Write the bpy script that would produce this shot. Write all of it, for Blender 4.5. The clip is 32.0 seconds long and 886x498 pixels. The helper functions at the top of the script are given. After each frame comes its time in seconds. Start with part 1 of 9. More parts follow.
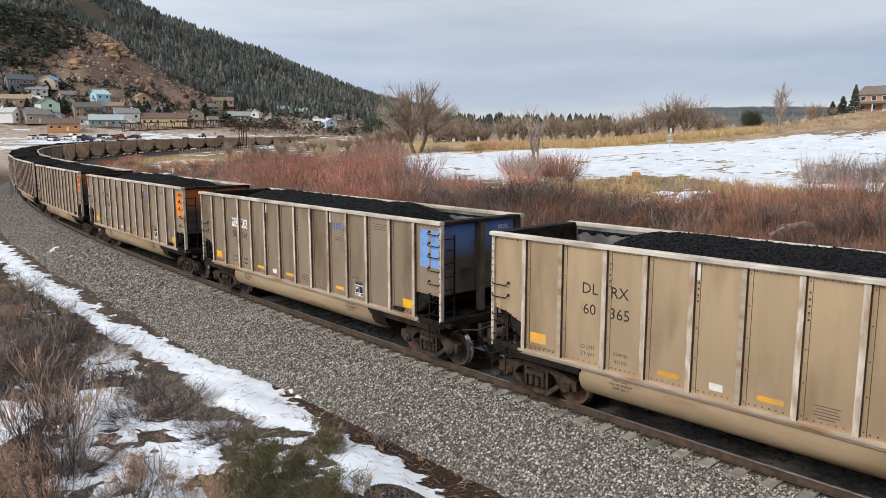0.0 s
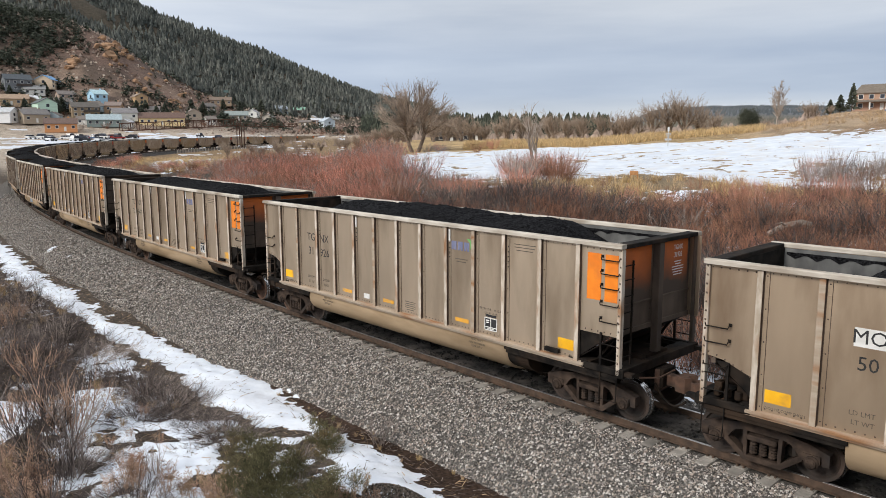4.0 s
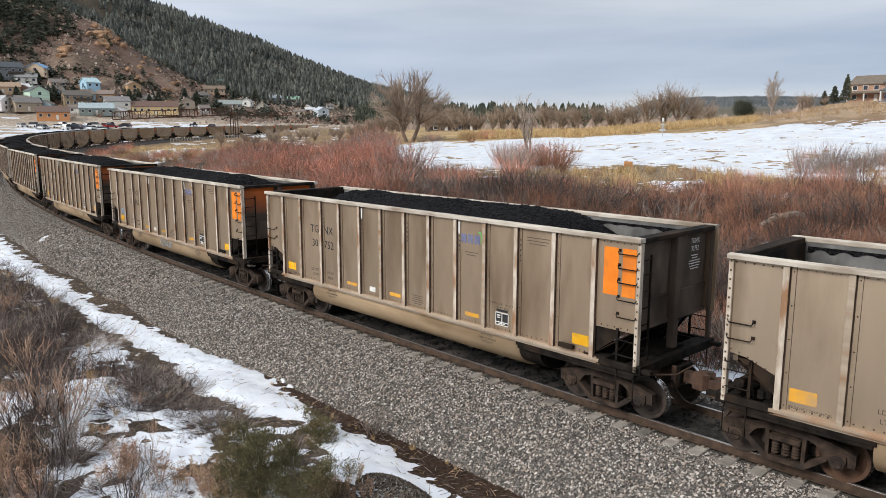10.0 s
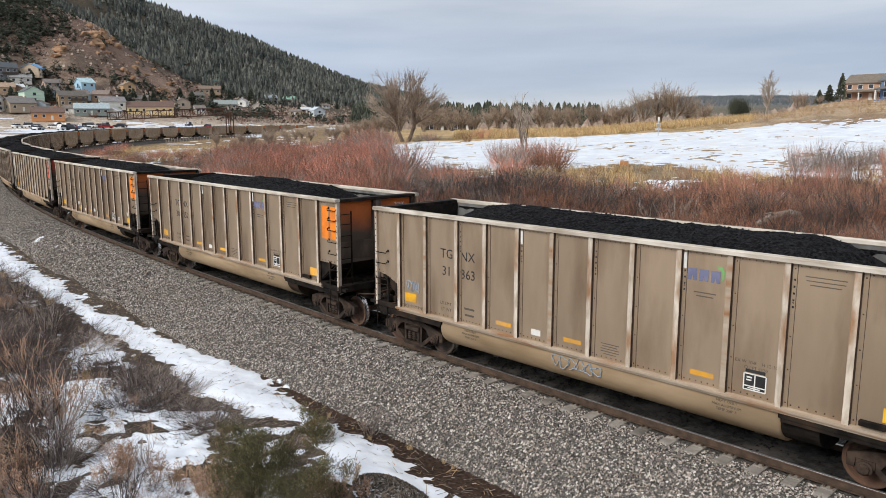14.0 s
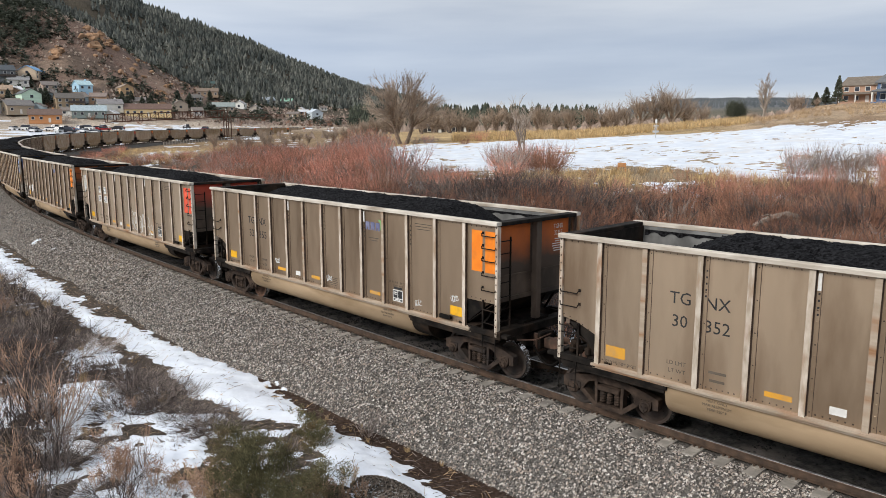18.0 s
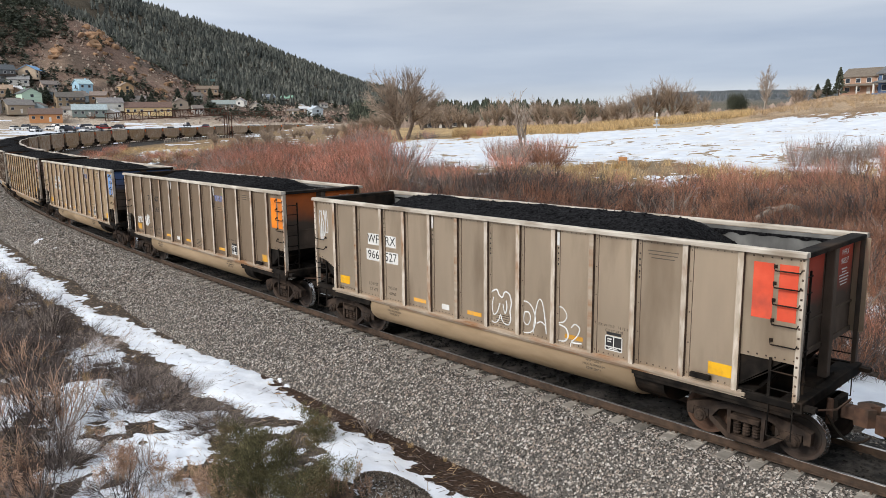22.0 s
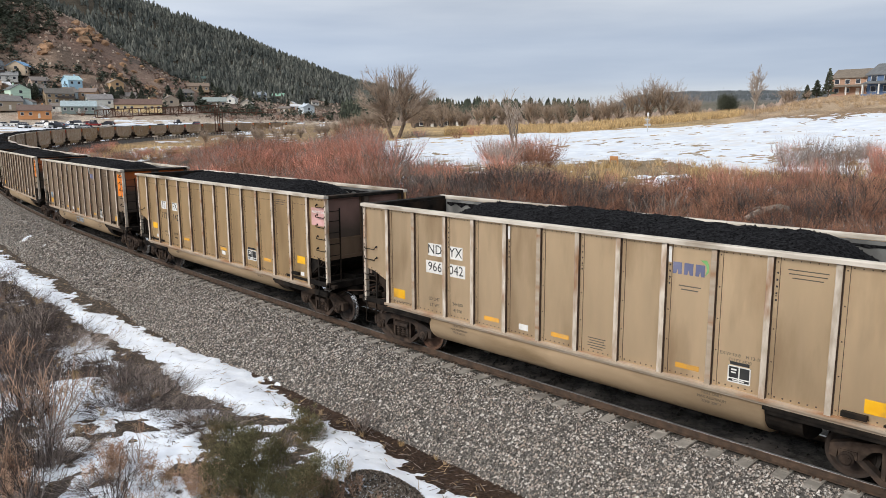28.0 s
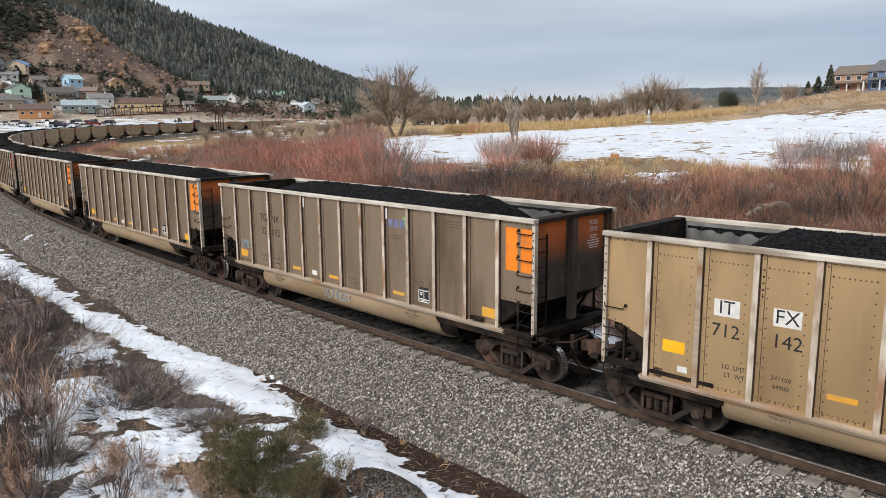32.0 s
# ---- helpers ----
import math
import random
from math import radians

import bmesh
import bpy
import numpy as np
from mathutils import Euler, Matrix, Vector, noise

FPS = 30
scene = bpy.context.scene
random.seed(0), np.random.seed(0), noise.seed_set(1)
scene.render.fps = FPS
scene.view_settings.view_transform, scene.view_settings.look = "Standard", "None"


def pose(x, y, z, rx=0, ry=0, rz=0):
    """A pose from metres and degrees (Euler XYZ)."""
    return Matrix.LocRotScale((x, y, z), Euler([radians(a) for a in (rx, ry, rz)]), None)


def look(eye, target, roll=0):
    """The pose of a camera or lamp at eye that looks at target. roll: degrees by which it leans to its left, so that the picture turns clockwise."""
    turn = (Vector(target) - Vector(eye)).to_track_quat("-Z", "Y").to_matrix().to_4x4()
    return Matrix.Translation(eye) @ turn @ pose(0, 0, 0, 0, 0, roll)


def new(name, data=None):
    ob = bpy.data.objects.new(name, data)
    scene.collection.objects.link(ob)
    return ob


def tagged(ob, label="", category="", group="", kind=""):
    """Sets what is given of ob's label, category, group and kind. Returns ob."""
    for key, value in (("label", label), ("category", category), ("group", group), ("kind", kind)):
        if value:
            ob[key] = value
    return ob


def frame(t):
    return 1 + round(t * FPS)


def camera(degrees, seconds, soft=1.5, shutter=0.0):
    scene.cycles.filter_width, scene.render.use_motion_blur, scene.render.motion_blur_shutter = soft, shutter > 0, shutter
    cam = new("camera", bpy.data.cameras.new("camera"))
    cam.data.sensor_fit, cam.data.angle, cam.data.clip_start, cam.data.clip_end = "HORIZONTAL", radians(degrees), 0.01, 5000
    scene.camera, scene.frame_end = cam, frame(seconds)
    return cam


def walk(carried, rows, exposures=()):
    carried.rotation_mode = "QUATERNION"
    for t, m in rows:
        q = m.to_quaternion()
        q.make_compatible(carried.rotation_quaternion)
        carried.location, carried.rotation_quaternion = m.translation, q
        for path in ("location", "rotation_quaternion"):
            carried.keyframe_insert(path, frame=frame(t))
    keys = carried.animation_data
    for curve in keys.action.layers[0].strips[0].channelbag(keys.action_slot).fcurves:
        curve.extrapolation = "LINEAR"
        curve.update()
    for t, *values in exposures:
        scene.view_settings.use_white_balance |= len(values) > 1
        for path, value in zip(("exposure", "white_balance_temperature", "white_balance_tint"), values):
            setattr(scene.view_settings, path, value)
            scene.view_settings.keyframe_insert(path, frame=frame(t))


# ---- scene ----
cam = camera(61.98, 32.0, soft=0.7)
# the camera is held by hand on a slope above the line: it turns a little and hardly moves
walk(cam, [
    (0, pose(-0.036, -0.023, 6.185, 81.198, 0.126, 0.834)), (0.5, pose(-0.033, -0.024, 6.189, 81.225, 0.114, 0.832)),
    (1, pose(-0.029, -0.027, 6.192, 81.234, 0.106, 0.834)), (1.5, pose(-0.026, -0.029, 6.194, 81.239, 0.110, 0.826)),
    (2, pose(-0.024, -0.030, 6.192, 81.238, 0.128, 0.816)), (2.5, pose(-0.022, -0.030, 6.190, 81.240, 0.155, 0.790)),
    (3, pose(-0.020, -0.029, 6.188, 81.243, 0.184, 0.765)), (3.5, pose(-0.019, -0.028, 6.188, 81.219, 0.196, 0.731)),
    (5.5, pose(-0.021, -0.005, 6.187, 80.756, 0.351, 0.580)), (6, pose(-0.021, -0.004, 6.186, 80.693, 0.407, 0.647)),
    (6.5, pose(-0.021, -0.003, 6.185, 80.680, 0.446, 0.746)), (7, pose(-0.021, -0.002, 6.184, 80.708, 0.447, 0.822)),
    (7.5, pose(-0.019, -0.002, 6.184, 80.735, 0.376, 0.838)), (8, pose(-0.018, -0.002, 6.185, 80.731, 0.275, 0.773)),
    (8.5, pose(-0.016, -0.003, 6.185, 80.678, 0.175, 0.670)), (9, pose(-0.014, -0.004, 6.186, 80.575, 0.112, 0.550)),
    (9.5, pose(-0.011, -0.005, 6.188, 80.454, 0.071, 0.417)), (10, pose(-0.008, -0.007, 6.191, 80.362, 0.036, 0.275)),
    (10.5, pose(-0.007, -0.011, 6.193, 80.318, 0.014, 0.141)), (11, pose(-0.006, -0.014, 6.194, 80.311, 0.011, 0.044)),
    (11.5, pose(-0.003, -0.017, 6.194, 80.320, 0.025, -0.008)), (12, pose(-0.000, -0.016, 6.193, 80.323, 0.028, -0.030)),
    (12.5, pose(-0.001, -0.011, 6.191, 80.324, 0.042, -0.024)), (13, pose(-0.005, -0.003, 6.189, 80.326, 0.075, -0.015)),
    (13.5, pose(-0.009, 0.004, 6.188, 80.336, 0.127, -0.021)), (14, pose(-0.011, 0.006, 6.187, 80.337, 0.150, -0.036)),
    (14.5, pose(-0.010, 0.005, 6.186, 80.330, 0.146, -0.060)), (16.5, pose(-0.009, 0.001, 6.183, 80.287, 0.041, -0.126)),
    (17, pose(-0.009, 0.000, 6.184, 80.357, 0.048, -0.143)), (17.5, pose(-0.008, -0.001, 6.186, 80.445, 0.090, -0.177)),
    (18, pose(-0.007, -0.002, 6.187, 80.508, 0.159, -0.206)), (18.5, pose(-0.006, -0.002, 6.188, 80.520, 0.269, -0.215)),
    (19, pose(-0.004, -0.001, 6.187, 80.488, 0.357, -0.214)), (19.5, pose(-0.003, 0.001, 6.186, 80.422, 0.446, -0.217)),
    (20, pose(-0.003, 0.003, 6.184, 80.353, 0.504, -0.222)), (20.5, pose(-0.004, 0.004, 6.183, 80.297, 0.554, -0.228)),
    (21, pose(-0.003, 0.005, 6.182, 80.249, 0.602, -0.222)), (21.5, pose(-0.001, 0.005, 6.182, 80.204, 0.648, -0.202)),
    (22, pose(0.001, 0.006, 6.183, 80.174, 0.695, -0.166)), (22.5, pose(0.002, 0.005, 6.184, 80.169, 0.714, -0.163)),
    (23, pose(0.001, 0.004, 6.185, 80.162, 0.699, -0.194)), (23.5, pose(-0.001, 0.001, 6.186, 80.150, 0.666, -0.239)),
    (24, pose(-0.003, -0.002, 6.187, 80.117, 0.626, -0.297)), (24.5, pose(-0.005, -0.005, 6.187, 80.060, 0.578, -0.354)),
    (25, pose(-0.007, -0.007, 6.188, 80.004, 0.501, -0.404)), (25.5, pose(-0.008, -0.008, 6.188, 79.955, 0.449, -0.443)),
    (27.5, pose(-0.010, -0.001, 6.185, 80.048, 0.368, -0.762)), (28, pose(-0.010, -0.000, 6.184, 80.062, 0.386, -0.808)),
    (28.5, pose(-0.008, 0.001, 6.183, 80.061, 0.382, -0.854)), (29, pose(-0.006, 0.000, 6.183, 80.037, 0.358, -0.876)),
    (29.5, pose(-0.006, -0.001, 6.183, 80.019, 0.355, -0.876)), (30, pose(-0.006, -0.003, 6.184, 80.007, 0.382, -0.854)),
    (30.5, pose(-0.006, -0.004, 6.186, 79.996, 0.433, -0.820)), (31, pose(-0.005, -0.006, 6.190, 79.962, 0.498, -0.780)),
    (31.5, pose(-0.004, -0.008, 6.192, 79.920, 0.557, -0.760)), (32, pose(-0.004, -0.010, 6.193, 79.897, 0.567, -0.763)),
])

# ---- light: a thin overcast with a weak sun behind it ----
SUN_EL, SUN_AZ = radians(34), radians(234)   # from behind the camera, to its left
world = bpy.data.worlds.new("overcast_sky")
scene.world = world
world.use_nodes = True
wn, wl = world.node_tree.nodes, world.node_tree.links
wn.clear()


def sky_nodes():
    out = wn.new("ShaderNodeOutputWorld")
    bg = wn.new("ShaderNodeBackground")
    sky = wn.new("ShaderNodeTexSky")
    sky.sky_type, sky.sun_disc = "NISHITA", False
    sky.sun_elevation, sky.sun_rotation = SUN_EL, SUN_AZ
    sky.altitude, sky.dust_density = 2100, 1.5
    geo = wn.new("ShaderNodeTexCoord")
    sep = wn.new("ShaderNodeSeparateXYZ")
    wl.new(geo.outputs["Generated"], sep.inputs[0])
    # cloud deck: bands flattened towards the horizon
    flat = wn.new("ShaderNodeMapping")
    flat.inputs["Scale"].default_value = (1.6, 1.6, 13.0)
    wl.new(geo.outputs["Generated"], flat.inputs[0])
    n1 = wn.new("ShaderNodeTexNoise")
    n1.inputs["Scale"].default_value, n1.inputs["Detail"].default_value, n1.inputs["Roughness"].default_value = 1.5, 6, 0.5
    wl.new(flat.outputs[0], n1.inputs["Vector"])
    tall = wn.new("ShaderNodeValToRGB")   # by height above the horizon
    e = tall.color_ramp.elements
    e[0].position, e[0].color = 0.0, (7.3, 7.6, 8.0, 1)
    e[1].position, e[1].color = 1.0, (7.9, 8.2, 8.6, 1)
    for pos, c in ((0.02, (7.2, 7.5, 7.9, 1)), (0.05, (5.2, 5.9, 7.1, 1)), (0.10, (4.9, 5.6, 6.8, 1)), (0.16, (6.6, 7.0, 7.6, 1)), (0.25, (7.5, 7.85, 8.3, 1)), (0.36, (8.5, 8.8, 9.2, 1))):
        k = e.new(pos)
        k.color = c
    wl.new(sep.outputs["Z"], tall.inputs[0])
    ramp = wn.new("ShaderNodeValToRGB")
    r = ramp.color_ramp.elements
    r[0].position, r[0].color = 0.3, (0.80, 0.84, 0.90, 1)
    r[1].position, r[1].color = 0.7, (1.13, 1.12, 1.10, 1)
    wl.new(n1.outputs["Fac"], ramp.inputs[0])
    mul = wn.new("ShaderNodeMix")
    mul.data_type, mul.blend_type = "RGBA", "MULTIPLY"
    mul.inputs["Factor"].default_value = 1
    wl.new(tall.outputs[0], mul.inputs["A"])
    wl.new(ramp.outputs[0], mul.inputs["B"])
    mix = wn.new("ShaderNodeMix")
    mix.data_type = "RGBA"
    mix.inputs["Factor"].default_value = 0.93
    wl.new(sky.outputs[0], mix.inputs["A"])
    # the cloud thins out to one side
    thin = wn.new("ShaderNodeMapRange")
    thin.inputs["From Min"].default_value, thin.inputs["From Max"].default_value = -0.55, 0.15
    thin.inputs["To Min"].default_value, thin.inputs["To Max"].default_value = 1.25, 1.0
    thin.interpolation_type = "SMOOTHSTEP"
    wl.new(sep.outputs["X"], thin.inputs["Value"])
    pale = wn.new("ShaderNodeVectorMath")
    pale.operation = "SCALE"
    wl.new(mul.outputs["Result"], pale.inputs[0])
    wl.new(thin.outputs[0], pale.inputs["Scale"])
    wl.new(pale.outputs[0], mix.inputs["B"])
    wl.new(mix.outputs["Result"], bg.inputs["Color"])
    bg.inputs["Strength"].default_value = 0.0965
    wl.new(bg.outputs[0], out.inputs[0])


sky_nodes()
sun = new("sun", bpy.data.lights.new("sun", "SUN"))
sun.data.energy, sun.data.angle, sun.data.color = 2.65, radians(18), (1.0, 0.945, 0.875)
sun.matrix_basis = look((30 * math.sin(SUN_AZ), 30 * math.cos(SUN_AZ), 30 * math.tan(SUN_EL)), (0, 0, 0))
scene.view_settings.exposure = 0.0

# ---- materials ----


def mat(name, c1, c2=None, scale=3.0, rough=0.85, metal=0.0, bump=0.15, bscale=40.0, c3=None, scale3=0.4, per=0.0, detail=5.0, dist=0.01, stretch=None, lo=0.38, hi=0.62):
    """Two colours by noise, a third in large stains, fine relief, a spread from object to object."""
    m = bpy.data.materials.new(name)
    m.use_nodes = True
    n, l = m.node_tree.nodes, m.node_tree.links
    b = n["Principled BSDF"]
    b.inputs["Roughness"].default_value, b.inputs["Metallic"].default_value = rough, metal
    b.inputs["Specular IOR Level"].default_value = 0.3
    tc = n.new("ShaderNodeTexCoord")
    vec = tc.outputs["Object"]
    if stretch:
        mp = n.new("ShaderNodeMapping")
        mp.inputs["Scale"].default_value = stretch
        l.new(vec, mp.inputs[0])
        vec = mp.outputs[0]
    oi = n.new("ShaderNodeObjectInfo")
    shift = n.new("ShaderNodeMath")
    shift.operation = "MULTIPLY"
    shift.inputs[1].default_value = 41.0
    l.new(oi.outputs["Random"], shift.inputs[0])
    n1 = n.new("ShaderNodeTexNoise")
    n1.noise_dimensions = "4D"
    l.new(shift.outputs[0], n1.inputs["W"])
    n1.inputs["Scale"].default_value, n1.inputs["Detail"].default_value = scale, detail
    l.new(vec, n1.inputs["Vector"])
    rp = n.new("ShaderNodeValToRGB")
    rp.color_ramp.elements[0].position, rp.color_ramp.elements[1].position = lo, hi
    rp.color_ramp.elements[0].color, rp.color_ramp.elements[1].color = (*c1, 1), (*(c2 or c1), 1)
    l.new(n1.outputs["Fac"], rp.inputs[0])
    col = rp.outputs[0]
    if c3:
        n3 = n.new("ShaderNodeTexNoise")
        n3.noise_dimensions = "4D"
        l.new(shift.outputs[0], n3.inputs["W"])
        n3.inputs["Scale"].default_value, n3.inputs["Detail"].default_value = scale3, 6
        l.new(vec, n3.inputs["Vector"])
        r3 = n.new("ShaderNodeMapRange")
        r3.inputs["From Min"].default_value, r3.inputs["From Max"].default_value = 0.5, 0.68
        l.new(n3.outputs["Fac"], r3.inputs["Value"])
        mx = n.new("ShaderNodeMix")
        mx.data_type = "RGBA"
        l.new(r3.outputs[0], mx.inputs["Factor"])
        l.new(col, mx.inputs["A"])
        mx.inputs["B"].default_value = (*c3, 1)
        col = mx.outputs["Result"]
    if per:
        mr = n.new("ShaderNodeMapRange")
        mr.inputs["To Min"].default_value, mr.inputs["To Max"].default_value = 1 - per, 1 + per
        l.new(oi.outputs["Random"], mr.inputs["Value"])
        hs = n.new("ShaderNodeHueSaturation")
        l.new(mr.outputs[0], hs.inputs["Value"])
        l.new(col, hs.inputs["Color"])
        col = hs.outputs[0]
    l.new(col, b.inputs["Base Color"])
    if bump:
        nb = n.new("ShaderNodeTexNoise")
        nb.inputs["Scale"].default_value, nb.inputs["Detail"].default_value = bscale, 4
        l.new(tc.outputs["Object"], nb.inputs["Vector"])
        bp = n.new("ShaderNodeBump")
        bp.inputs["Strength"].default_value, bp.inputs["Distance"].default_value = bump, dist
        l.new(nb.outputs["Fac"], bp.inputs["Height"])
        l.new(bp.outputs[0], b.inputs["Normal"])
    return m


# ---- mesh building ----


class Mesh:
    """Plain vertex and face lists with a few shapes."""

    def __init__(self):
        self.v, self.f, self.alt = [], [], []   # alt: faces that take the second material

    def add(self, vs, fs):
        k = len(self.v)
        self.v += [tuple(p) for p in vs]
        self.f += [tuple(i + k for i in f) for f in fs]
        return self

    def box(self, x0, x1, y0, y1, z0, z1, c=0.0):
        if c <= 0:
            vs = [(x, y, z) for z in (z0, z1) for y in (y0, y1) for x in (x0, x1)]
            return self.add(vs, [(0, 2, 3, 1), (4, 5, 7, 6), (0, 1, 5, 4), (2, 6, 7, 3), (0, 4, 6, 2), (1, 3, 7, 5)])
        # chamfered box: three quads of inset faces for each axis
        bm = bmesh.new()
        bmesh.ops.create_cube(bm, size=1)
        bmesh.ops.scale(bm, vec=(x1 - x0, y1 - y0, z1 - z0), verts=bm.verts)
        bmesh.ops.translate(bm, vec=((x0 + x1) / 2, (y0 + y1) / 2, (z0 + z1) / 2), verts=bm.verts)
        bmesh.ops.bevel(bm, geom=bm.edges[:], offset=c, segments=1, affect="EDGES")
        bm.verts.index_update()
        self.add([v.co[:] for v in bm.verts], [[v.index for v in f.verts] for f in bm.faces])
        bm.free()
        return self

    def tube(self, pts, r, n=6, r1=None, cap=True):
        pts = [Vector(p) for p in pts]
        m = len(pts)
        vs, fs = [], []
        for i, p in enumerate(pts):
            d = (pts[min(i + 1, m - 1)] - pts[max(i - 1, 0)]).normalized()
            a = d.orthogonal().normalized() if i == 0 else (a - d * a.dot(d)).normalized()
            b = d.cross(a)
            rr = r if r1 is None else r + (r1 - r) * i / (m - 1)
            vs += [p + (a * math.cos(2 * math.pi * j / n) + b * math.sin(2 * math.pi * j / n)) * rr for j in range(n)]
        for i in range(m - 1):
            fs += [(i * n + j, i * n + (j + 1) % n, (i + 1) * n + (j + 1) % n, (i + 1) * n + j) for j in range(n)]
        if cap:
            fs += [tuple(range(n - 1, -1, -1)), tuple((m - 1) * n + j for j in range(n))]
        return self.add(vs, fs)

    def lathe(self, prof, n=16, axis="y", at=(0, 0, 0), cap=True):
        """prof: (radius, height) pairs along the axis."""
        vs, fs = [], []
        for r, h in prof:
            for j in range(n):
                a = 2 * math.pi * j / n
                p = (r * math.cos(a), r * math.sin(a), h)
                p = {"z": p, "y": (p[0], h, p[1]), "x": (h, p[0], p[1])}[axis]
                vs.append((p[0] + at[0], p[1] + at[1], p[2] + at[2]))
        m = len(prof)
        for i in range(m - 1):
            fs += [(i * n + j, i * n + (j + 1) % n, (i + 1) * n + (j + 1) % n, (i + 1) * n + j) for j in range(n)]
        if cap:
            fs += [tuple(range(n - 1, -1, -1)), tuple((m - 1) * n + j for j in range(n))]
        return self.add(vs, fs)

    def prism(self, poly, a, b, axis="y"):
        """A polygon in the plane across the axis, drawn out from a to b. axis y: poly is (x, z); x: (y, z); z: (x, y)."""
        def put(p, h):
            return {"y": (p[0], h, p[1]), "x": (h, p[0], p[1]), "z": (p[0], p[1], h)}[axis]
        n = len(poly)
        vs = [put(p, a) for p in poly] + [put(p, b) for p in poly]
        fs = [tuple(range(n)), tuple(range(2 * n - 1, n - 1, -1))] + [(i, n + i, n + (i + 1) % n, (i + 1) % n) for i in range(n)]
        return self.add(vs, fs)

    def data(self, name, material, smooth=False, second=None):
        me = bpy.data.meshes.new(name)
        me.from_pydata(self.v, [], self.f)
        if smooth:
            me.shade_smooth()
        me.materials.append(material)
        if second and self.alt:
            me.materials.append(second)
            for i in self.alt:
                me.polygons[i].material_index = 1
        bm = bmesh.new()
        bm.from_mesh(me)
        bmesh.ops.recalc_face_normals(bm, faces=bm.faces)
        bm.to_mesh(me)
        bm.free()
        return me


def part(name, mesh, material, parent=None, label="", smooth=False, at=None):
    """One mesh object; mesh is a Mesh or finished mesh data, placed at the pose at."""
    me = mesh.data(name, material, smooth) if isinstance(mesh, Mesh) else mesh
    ob = new(name, me)
    if parent:
        ob.parent = parent
    if at is not None:
        ob.matrix_basis = at
    if label:
        ob["label"] = label
    return ob


def array_mesh(name, v, f, material, smooth=False):
    """Mesh data from numpy arrays of vertices and of equal-sided faces."""
    me = bpy.data.meshes.new(name)
    v, f = np.asarray(v, np.float32), np.asarray(f, np.int32)
    k = f.shape[1]
    me.vertices.add(len(v))
    me.vertices.foreach_set("co", v.ravel())
    me.loops.add(f.size)
    me.loops.foreach_set("vertex_index", f.ravel())
    me.polygons.add(len(f))
    me.polygons.foreach_set("loop_start", np.arange(0, f.size, k, dtype=np.int32))
    me.update(calc_edges=True)
    me.validate()
    me.polygons.foreach_set("use_smooth", np.full(len(f), smooth))
    me.materials.append(material)
    return me


def wob(x, y, f, seed=0.0):
    """Smooth value noise for numpy arrays, about -1 to 1."""
    x, y = np.asarray(x, float) * f + seed * 17.3, np.asarray(y, float) * f + seed * 9.1
    i, j = np.floor(x), np.floor(y)
    u, v = x - i, y - j
    u, v = u * u * (3 - 2 * u), v * v * (3 - 2 * v)

    def h(a, b):
        s = np.sin(a * 127.1 + b * 311.7) * 43758.5453
        return (s - np.floor(s)) * 2 - 1
    return (h(i, j) * (1 - u) + h(i + 1, j) * u) * (1 - v) + (h(i, j + 1) * (1 - u) + h(i + 1, j + 1) * u) * v


def fbm(x, y, f, octaves=4, seed=0.0):
    return sum(wob(x, y, f * 2 ** k, seed + k) * 0.55 ** k for k in range(octaves))


def ss(a, b, x):
    t = np.clip((np.asarray(x, float) - a) / (b - a), 0, 1)
    return t * t * (3 - 2 * t)

# ---- the line of the track: curvature along it, in 1/m, every 30 m ----
BEND_S = np.arange(-420, 61, 30.0)
BEND = np.array([0.00245, 0.00249, 0.00254, 0.0026, 0.00269, 0.00281, 0.00299, 0.00307, 0.00297, 0.00287, 0.00289, 0.00297, 0.00303, 0.00299, 0.00212, 0.00176, 0.00145])
GRADE = -0.003695
LINE_S = np.arange(-640.0, 131.0, 1.0)
_k = np.interp(LINE_S, BEND_S, BEND)
_th = np.concatenate([[0], np.cumsum((_k[1:] + _k[:-1]) / 2)])
_o = int(np.argmin(abs(LINE_S)))
LINE_TH = _th - _th[_o] - 0.830853
_c, _s = np.cos(LINE_TH), np.sin(LINE_TH)
LINE_X = np.concatenate([[0], np.cumsum((_c[1:] + _c[:-1]) / 2)])
LINE_Y = np.concatenate([[0], np.cumsum((_s[1:] + _s[:-1]) / 2)])
LINE_X, LINE_Y = LINE_X - LINE_X[_o] - 6.795451, LINE_Y - LINE_Y[_o] + 27.909936


def line(s):
    """Place, heading and height of the rail tops at s metres along the line."""
    return np.interp(s, LINE_S, LINE_X), np.interp(s, LINE_S, LINE_Y), np.interp(s, LINE_S, LINE_TH), GRADE * np.asarray(s, float)


def beside(s, d):
    """The place d metres to the left of the line (as the train runs) at s."""
    x, y, th, z = line(s)
    return x - np.sin(th) * d, y + np.cos(th) * d, z


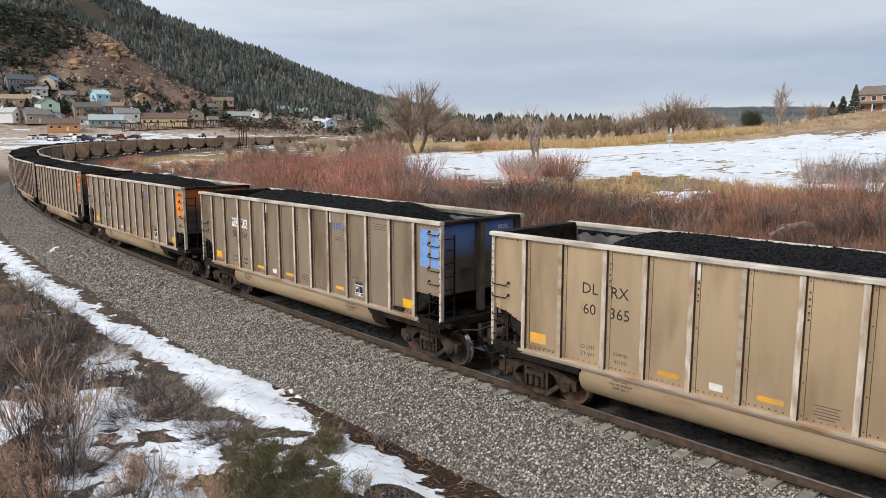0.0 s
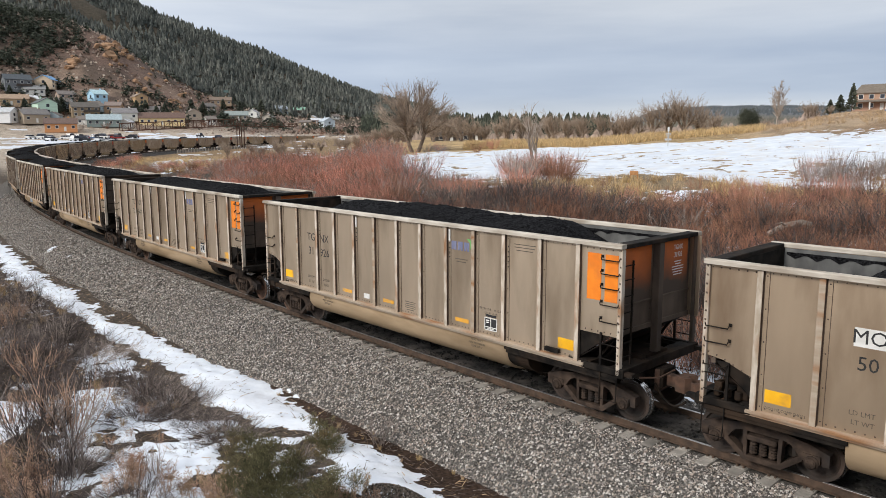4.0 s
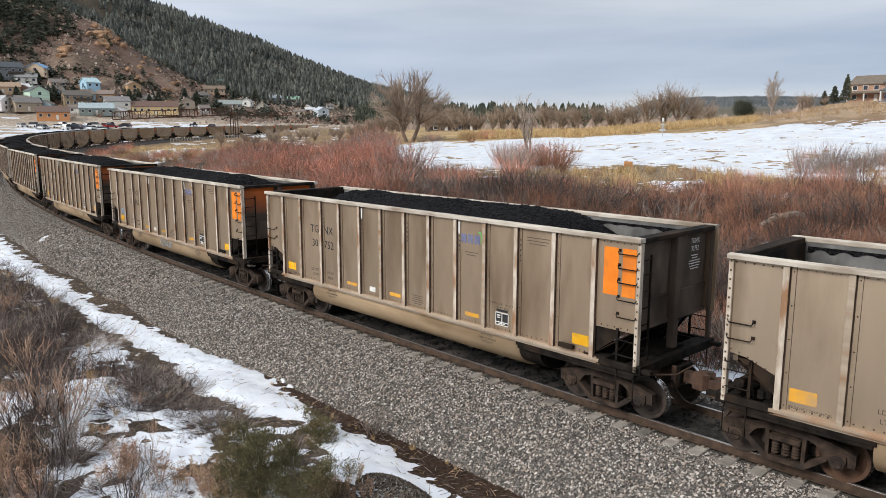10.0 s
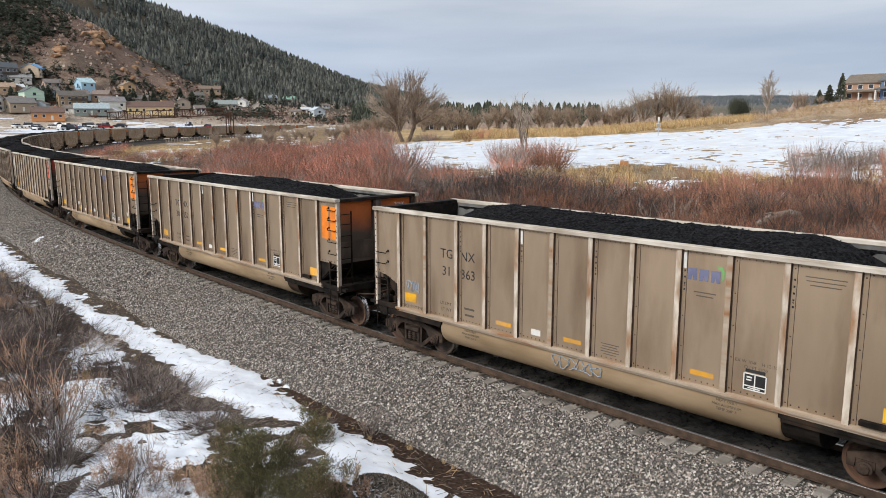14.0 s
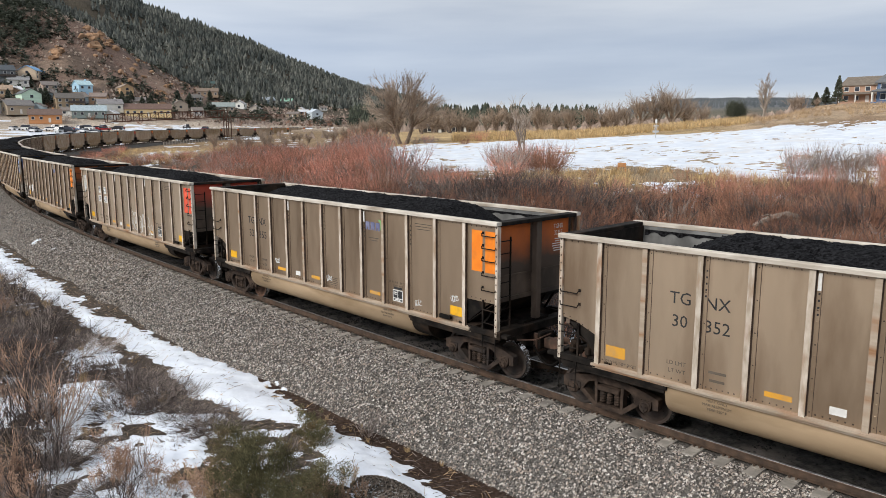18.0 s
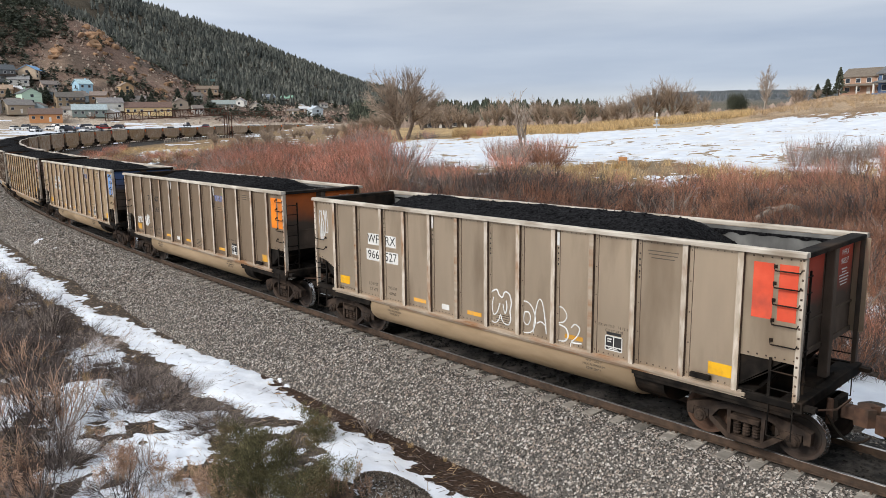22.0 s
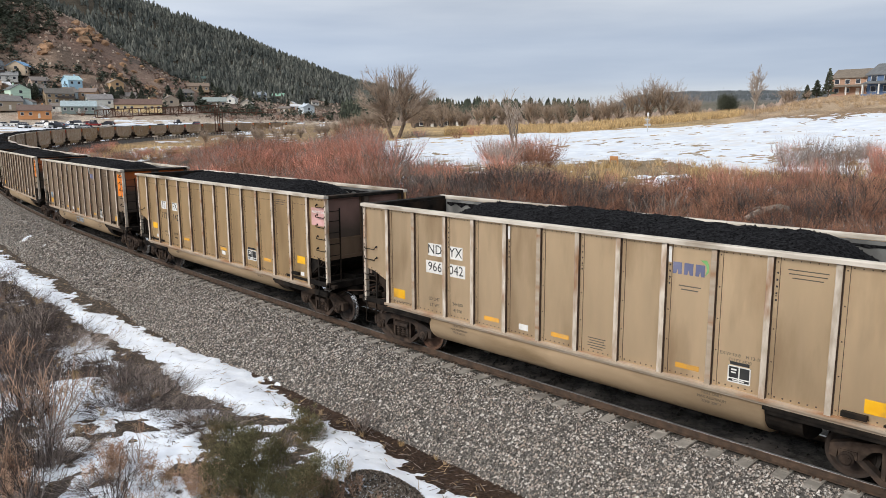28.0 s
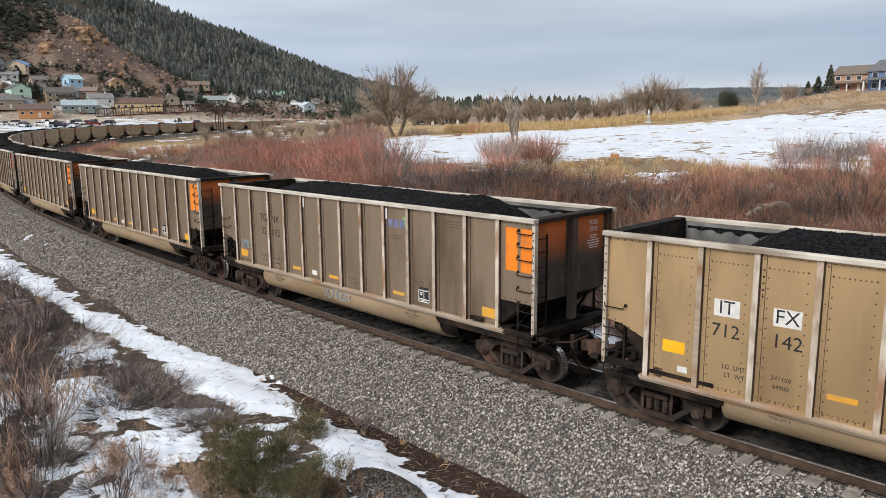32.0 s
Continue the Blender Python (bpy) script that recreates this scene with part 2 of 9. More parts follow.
def off_line(x, y):
    """s along the line and signed distance from it (left positive) of points."""
    x, y = np.ravel(x), np.ravel(y)
    s, d = np.zeros(len(x)), np.zeros(len(x))
    for a in range(0, len(x), 4000):
        dx, dy = x[a:a + 4000, None] - LINE_X[None, ::2], y[a:a + 4000, None] - LINE_Y[None, ::2]
        i = np.argmin(dx * dx + dy * dy, axis=1) * 2
        th = LINE_TH[i]
        ex, ey = x[a:a + 4000] - LINE_X[i], y[a:a + 4000] - LINE_Y[i]
        s[a:a + 4000] = LINE_S[i] + ex * np.cos(th) + ey * np.sin(th)
        d[a:a + 4000] = -ex * np.sin(th) + ey * np.cos(th)
    return s, d


def travelled(t):
    """s of the middle of the sixth wagon at t seconds."""
    u = t - 13.0
    return 10.4347 + 5.59552 * u + 0.009737 * u * u + 0.000085 * u ** 3


# ---- the ground: one sheet, finer near the camera ----


def near_hill(az):
    return np.interp(az, [-60, -40, -31, -26.5, -24, -21.5, -19, -16, -12, -8, 0], [60, 76, 86, 80, 70, 50, 36, 24, 14, 8, 5])


def far_ridge(az):
    return np.interp(az, [-60, -40, -31, -25, -22, -16.4, -12.3, -8, -5.4, -1, 3, 10, 13, 15, 17.5, 22, 28, 40], [242, 262, 250, 195, 160, 129, 98, 66, 49, 29, 22, 24, 34, 66, 80, 81, 72, 60])


def ground_z(x, y):
    x, y = np.asarray(x, float), np.asarray(y, float)
    shape = x.shape
    x, y = x.ravel(), y.ravel()
    r = np.hypot(x, y)
    az = np.degrees(np.arctan2(x, y))
    s, d = off_line(x, y)
    rail = GRADE * np.clip(s, -420, 100)
    inside = d > 0
    # outer side of the curve: flat verge, rising under the camera
    near = -1.15 + 0.10 * fbm(x, y, 0.35, 3) + 0.25 * wob(x, y, 0.07, 2)
    near = np.maximum(near, 4.6 - 0.62 * np.maximum(r - 1.5, 0)) + ss(60, 140, -d) * 2.5 * ss(-60, -200, s)
    # inner side: ditch, bank, snow field that climbs away and to the right
    edge = 59 + 4 * wob(az, 0 * az, 0.12, 4) - 8 * ss(14, 30, az)
    lift = np.interp(az, [0, 10, 17, 25, 31, 45], [0.5, 1.1, 2.15, 3.6, 4.4, 5.0]) * np.clip((r - 58) / 49, 0, 1)
    field = 2.3 + 0.02 * (np.minimum(r, 107) - 60) + 0.014 * np.clip(r - 107, 0, 90) + 0.026 * np.clip(r - 112, 0, 170) * ss(23, 28, az) + lift * ss(-6, 0, az) + 0.12 * fbm(x, y, 0.08, 3, 3)
    field = field - ss(150, 230, r) * (1 - ss(19, 26, az)) * (0.8 + lift * 0.5)
    ditch = -1.2 + 0.25 * fbm(x, y, 0.12, 3, 5)
    up = ss(edge - 26, edge, r) * ss(-14, -5, az) 
    inner = ditch + (field - ditch) * up
    low = rail - 0.9 + ss(200, 360, r) * 0.5
    low = low + (1.9 - low) * ss(45, 105, r) * (1 - ss(125, 190, r)) * ss(-24, -12, az)
    inner = np.where(az < -5, inner * ss(-14, -5, az) + low * (1 - ss(-14, -5, az)), inner)
    z = np.where(inside, inner, near)
    # town flats past the line, then the hills
    town = 1.0 + 4.0 * ss(180, 340, r)
    past = ss(4, 30, -d) * ss(120, 200, r) * (az < 5)
    past = np.maximum(past, ss(330, 400, r) * (az < 8))
    z = z * (1 - past) + town * past
    front = ss(-75, -50, az) * (1 - ss(60, 80, az)) * (y > 0)
    crag = fbm(x, y, 0.012, 4, 7)
    z = z + front * near_hill(az) * ss(370, 640, r) * (1 + 0.10 * crag)
    z = z + front * (far_ridge(az) - near_hill(az)) * ss(650, 1150 + 1450 * ss(2, 9, az), r) * (1 + 0.03 * crag)
    # keep clear of the ballast
    hold = 1 - ss(3.6, 5.6, abs(d))
    z = z * (1 - hold) + np.minimum(z, rail - 1.14) * hold
    return z.reshape(shape)


def tinted(name, rough=0.95, bump=0.9, bscale=7.0, dist=0.09, fine=11.0):
    """Earth whose tone is laid on the sheet place by place, broken up by noise at two scales."""
    m = bpy.data.materials.new(name)
    m.use_nodes = True
    n, l = m.node_tree.nodes, m.node_tree.links
    b = n["Principled BSDF"]
    b.inputs["Roughness"].default_value, b.inputs["Specular IOR Level"].default_value = rough, 0.15
    at = n.new("ShaderNodeAttribute")
    at.attribute_name = "tone"
    tc = n.new("ShaderNodeTexCoord")
    val = None
    for sc, lo, hi in ((fine, 0.35, 1.7), (0.35, 0.75, 1.25), (0.02, 0.85, 1.15)):
        nn = n.new("ShaderNodeTexNoise")
        nn.inputs["Scale"].default_value, nn.inputs["Detail"].default_value = sc, 6
        l.new(tc.outputs["Object"], nn.inputs["Vector"])
        mr = n.new("ShaderNodeMapRange")
        mr.inputs["From Min"].default_value, mr.inputs["From Max"].default_value = 0.3, 0.7
        mr.inputs["To Min"].default_value, mr.inputs["To Max"].default_value = lo, hi
        l.new(nn.outputs["Fac"], mr.inputs["Value"])
        if val is None:
            val = mr.outputs[0]
        else:
            mm = n.new("ShaderNodeMath")
            mm.operation = "MULTIPLY"
            l.new(val, mm.inputs[0])
            l.new(mr.outputs[0], mm.inputs[1])
            val = mm.outputs[0]
    hs = n.new("ShaderNodeHueSaturation")
    l.new(at.outputs["Color"], hs.inputs["Color"])
    l.new(val, hs.inputs["Value"])
    l.new(hs.outputs[0], b.inputs["Base Color"])
    nb = n.new("ShaderNodeTexNoise")
    nb.inputs["Scale"].default_value, nb.inputs["Detail"].default_value = bscale, 8
    l.new(tc.outputs["Object"], nb.inputs["Vector"])
    bp = n.new("ShaderNodeBump")
    bp.inputs["Strength"].default_value, bp.inputs["Distance"].default_value = bump, dist
    l.new(nb.outputs["Fac"], bp.inputs["Height"])
    l.new(bp.outputs[0], b.inputs["Normal"])
    return m


def ground_tone(x, y):
    """Base colour of the earth by what grows there, with haze mixed in on the far mesa."""
    r, az = np.hypot(x, y), np.degrees(np.arctan2(x, y))
    s, d = off_line(x, y)
    patch = fbm(x, y, 0.05, 3, 11)

    def lay(c, w):
        nonlocal col
        w = np.clip(w, 0, 1)[:, None]
        col = col * (1 - w) + np.array(c) * w
    col = np.tile(np.array((0.080, 0.064, 0.051)), (len(x), 1))          # matted brush
    lay((0.055, 0.035, 0.025), (1 - ss(0.45, 1.1, abs(abs(d) - 4.1))) * (d < 0) * ss(0, 8, s) * (r < 60))   # damp ditch
    gold = (d > 0) * ss(50, 64, r) * ss(-12, -3, az)
    lay((0.40, 0.285, 0.15), gold)
    lay((0.20, 0.155, 0.105), gold * (r < 86))
    lay((0.29, 0.21, 0.115), gold * ss(0.1, 0.5, patch) * 0.7)
    lay((0.36, 0.27, 0.19), gold * ss(19, 24, az) * 0.8)
    lay((0.24, 0.165, 0.105), gold * ss(19, 24, az) * ss(0.0, 0.5, fbm(x, y, 0.12, 3, 12)))
    lay((0.24, 0.165, 0.095), (d > 0) * ss(120, 180, r) * (1 - ss(-12, -3, az)))
    town = ss(150, 200, r) * (az < 5) * (d < -6) + ss(360, 400, r) * (az < 10)
    lay((0.37, 0.31, 0.25), town)
    lay((0.160, 0.106, 0.083), ss(415, 470, r) * (az < 12))              # bare red hillside
    lay((0.22, 0.16, 0.12), ss(395, 450, r) * (1 - ss(480, 560, r)) * (az < 2) * ss(0.0, 0.4, patch))
    lay((0.088, 0.068, 0.054), ss(430, 470, r) * (az < 12) * ss(0.0, 0.35, fbm(x, y, 0.045, 4, 18)) * 0.75)      # heath on the slope
    lay((0.075, 0.062, 0.045), ss(640, 760, r + 60 * fbm(x, y, 0.01, 3, 2)))      # forest floor
    lay((0.13, 0.115, 0.085), (az > 8) * ss(300, 500, r))
    # distance haze painted into the mesa's ground as blue-grey
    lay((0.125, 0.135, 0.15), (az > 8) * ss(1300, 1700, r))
    return col


m_ground = tinted("winter_ground")


def tone_sheet(me, v, tone):
    a = me.color_attributes.new("tone", "FLOAT_COLOR", "POINT")
    a.data.foreach_set("color", np.concatenate([tone, np.ones((len(tone), 1))], 1).astype(np.float32).ravel())


def ground_sheet():
    az = np.concatenate([np.arange(-180, -44, 4.0), np.arange(-44, 44.1, 0.25), np.arange(48, 180, 4.0)])
    rr = np.concatenate([[0.01, 0.5, 1.5, 3, 5, 7, 9], 10 * 1.022 ** np.arange(0, 290)])
    rr = rr[rr < 4700]
    A, R = np.meshgrid(np.radians(az), rr)
    X, Y = R * np.sin(A), R * np.cos(A)
    Z = ground_z(X, Y)
    na, nr = len(az), len(rr)
    v = np.stack([X, Y, Z], -1).reshape(-1, 3)
    i, j = np.meshgrid(np.arange(nr - 1), np.arange(na), indexing="ij")
    k = (j + 1) % na
    f = np.stack([i * na + j, i * na + k, (i + 1) * na + k, (i + 1) * na + j], -1).reshape(-1, 4)[:, ::-1]
    me = array_mesh("ground", v, f, m_ground, True)
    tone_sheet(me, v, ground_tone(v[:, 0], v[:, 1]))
    return tagged(new("ground", me), "uneven winter ground of brown earth, dry grass and wooded hills", "ground", kind="structure")


ground_sheet()

# ---- ballast, rails and sleepers ----


def ballast_mat():
    # bed colour kept dark to paint the shade in gaps between stones
    m = mat("crushed_stone_ballast", (0.022, 0.021, 0.020), (0.22, 0.205, 0.19), scale=26, rough=0.95, bump=1.0, bscale=22, dist=0.05, c3=(0.11, 0.10, 0.092), scale3=0.3, lo=0.3, hi=0.68)
    return m


def stone_mat():
    m = mat("crushed_stone", (0.15, 0.135, 0.12), (0.29, 0.265, 0.24), scale=18, rough=0.95, bump=0.3)
    n, l = m.node_tree.nodes, m.node_tree.links
    g = n.new("ShaderNodeNewGeometry")
    rp = n.new("ShaderNodeValToRGB")
    e = rp.color_ramp.elements
    e[0].position, e[0].color = 0.0, (0.045, 0.043, 0.041, 1)
    e[1].position, e[1].color = 1.0, (0.76, 0.73, 0.69, 1)
    for pos, c in ((0.25, (0.165, 0.152, 0.139, 1)), (0.5, (0.345, 0.317, 0.289, 1)), (0.68, (0.435, 0.357, 0.30, 1)), (0.85, (0.61, 0.572, 0.529, 1))):
        e.new(pos).color = c
    l.new(g.outputs["Random Per Island"], rp.inputs[0])
    mx = n.new("ShaderNodeMix")
    mx.data_type, mx.blend_type = "RGBA", "MIX"
    mx.inputs["Factor"].default_value = 0.92
    b = n["Principled BSDF"]
    l.new(b.inputs["Base Color"].links[0].from_socket, mx.inputs["A"])
    l.new(rp.outputs[0], mx.inputs["B"])
    l.new(mx.outputs["Result"], b.inputs["Base Color"])
    return m


m_ballast, m_stone = ballast_mat(), stone_mat()
m_dirt_shade = m_stone.copy()          # darker stones: soiled at the slope's foot, shade painted in up the line
m_dirt_shade.name = "soiled_crushed_stone"
for k_ in m_dirt_shade.node_tree.nodes:
    if k_.type == "VALTORGB" and len(k_.color_ramp.elements) == 6:
        for e_ in k_.color_ramp.elements:
            c_ = e_.color
            e_.color = (c_[0] * 0.37, c_[1] * 0.345, c_[2] * 0.324, 1)
for m_ in (m_ballast, m_stone, m_dirt_shade):
    m_.node_tree.nodes["Principled BSDF"].inputs["Specular IOR Level"].default_value = 0.0
PROFILE_D = [-4.4, -3.75, -2.9, -1.9, -1.6, -1.3, -0.85, -0.6, 0.6, 0.85, 1.3, 1.6, 1.9, 2.9, 3.75, 4.4]
PROFILE_Z = [-1.7, -1.18, -0.72, -0.28, -0.205, -0.198, -0.22, -0.24, -0.24, -0.22, -0.198, -0.205, -0.28, -0.72, -1.05, -1.25]


def bed_z(s, d):
    return np.interp(d, PROFILE_D, PROFILE_Z) + GRADE * s + 0.03 * fbm(s, d, 0.5, 3, 21) * ss(1.2, 2.2, abs(d))


def ballast_bed():
    s = np.concatenate([np.arange(-620, -80, 4.0), np.arange(-80, -30, 1.0), np.arange(-30, 40, 0.4), np.arange(40, 125, 3.0)])
    d = np.concatenate([np.arange(-4.4, -1.2, 0.2), np.arange(-1.2, 1.21, 0.3), np.arange(1.4, 4.41, 0.3)])
    S, D = np.meshgrid(s, d, indexing="ij")
    X, Y, _ = beside(S.ravel(), D.ravel())
    v = np.stack([X, Y, bed_z(S, D).ravel()], -1)
    n = len(d)
    i, j = np.meshgrid(np.arange(len(s) - 1), np.arange(n - 1), indexing="ij")
    f = np.stack([i * n + j, (i + 1) * n + j, (i + 1) * n + j + 1, i * n + j + 1], -1).reshape(-1, 4)
    return tagged(new("ballast_bed", array_mesh("ballast_bed", v, f, m_ballast, True)), "sloping bed of grey crushed-stone ballast", "ballast", kind="structure")


bed = ballast_bed()
STONE = np.array([(-1, -.9, -.7), (1, -1, -.7), (.9, 1, -.7), (-1, .8, -.7), (-.35, -.3, .75), (.4, .35, .7)])
STONE_F = np.array([(0, 1, 5, 4), (1, 2, 5, 5), (2, 3, 4, 5), (3, 0, 4, 4)])


def scatter_stones(n, s0, s1, d0, d1, r0, r1, seed, bias=1.0):
    rs = np.random.RandomState(seed)
    s = s0 + (s1 - s0) * rs.rand(n) ** bias
    d = rs.uniform(d0, d1, n)
    # the sleepers' ends lie bare
    bare = (abs(s / 0.61 - np.round(s / 0.61)) < 0.22) & (abs(d) < 1.32) & (rs.rand(n) < 0.8)
    s, d = s[~bare], d[~bare]
    n = len(s)
    x, y, _ = beside(s, d)
    z = bed_z(s, d)
    r = rs.uniform(r0, r1, n)
    p = STONE[None] * rs.uniform(0.55, 1.35, (n, 6, 3)) * r[:, None, None]
    a, t = rs.uniform(0, 6.28, n), rs.uniform(-0.6, 0.6, n)
    ct, st = np.cos(t)[:, None], np.sin(t)[:, None]
    p = np.stack([p[..., 0], p[..., 1] * ct - p[..., 2] * st, p[..., 1] * st + p[..., 2] * ct], -1)
    ca, sa = np.cos(a)[:, None], np.sin(a)[:, None]
    p = np.stack([p[..., 0] * ca - p[..., 1] * sa, p[..., 0] * sa + p[..., 1] * ca, p[..., 2]], -1)
    p += np.stack([x, y, z + r * 0.25], -1)[:, None]
    f = (STONE_F[None] + 6 * np.arange(n)[:, None, None]).reshape(-1, 4)
    return p.reshape(-1, 3), f


def soiled_and_shaded(v):
    """Which stones are darker: most at the foot of the slope, by dirt, and up the line, as painted dimmer light."""
    c = v.reshape(-1, 6, 3).mean(1)
    s, d = off_line(c[:, 0], c[:, 1])
    p = 0.72 * ss(2.4, 4.0, -d + 0.5 * fbm(s, d, 0.4, 3, 77)) + 0.85 * (1 - ss(-24, 13, s))
    return np.random.RandomState(55).rand(len(c)) < np.clip(p, 0, 0.9)


def ballast_stones():
    sets = [scatter_stones(88000, -6, 26, -4.35, -0.9, 0.015, 0.033, 1), scatter_stones(60000, -66, -5, -4.3, -0.9, 0.024, 0.05, 2, 0.55), scatter_stones(9000, -10, 26, 0.95, 3.6, 0.022, 0.042, 3)]
    k, vs, fs = 0, [], []
    for v, f in sets:
        vs.append(v)
        fs.append(f + k)
        k += len(v)
    v = np.concatenate(vs)
    me = array_mesh("ballast_stone", v, np.concatenate(fs), m_stone)
    me.materials.append(m_dirt_shade)
    if len(me.polygons) == 4 * (len(v) // 6):
        me.polygons.foreach_set("material_index", np.repeat(soiled_and_shaded(v).astype(np.int32), 4))
    return tagged(new("ballast_stone", me), "loose grey and pinkish crushed stones on the ballast", "ballast stones", kind="stuff")


ballast_stones()


def coal_lumps():
    v, f = scatter_stones(9000, -40, 26, -0.62, 0.9, 0.02, 0.05, 6)
    m_ = mat("coal_lump", (0.006, 0.006, 0.006), (0.03, 0.028, 0.026), scale=10, rough=0.7, bump=0.3)
    v[:, 2] += 0.07
    return tagged(new("coal_lump", array_mesh("coal_lump", v, f, m_)), "black coal lumps spilled between the rails", "coal", kind="stuff")


coal_lumps()


def gravel_heap():
    """A small heap of dirty gravel at the edge of the verge."""
    rs = np.random.RandomState(15)
    n = 2600
    a, q = rs.uniform(0, 6.283, n), np.sqrt(rs.rand(n))
    s, d = 14.55 + 1.1 * q * np.cos(a), -5.75 + 0.55 * q * np.sin(a)
    x, y, _ = beside(s, d)
    z = ground_z(x, y) + 0.22 * (1 - q ** 2) + 0.02
    p = STONE[None] * rs.uniform(0.55, 1.35, (n, 6, 3)) * rs.uniform(0.012, 0.03, (n, 1, 1)) + np.stack([x, y, z], -1)[:, None]
    f = (STONE_F[None] + 6 * np.arange(n)[:, None, None]).reshape(-1, 4)
    return tagged(new("gravel_heap", array_mesh("gravel_heap", p.reshape(-1, 3), f, m_dirt_shade)), "low heap of dirty gravel in the snow", "gravel", kind="stuff")


gravel_heap()
# near black: the shade under the wagons is put into this colour
m_spill_shade = mat("spilled_coal_dust", (0.012, 0.011, 0.010), (0.05, 0.045, 0.04), scale=7, rough=0.9, bump=0.8, bscale=18, dist=0.04, c3=(0.12, 0.105, 0.095), scale3=1.1)


def spill_and_shade():
    """Coal dust and ice between and beside the rails, in one thin uneven sheet that also paints the shade under the
    train.
    """
    s, d = np.arange(-130, 40, 0.25), np.arange(-0.66, 1.7, 0.14)
    S, D = np.meshgrid(s, d, indexing="ij")
    X, Y, _ = beside(S.ravel(), D.ravel())
    Z = bed_z(S, D).ravel() + 0.075 * (1 - ss(0.9, 1.6, D.ravel())) + 0.022 * fbm(S, D, 1.3, 4, 71).ravel()
    n = len(d)
    i, j = np.meshgrid(np.arange(len(s) - 1), np.arange(n - 1), indexing="ij")
    f = np.stack([i * n + j, (i + 1) * n + j, (i + 1) * n + j + 1, i * n + j + 1], -1).reshape(-1, 4)
    return tagged(new("spilled_coal", array_mesh("spilled_coal", np.stack([X, Y, Z], -1), f, m_spill_shade, True)), "black coal dust and painted train shade between the rails", "coal dust", kind="stuff")


spill_and_shade()
m_rail = mat("brown_rail_steel", (0.055, 0.038, 0.028), (0.10, 0.065, 0.045), scale=6, rough=0.75, bump=0.2)
m_railtop = mat("polished_rail_head", (0.30, 0.29, 0.28), (0.42, 0.41, 0.40), scale=6, rough=0.35, metal=0.8, bump=0)
m_tie = mat("grey_concrete_tie", (0.25, 0.228, 0.20), (0.37, 0.34, 0.30), scale=6, rough=0.9, bump=0.3, c3=(0.16, 0.145, 0.128), scale3=1.5, per=0.15)
RAIL = [(-0.07, -0.17), (0.07, -0.17), (0.07, -0.155), (0.012, -0.14), (0.012, -0.045), (0.036, -0.035), (0.036, -0.004), (-0.036, -0.004), (-0.036, -0.035), (-0.012, -0.045), (-0.012, -0.14), (-0.07, -0.155)]


def sweep(name, poly, d0, s0, s1, step, material):
    s = np.arange(s0, s1, step)
    n, k = len(poly), len(s)
    v = np.zeros((k, n, 3))
    for j, (a, z) in enumerate(poly):
        X, Y, Z = beside(s, d0 + a)
        v[:, j] = np.stack([X, Y, Z + z], -1)
    i, j = np.meshgrid(np.arange(k - 1), np.arange(n), indexing="ij")
    jn = (j + 1) % n
    f = np.stack([i * n + j, i * n + jn, (i + 1) * n + jn, (i + 1) * n + j], -1).reshape(-1, 4)
    return array_mesh(name, v.reshape(-1, 3), f, material)


track = tagged(new("track"), "single railway line on sleepers in ballast", "railway track", kind="structure")
for d0 in (-0.7535, 0.7535):
    rl = part("rail", sweep("rail", RAIL, d0, -600, 120, 3.0, m_rail), m_rail, track, "rust-brown steel rail")
    part("rail_head", sweep("rail_head", [(-0.034, -0.005), (-0.03, 0.0), (0.03, 0.0), (0.034, -0.005)], d0, -600, 120, 3.0, m_railtop), m_railtop, rl, "polished running surface")


def tie_mesh():
    m = Mesh()
    m.prism([(-1.30, -0.40), (1.30, -0.40), (1.30, -0.195), (1.26, -0.178), (0.4, -0.178), (0.0, -0.19), (-0.4, -0.178), (-1.26, -0.178), (-1.30, -0.195)], -0.125, 0.125, "x")
    for y in (-0.7535, 0.7535):
        m.box(-0.10, 0.10, y - 0.20, y + 0.20, -0.18, -0.165)
        for x in (-0.06, 0.06):
            k = len(m.f)
            m.box(x - 0.02, x + 0.02, y + 0.09, y + 0.15, -0.168, -0.125).box(x - 0.02, x + 0.02, y - 0.15, y - 0.09, -0.168, -0.125)
            m.alt += range(k, len(m.f))
    return m


def ties():
    """Sleepers one by one where the line comes near, the rest as one joined part."""
    me = tie_mesh().data("sleeper", m_tie, False, m_rail)
    rs = random.Random(4)
    far = Mesh()
    for i in range(-400, 60):
        s = i * 0.61 + rs.uniform(-0.02, 0.02)
        x, y, th, z = line(s)
        m = Matrix.Translation((x, y, z - rs.uniform(0.0, 0.008))) @ Matrix.Rotation(th + rs.uniform(-0.015, 0.015), 4, "Z")
        if -240 <= i < 56:
            part("sleeper", me, m_tie, track, at=m)
        else:
            vs = [m @ Vector(p) for p in ((-.12, -1.3, -.19), (.12, -1.3, -.19), (.12, 1.3, -.19), (-.12, 1.3, -.19), (-.12, -1.3, -.3), (.12, -1.3, -.3), (.12, 1.3, -.3), (-.12, 1.3, -.3))]
            far.add(vs, [(0, 1, 2, 3), (4, 5, 1, 0), (6, 7, 3, 2)])
    tagged(part("sleeper", far, m_tie, track), "grey sleepers along the far line", kind="stuff")


ties()

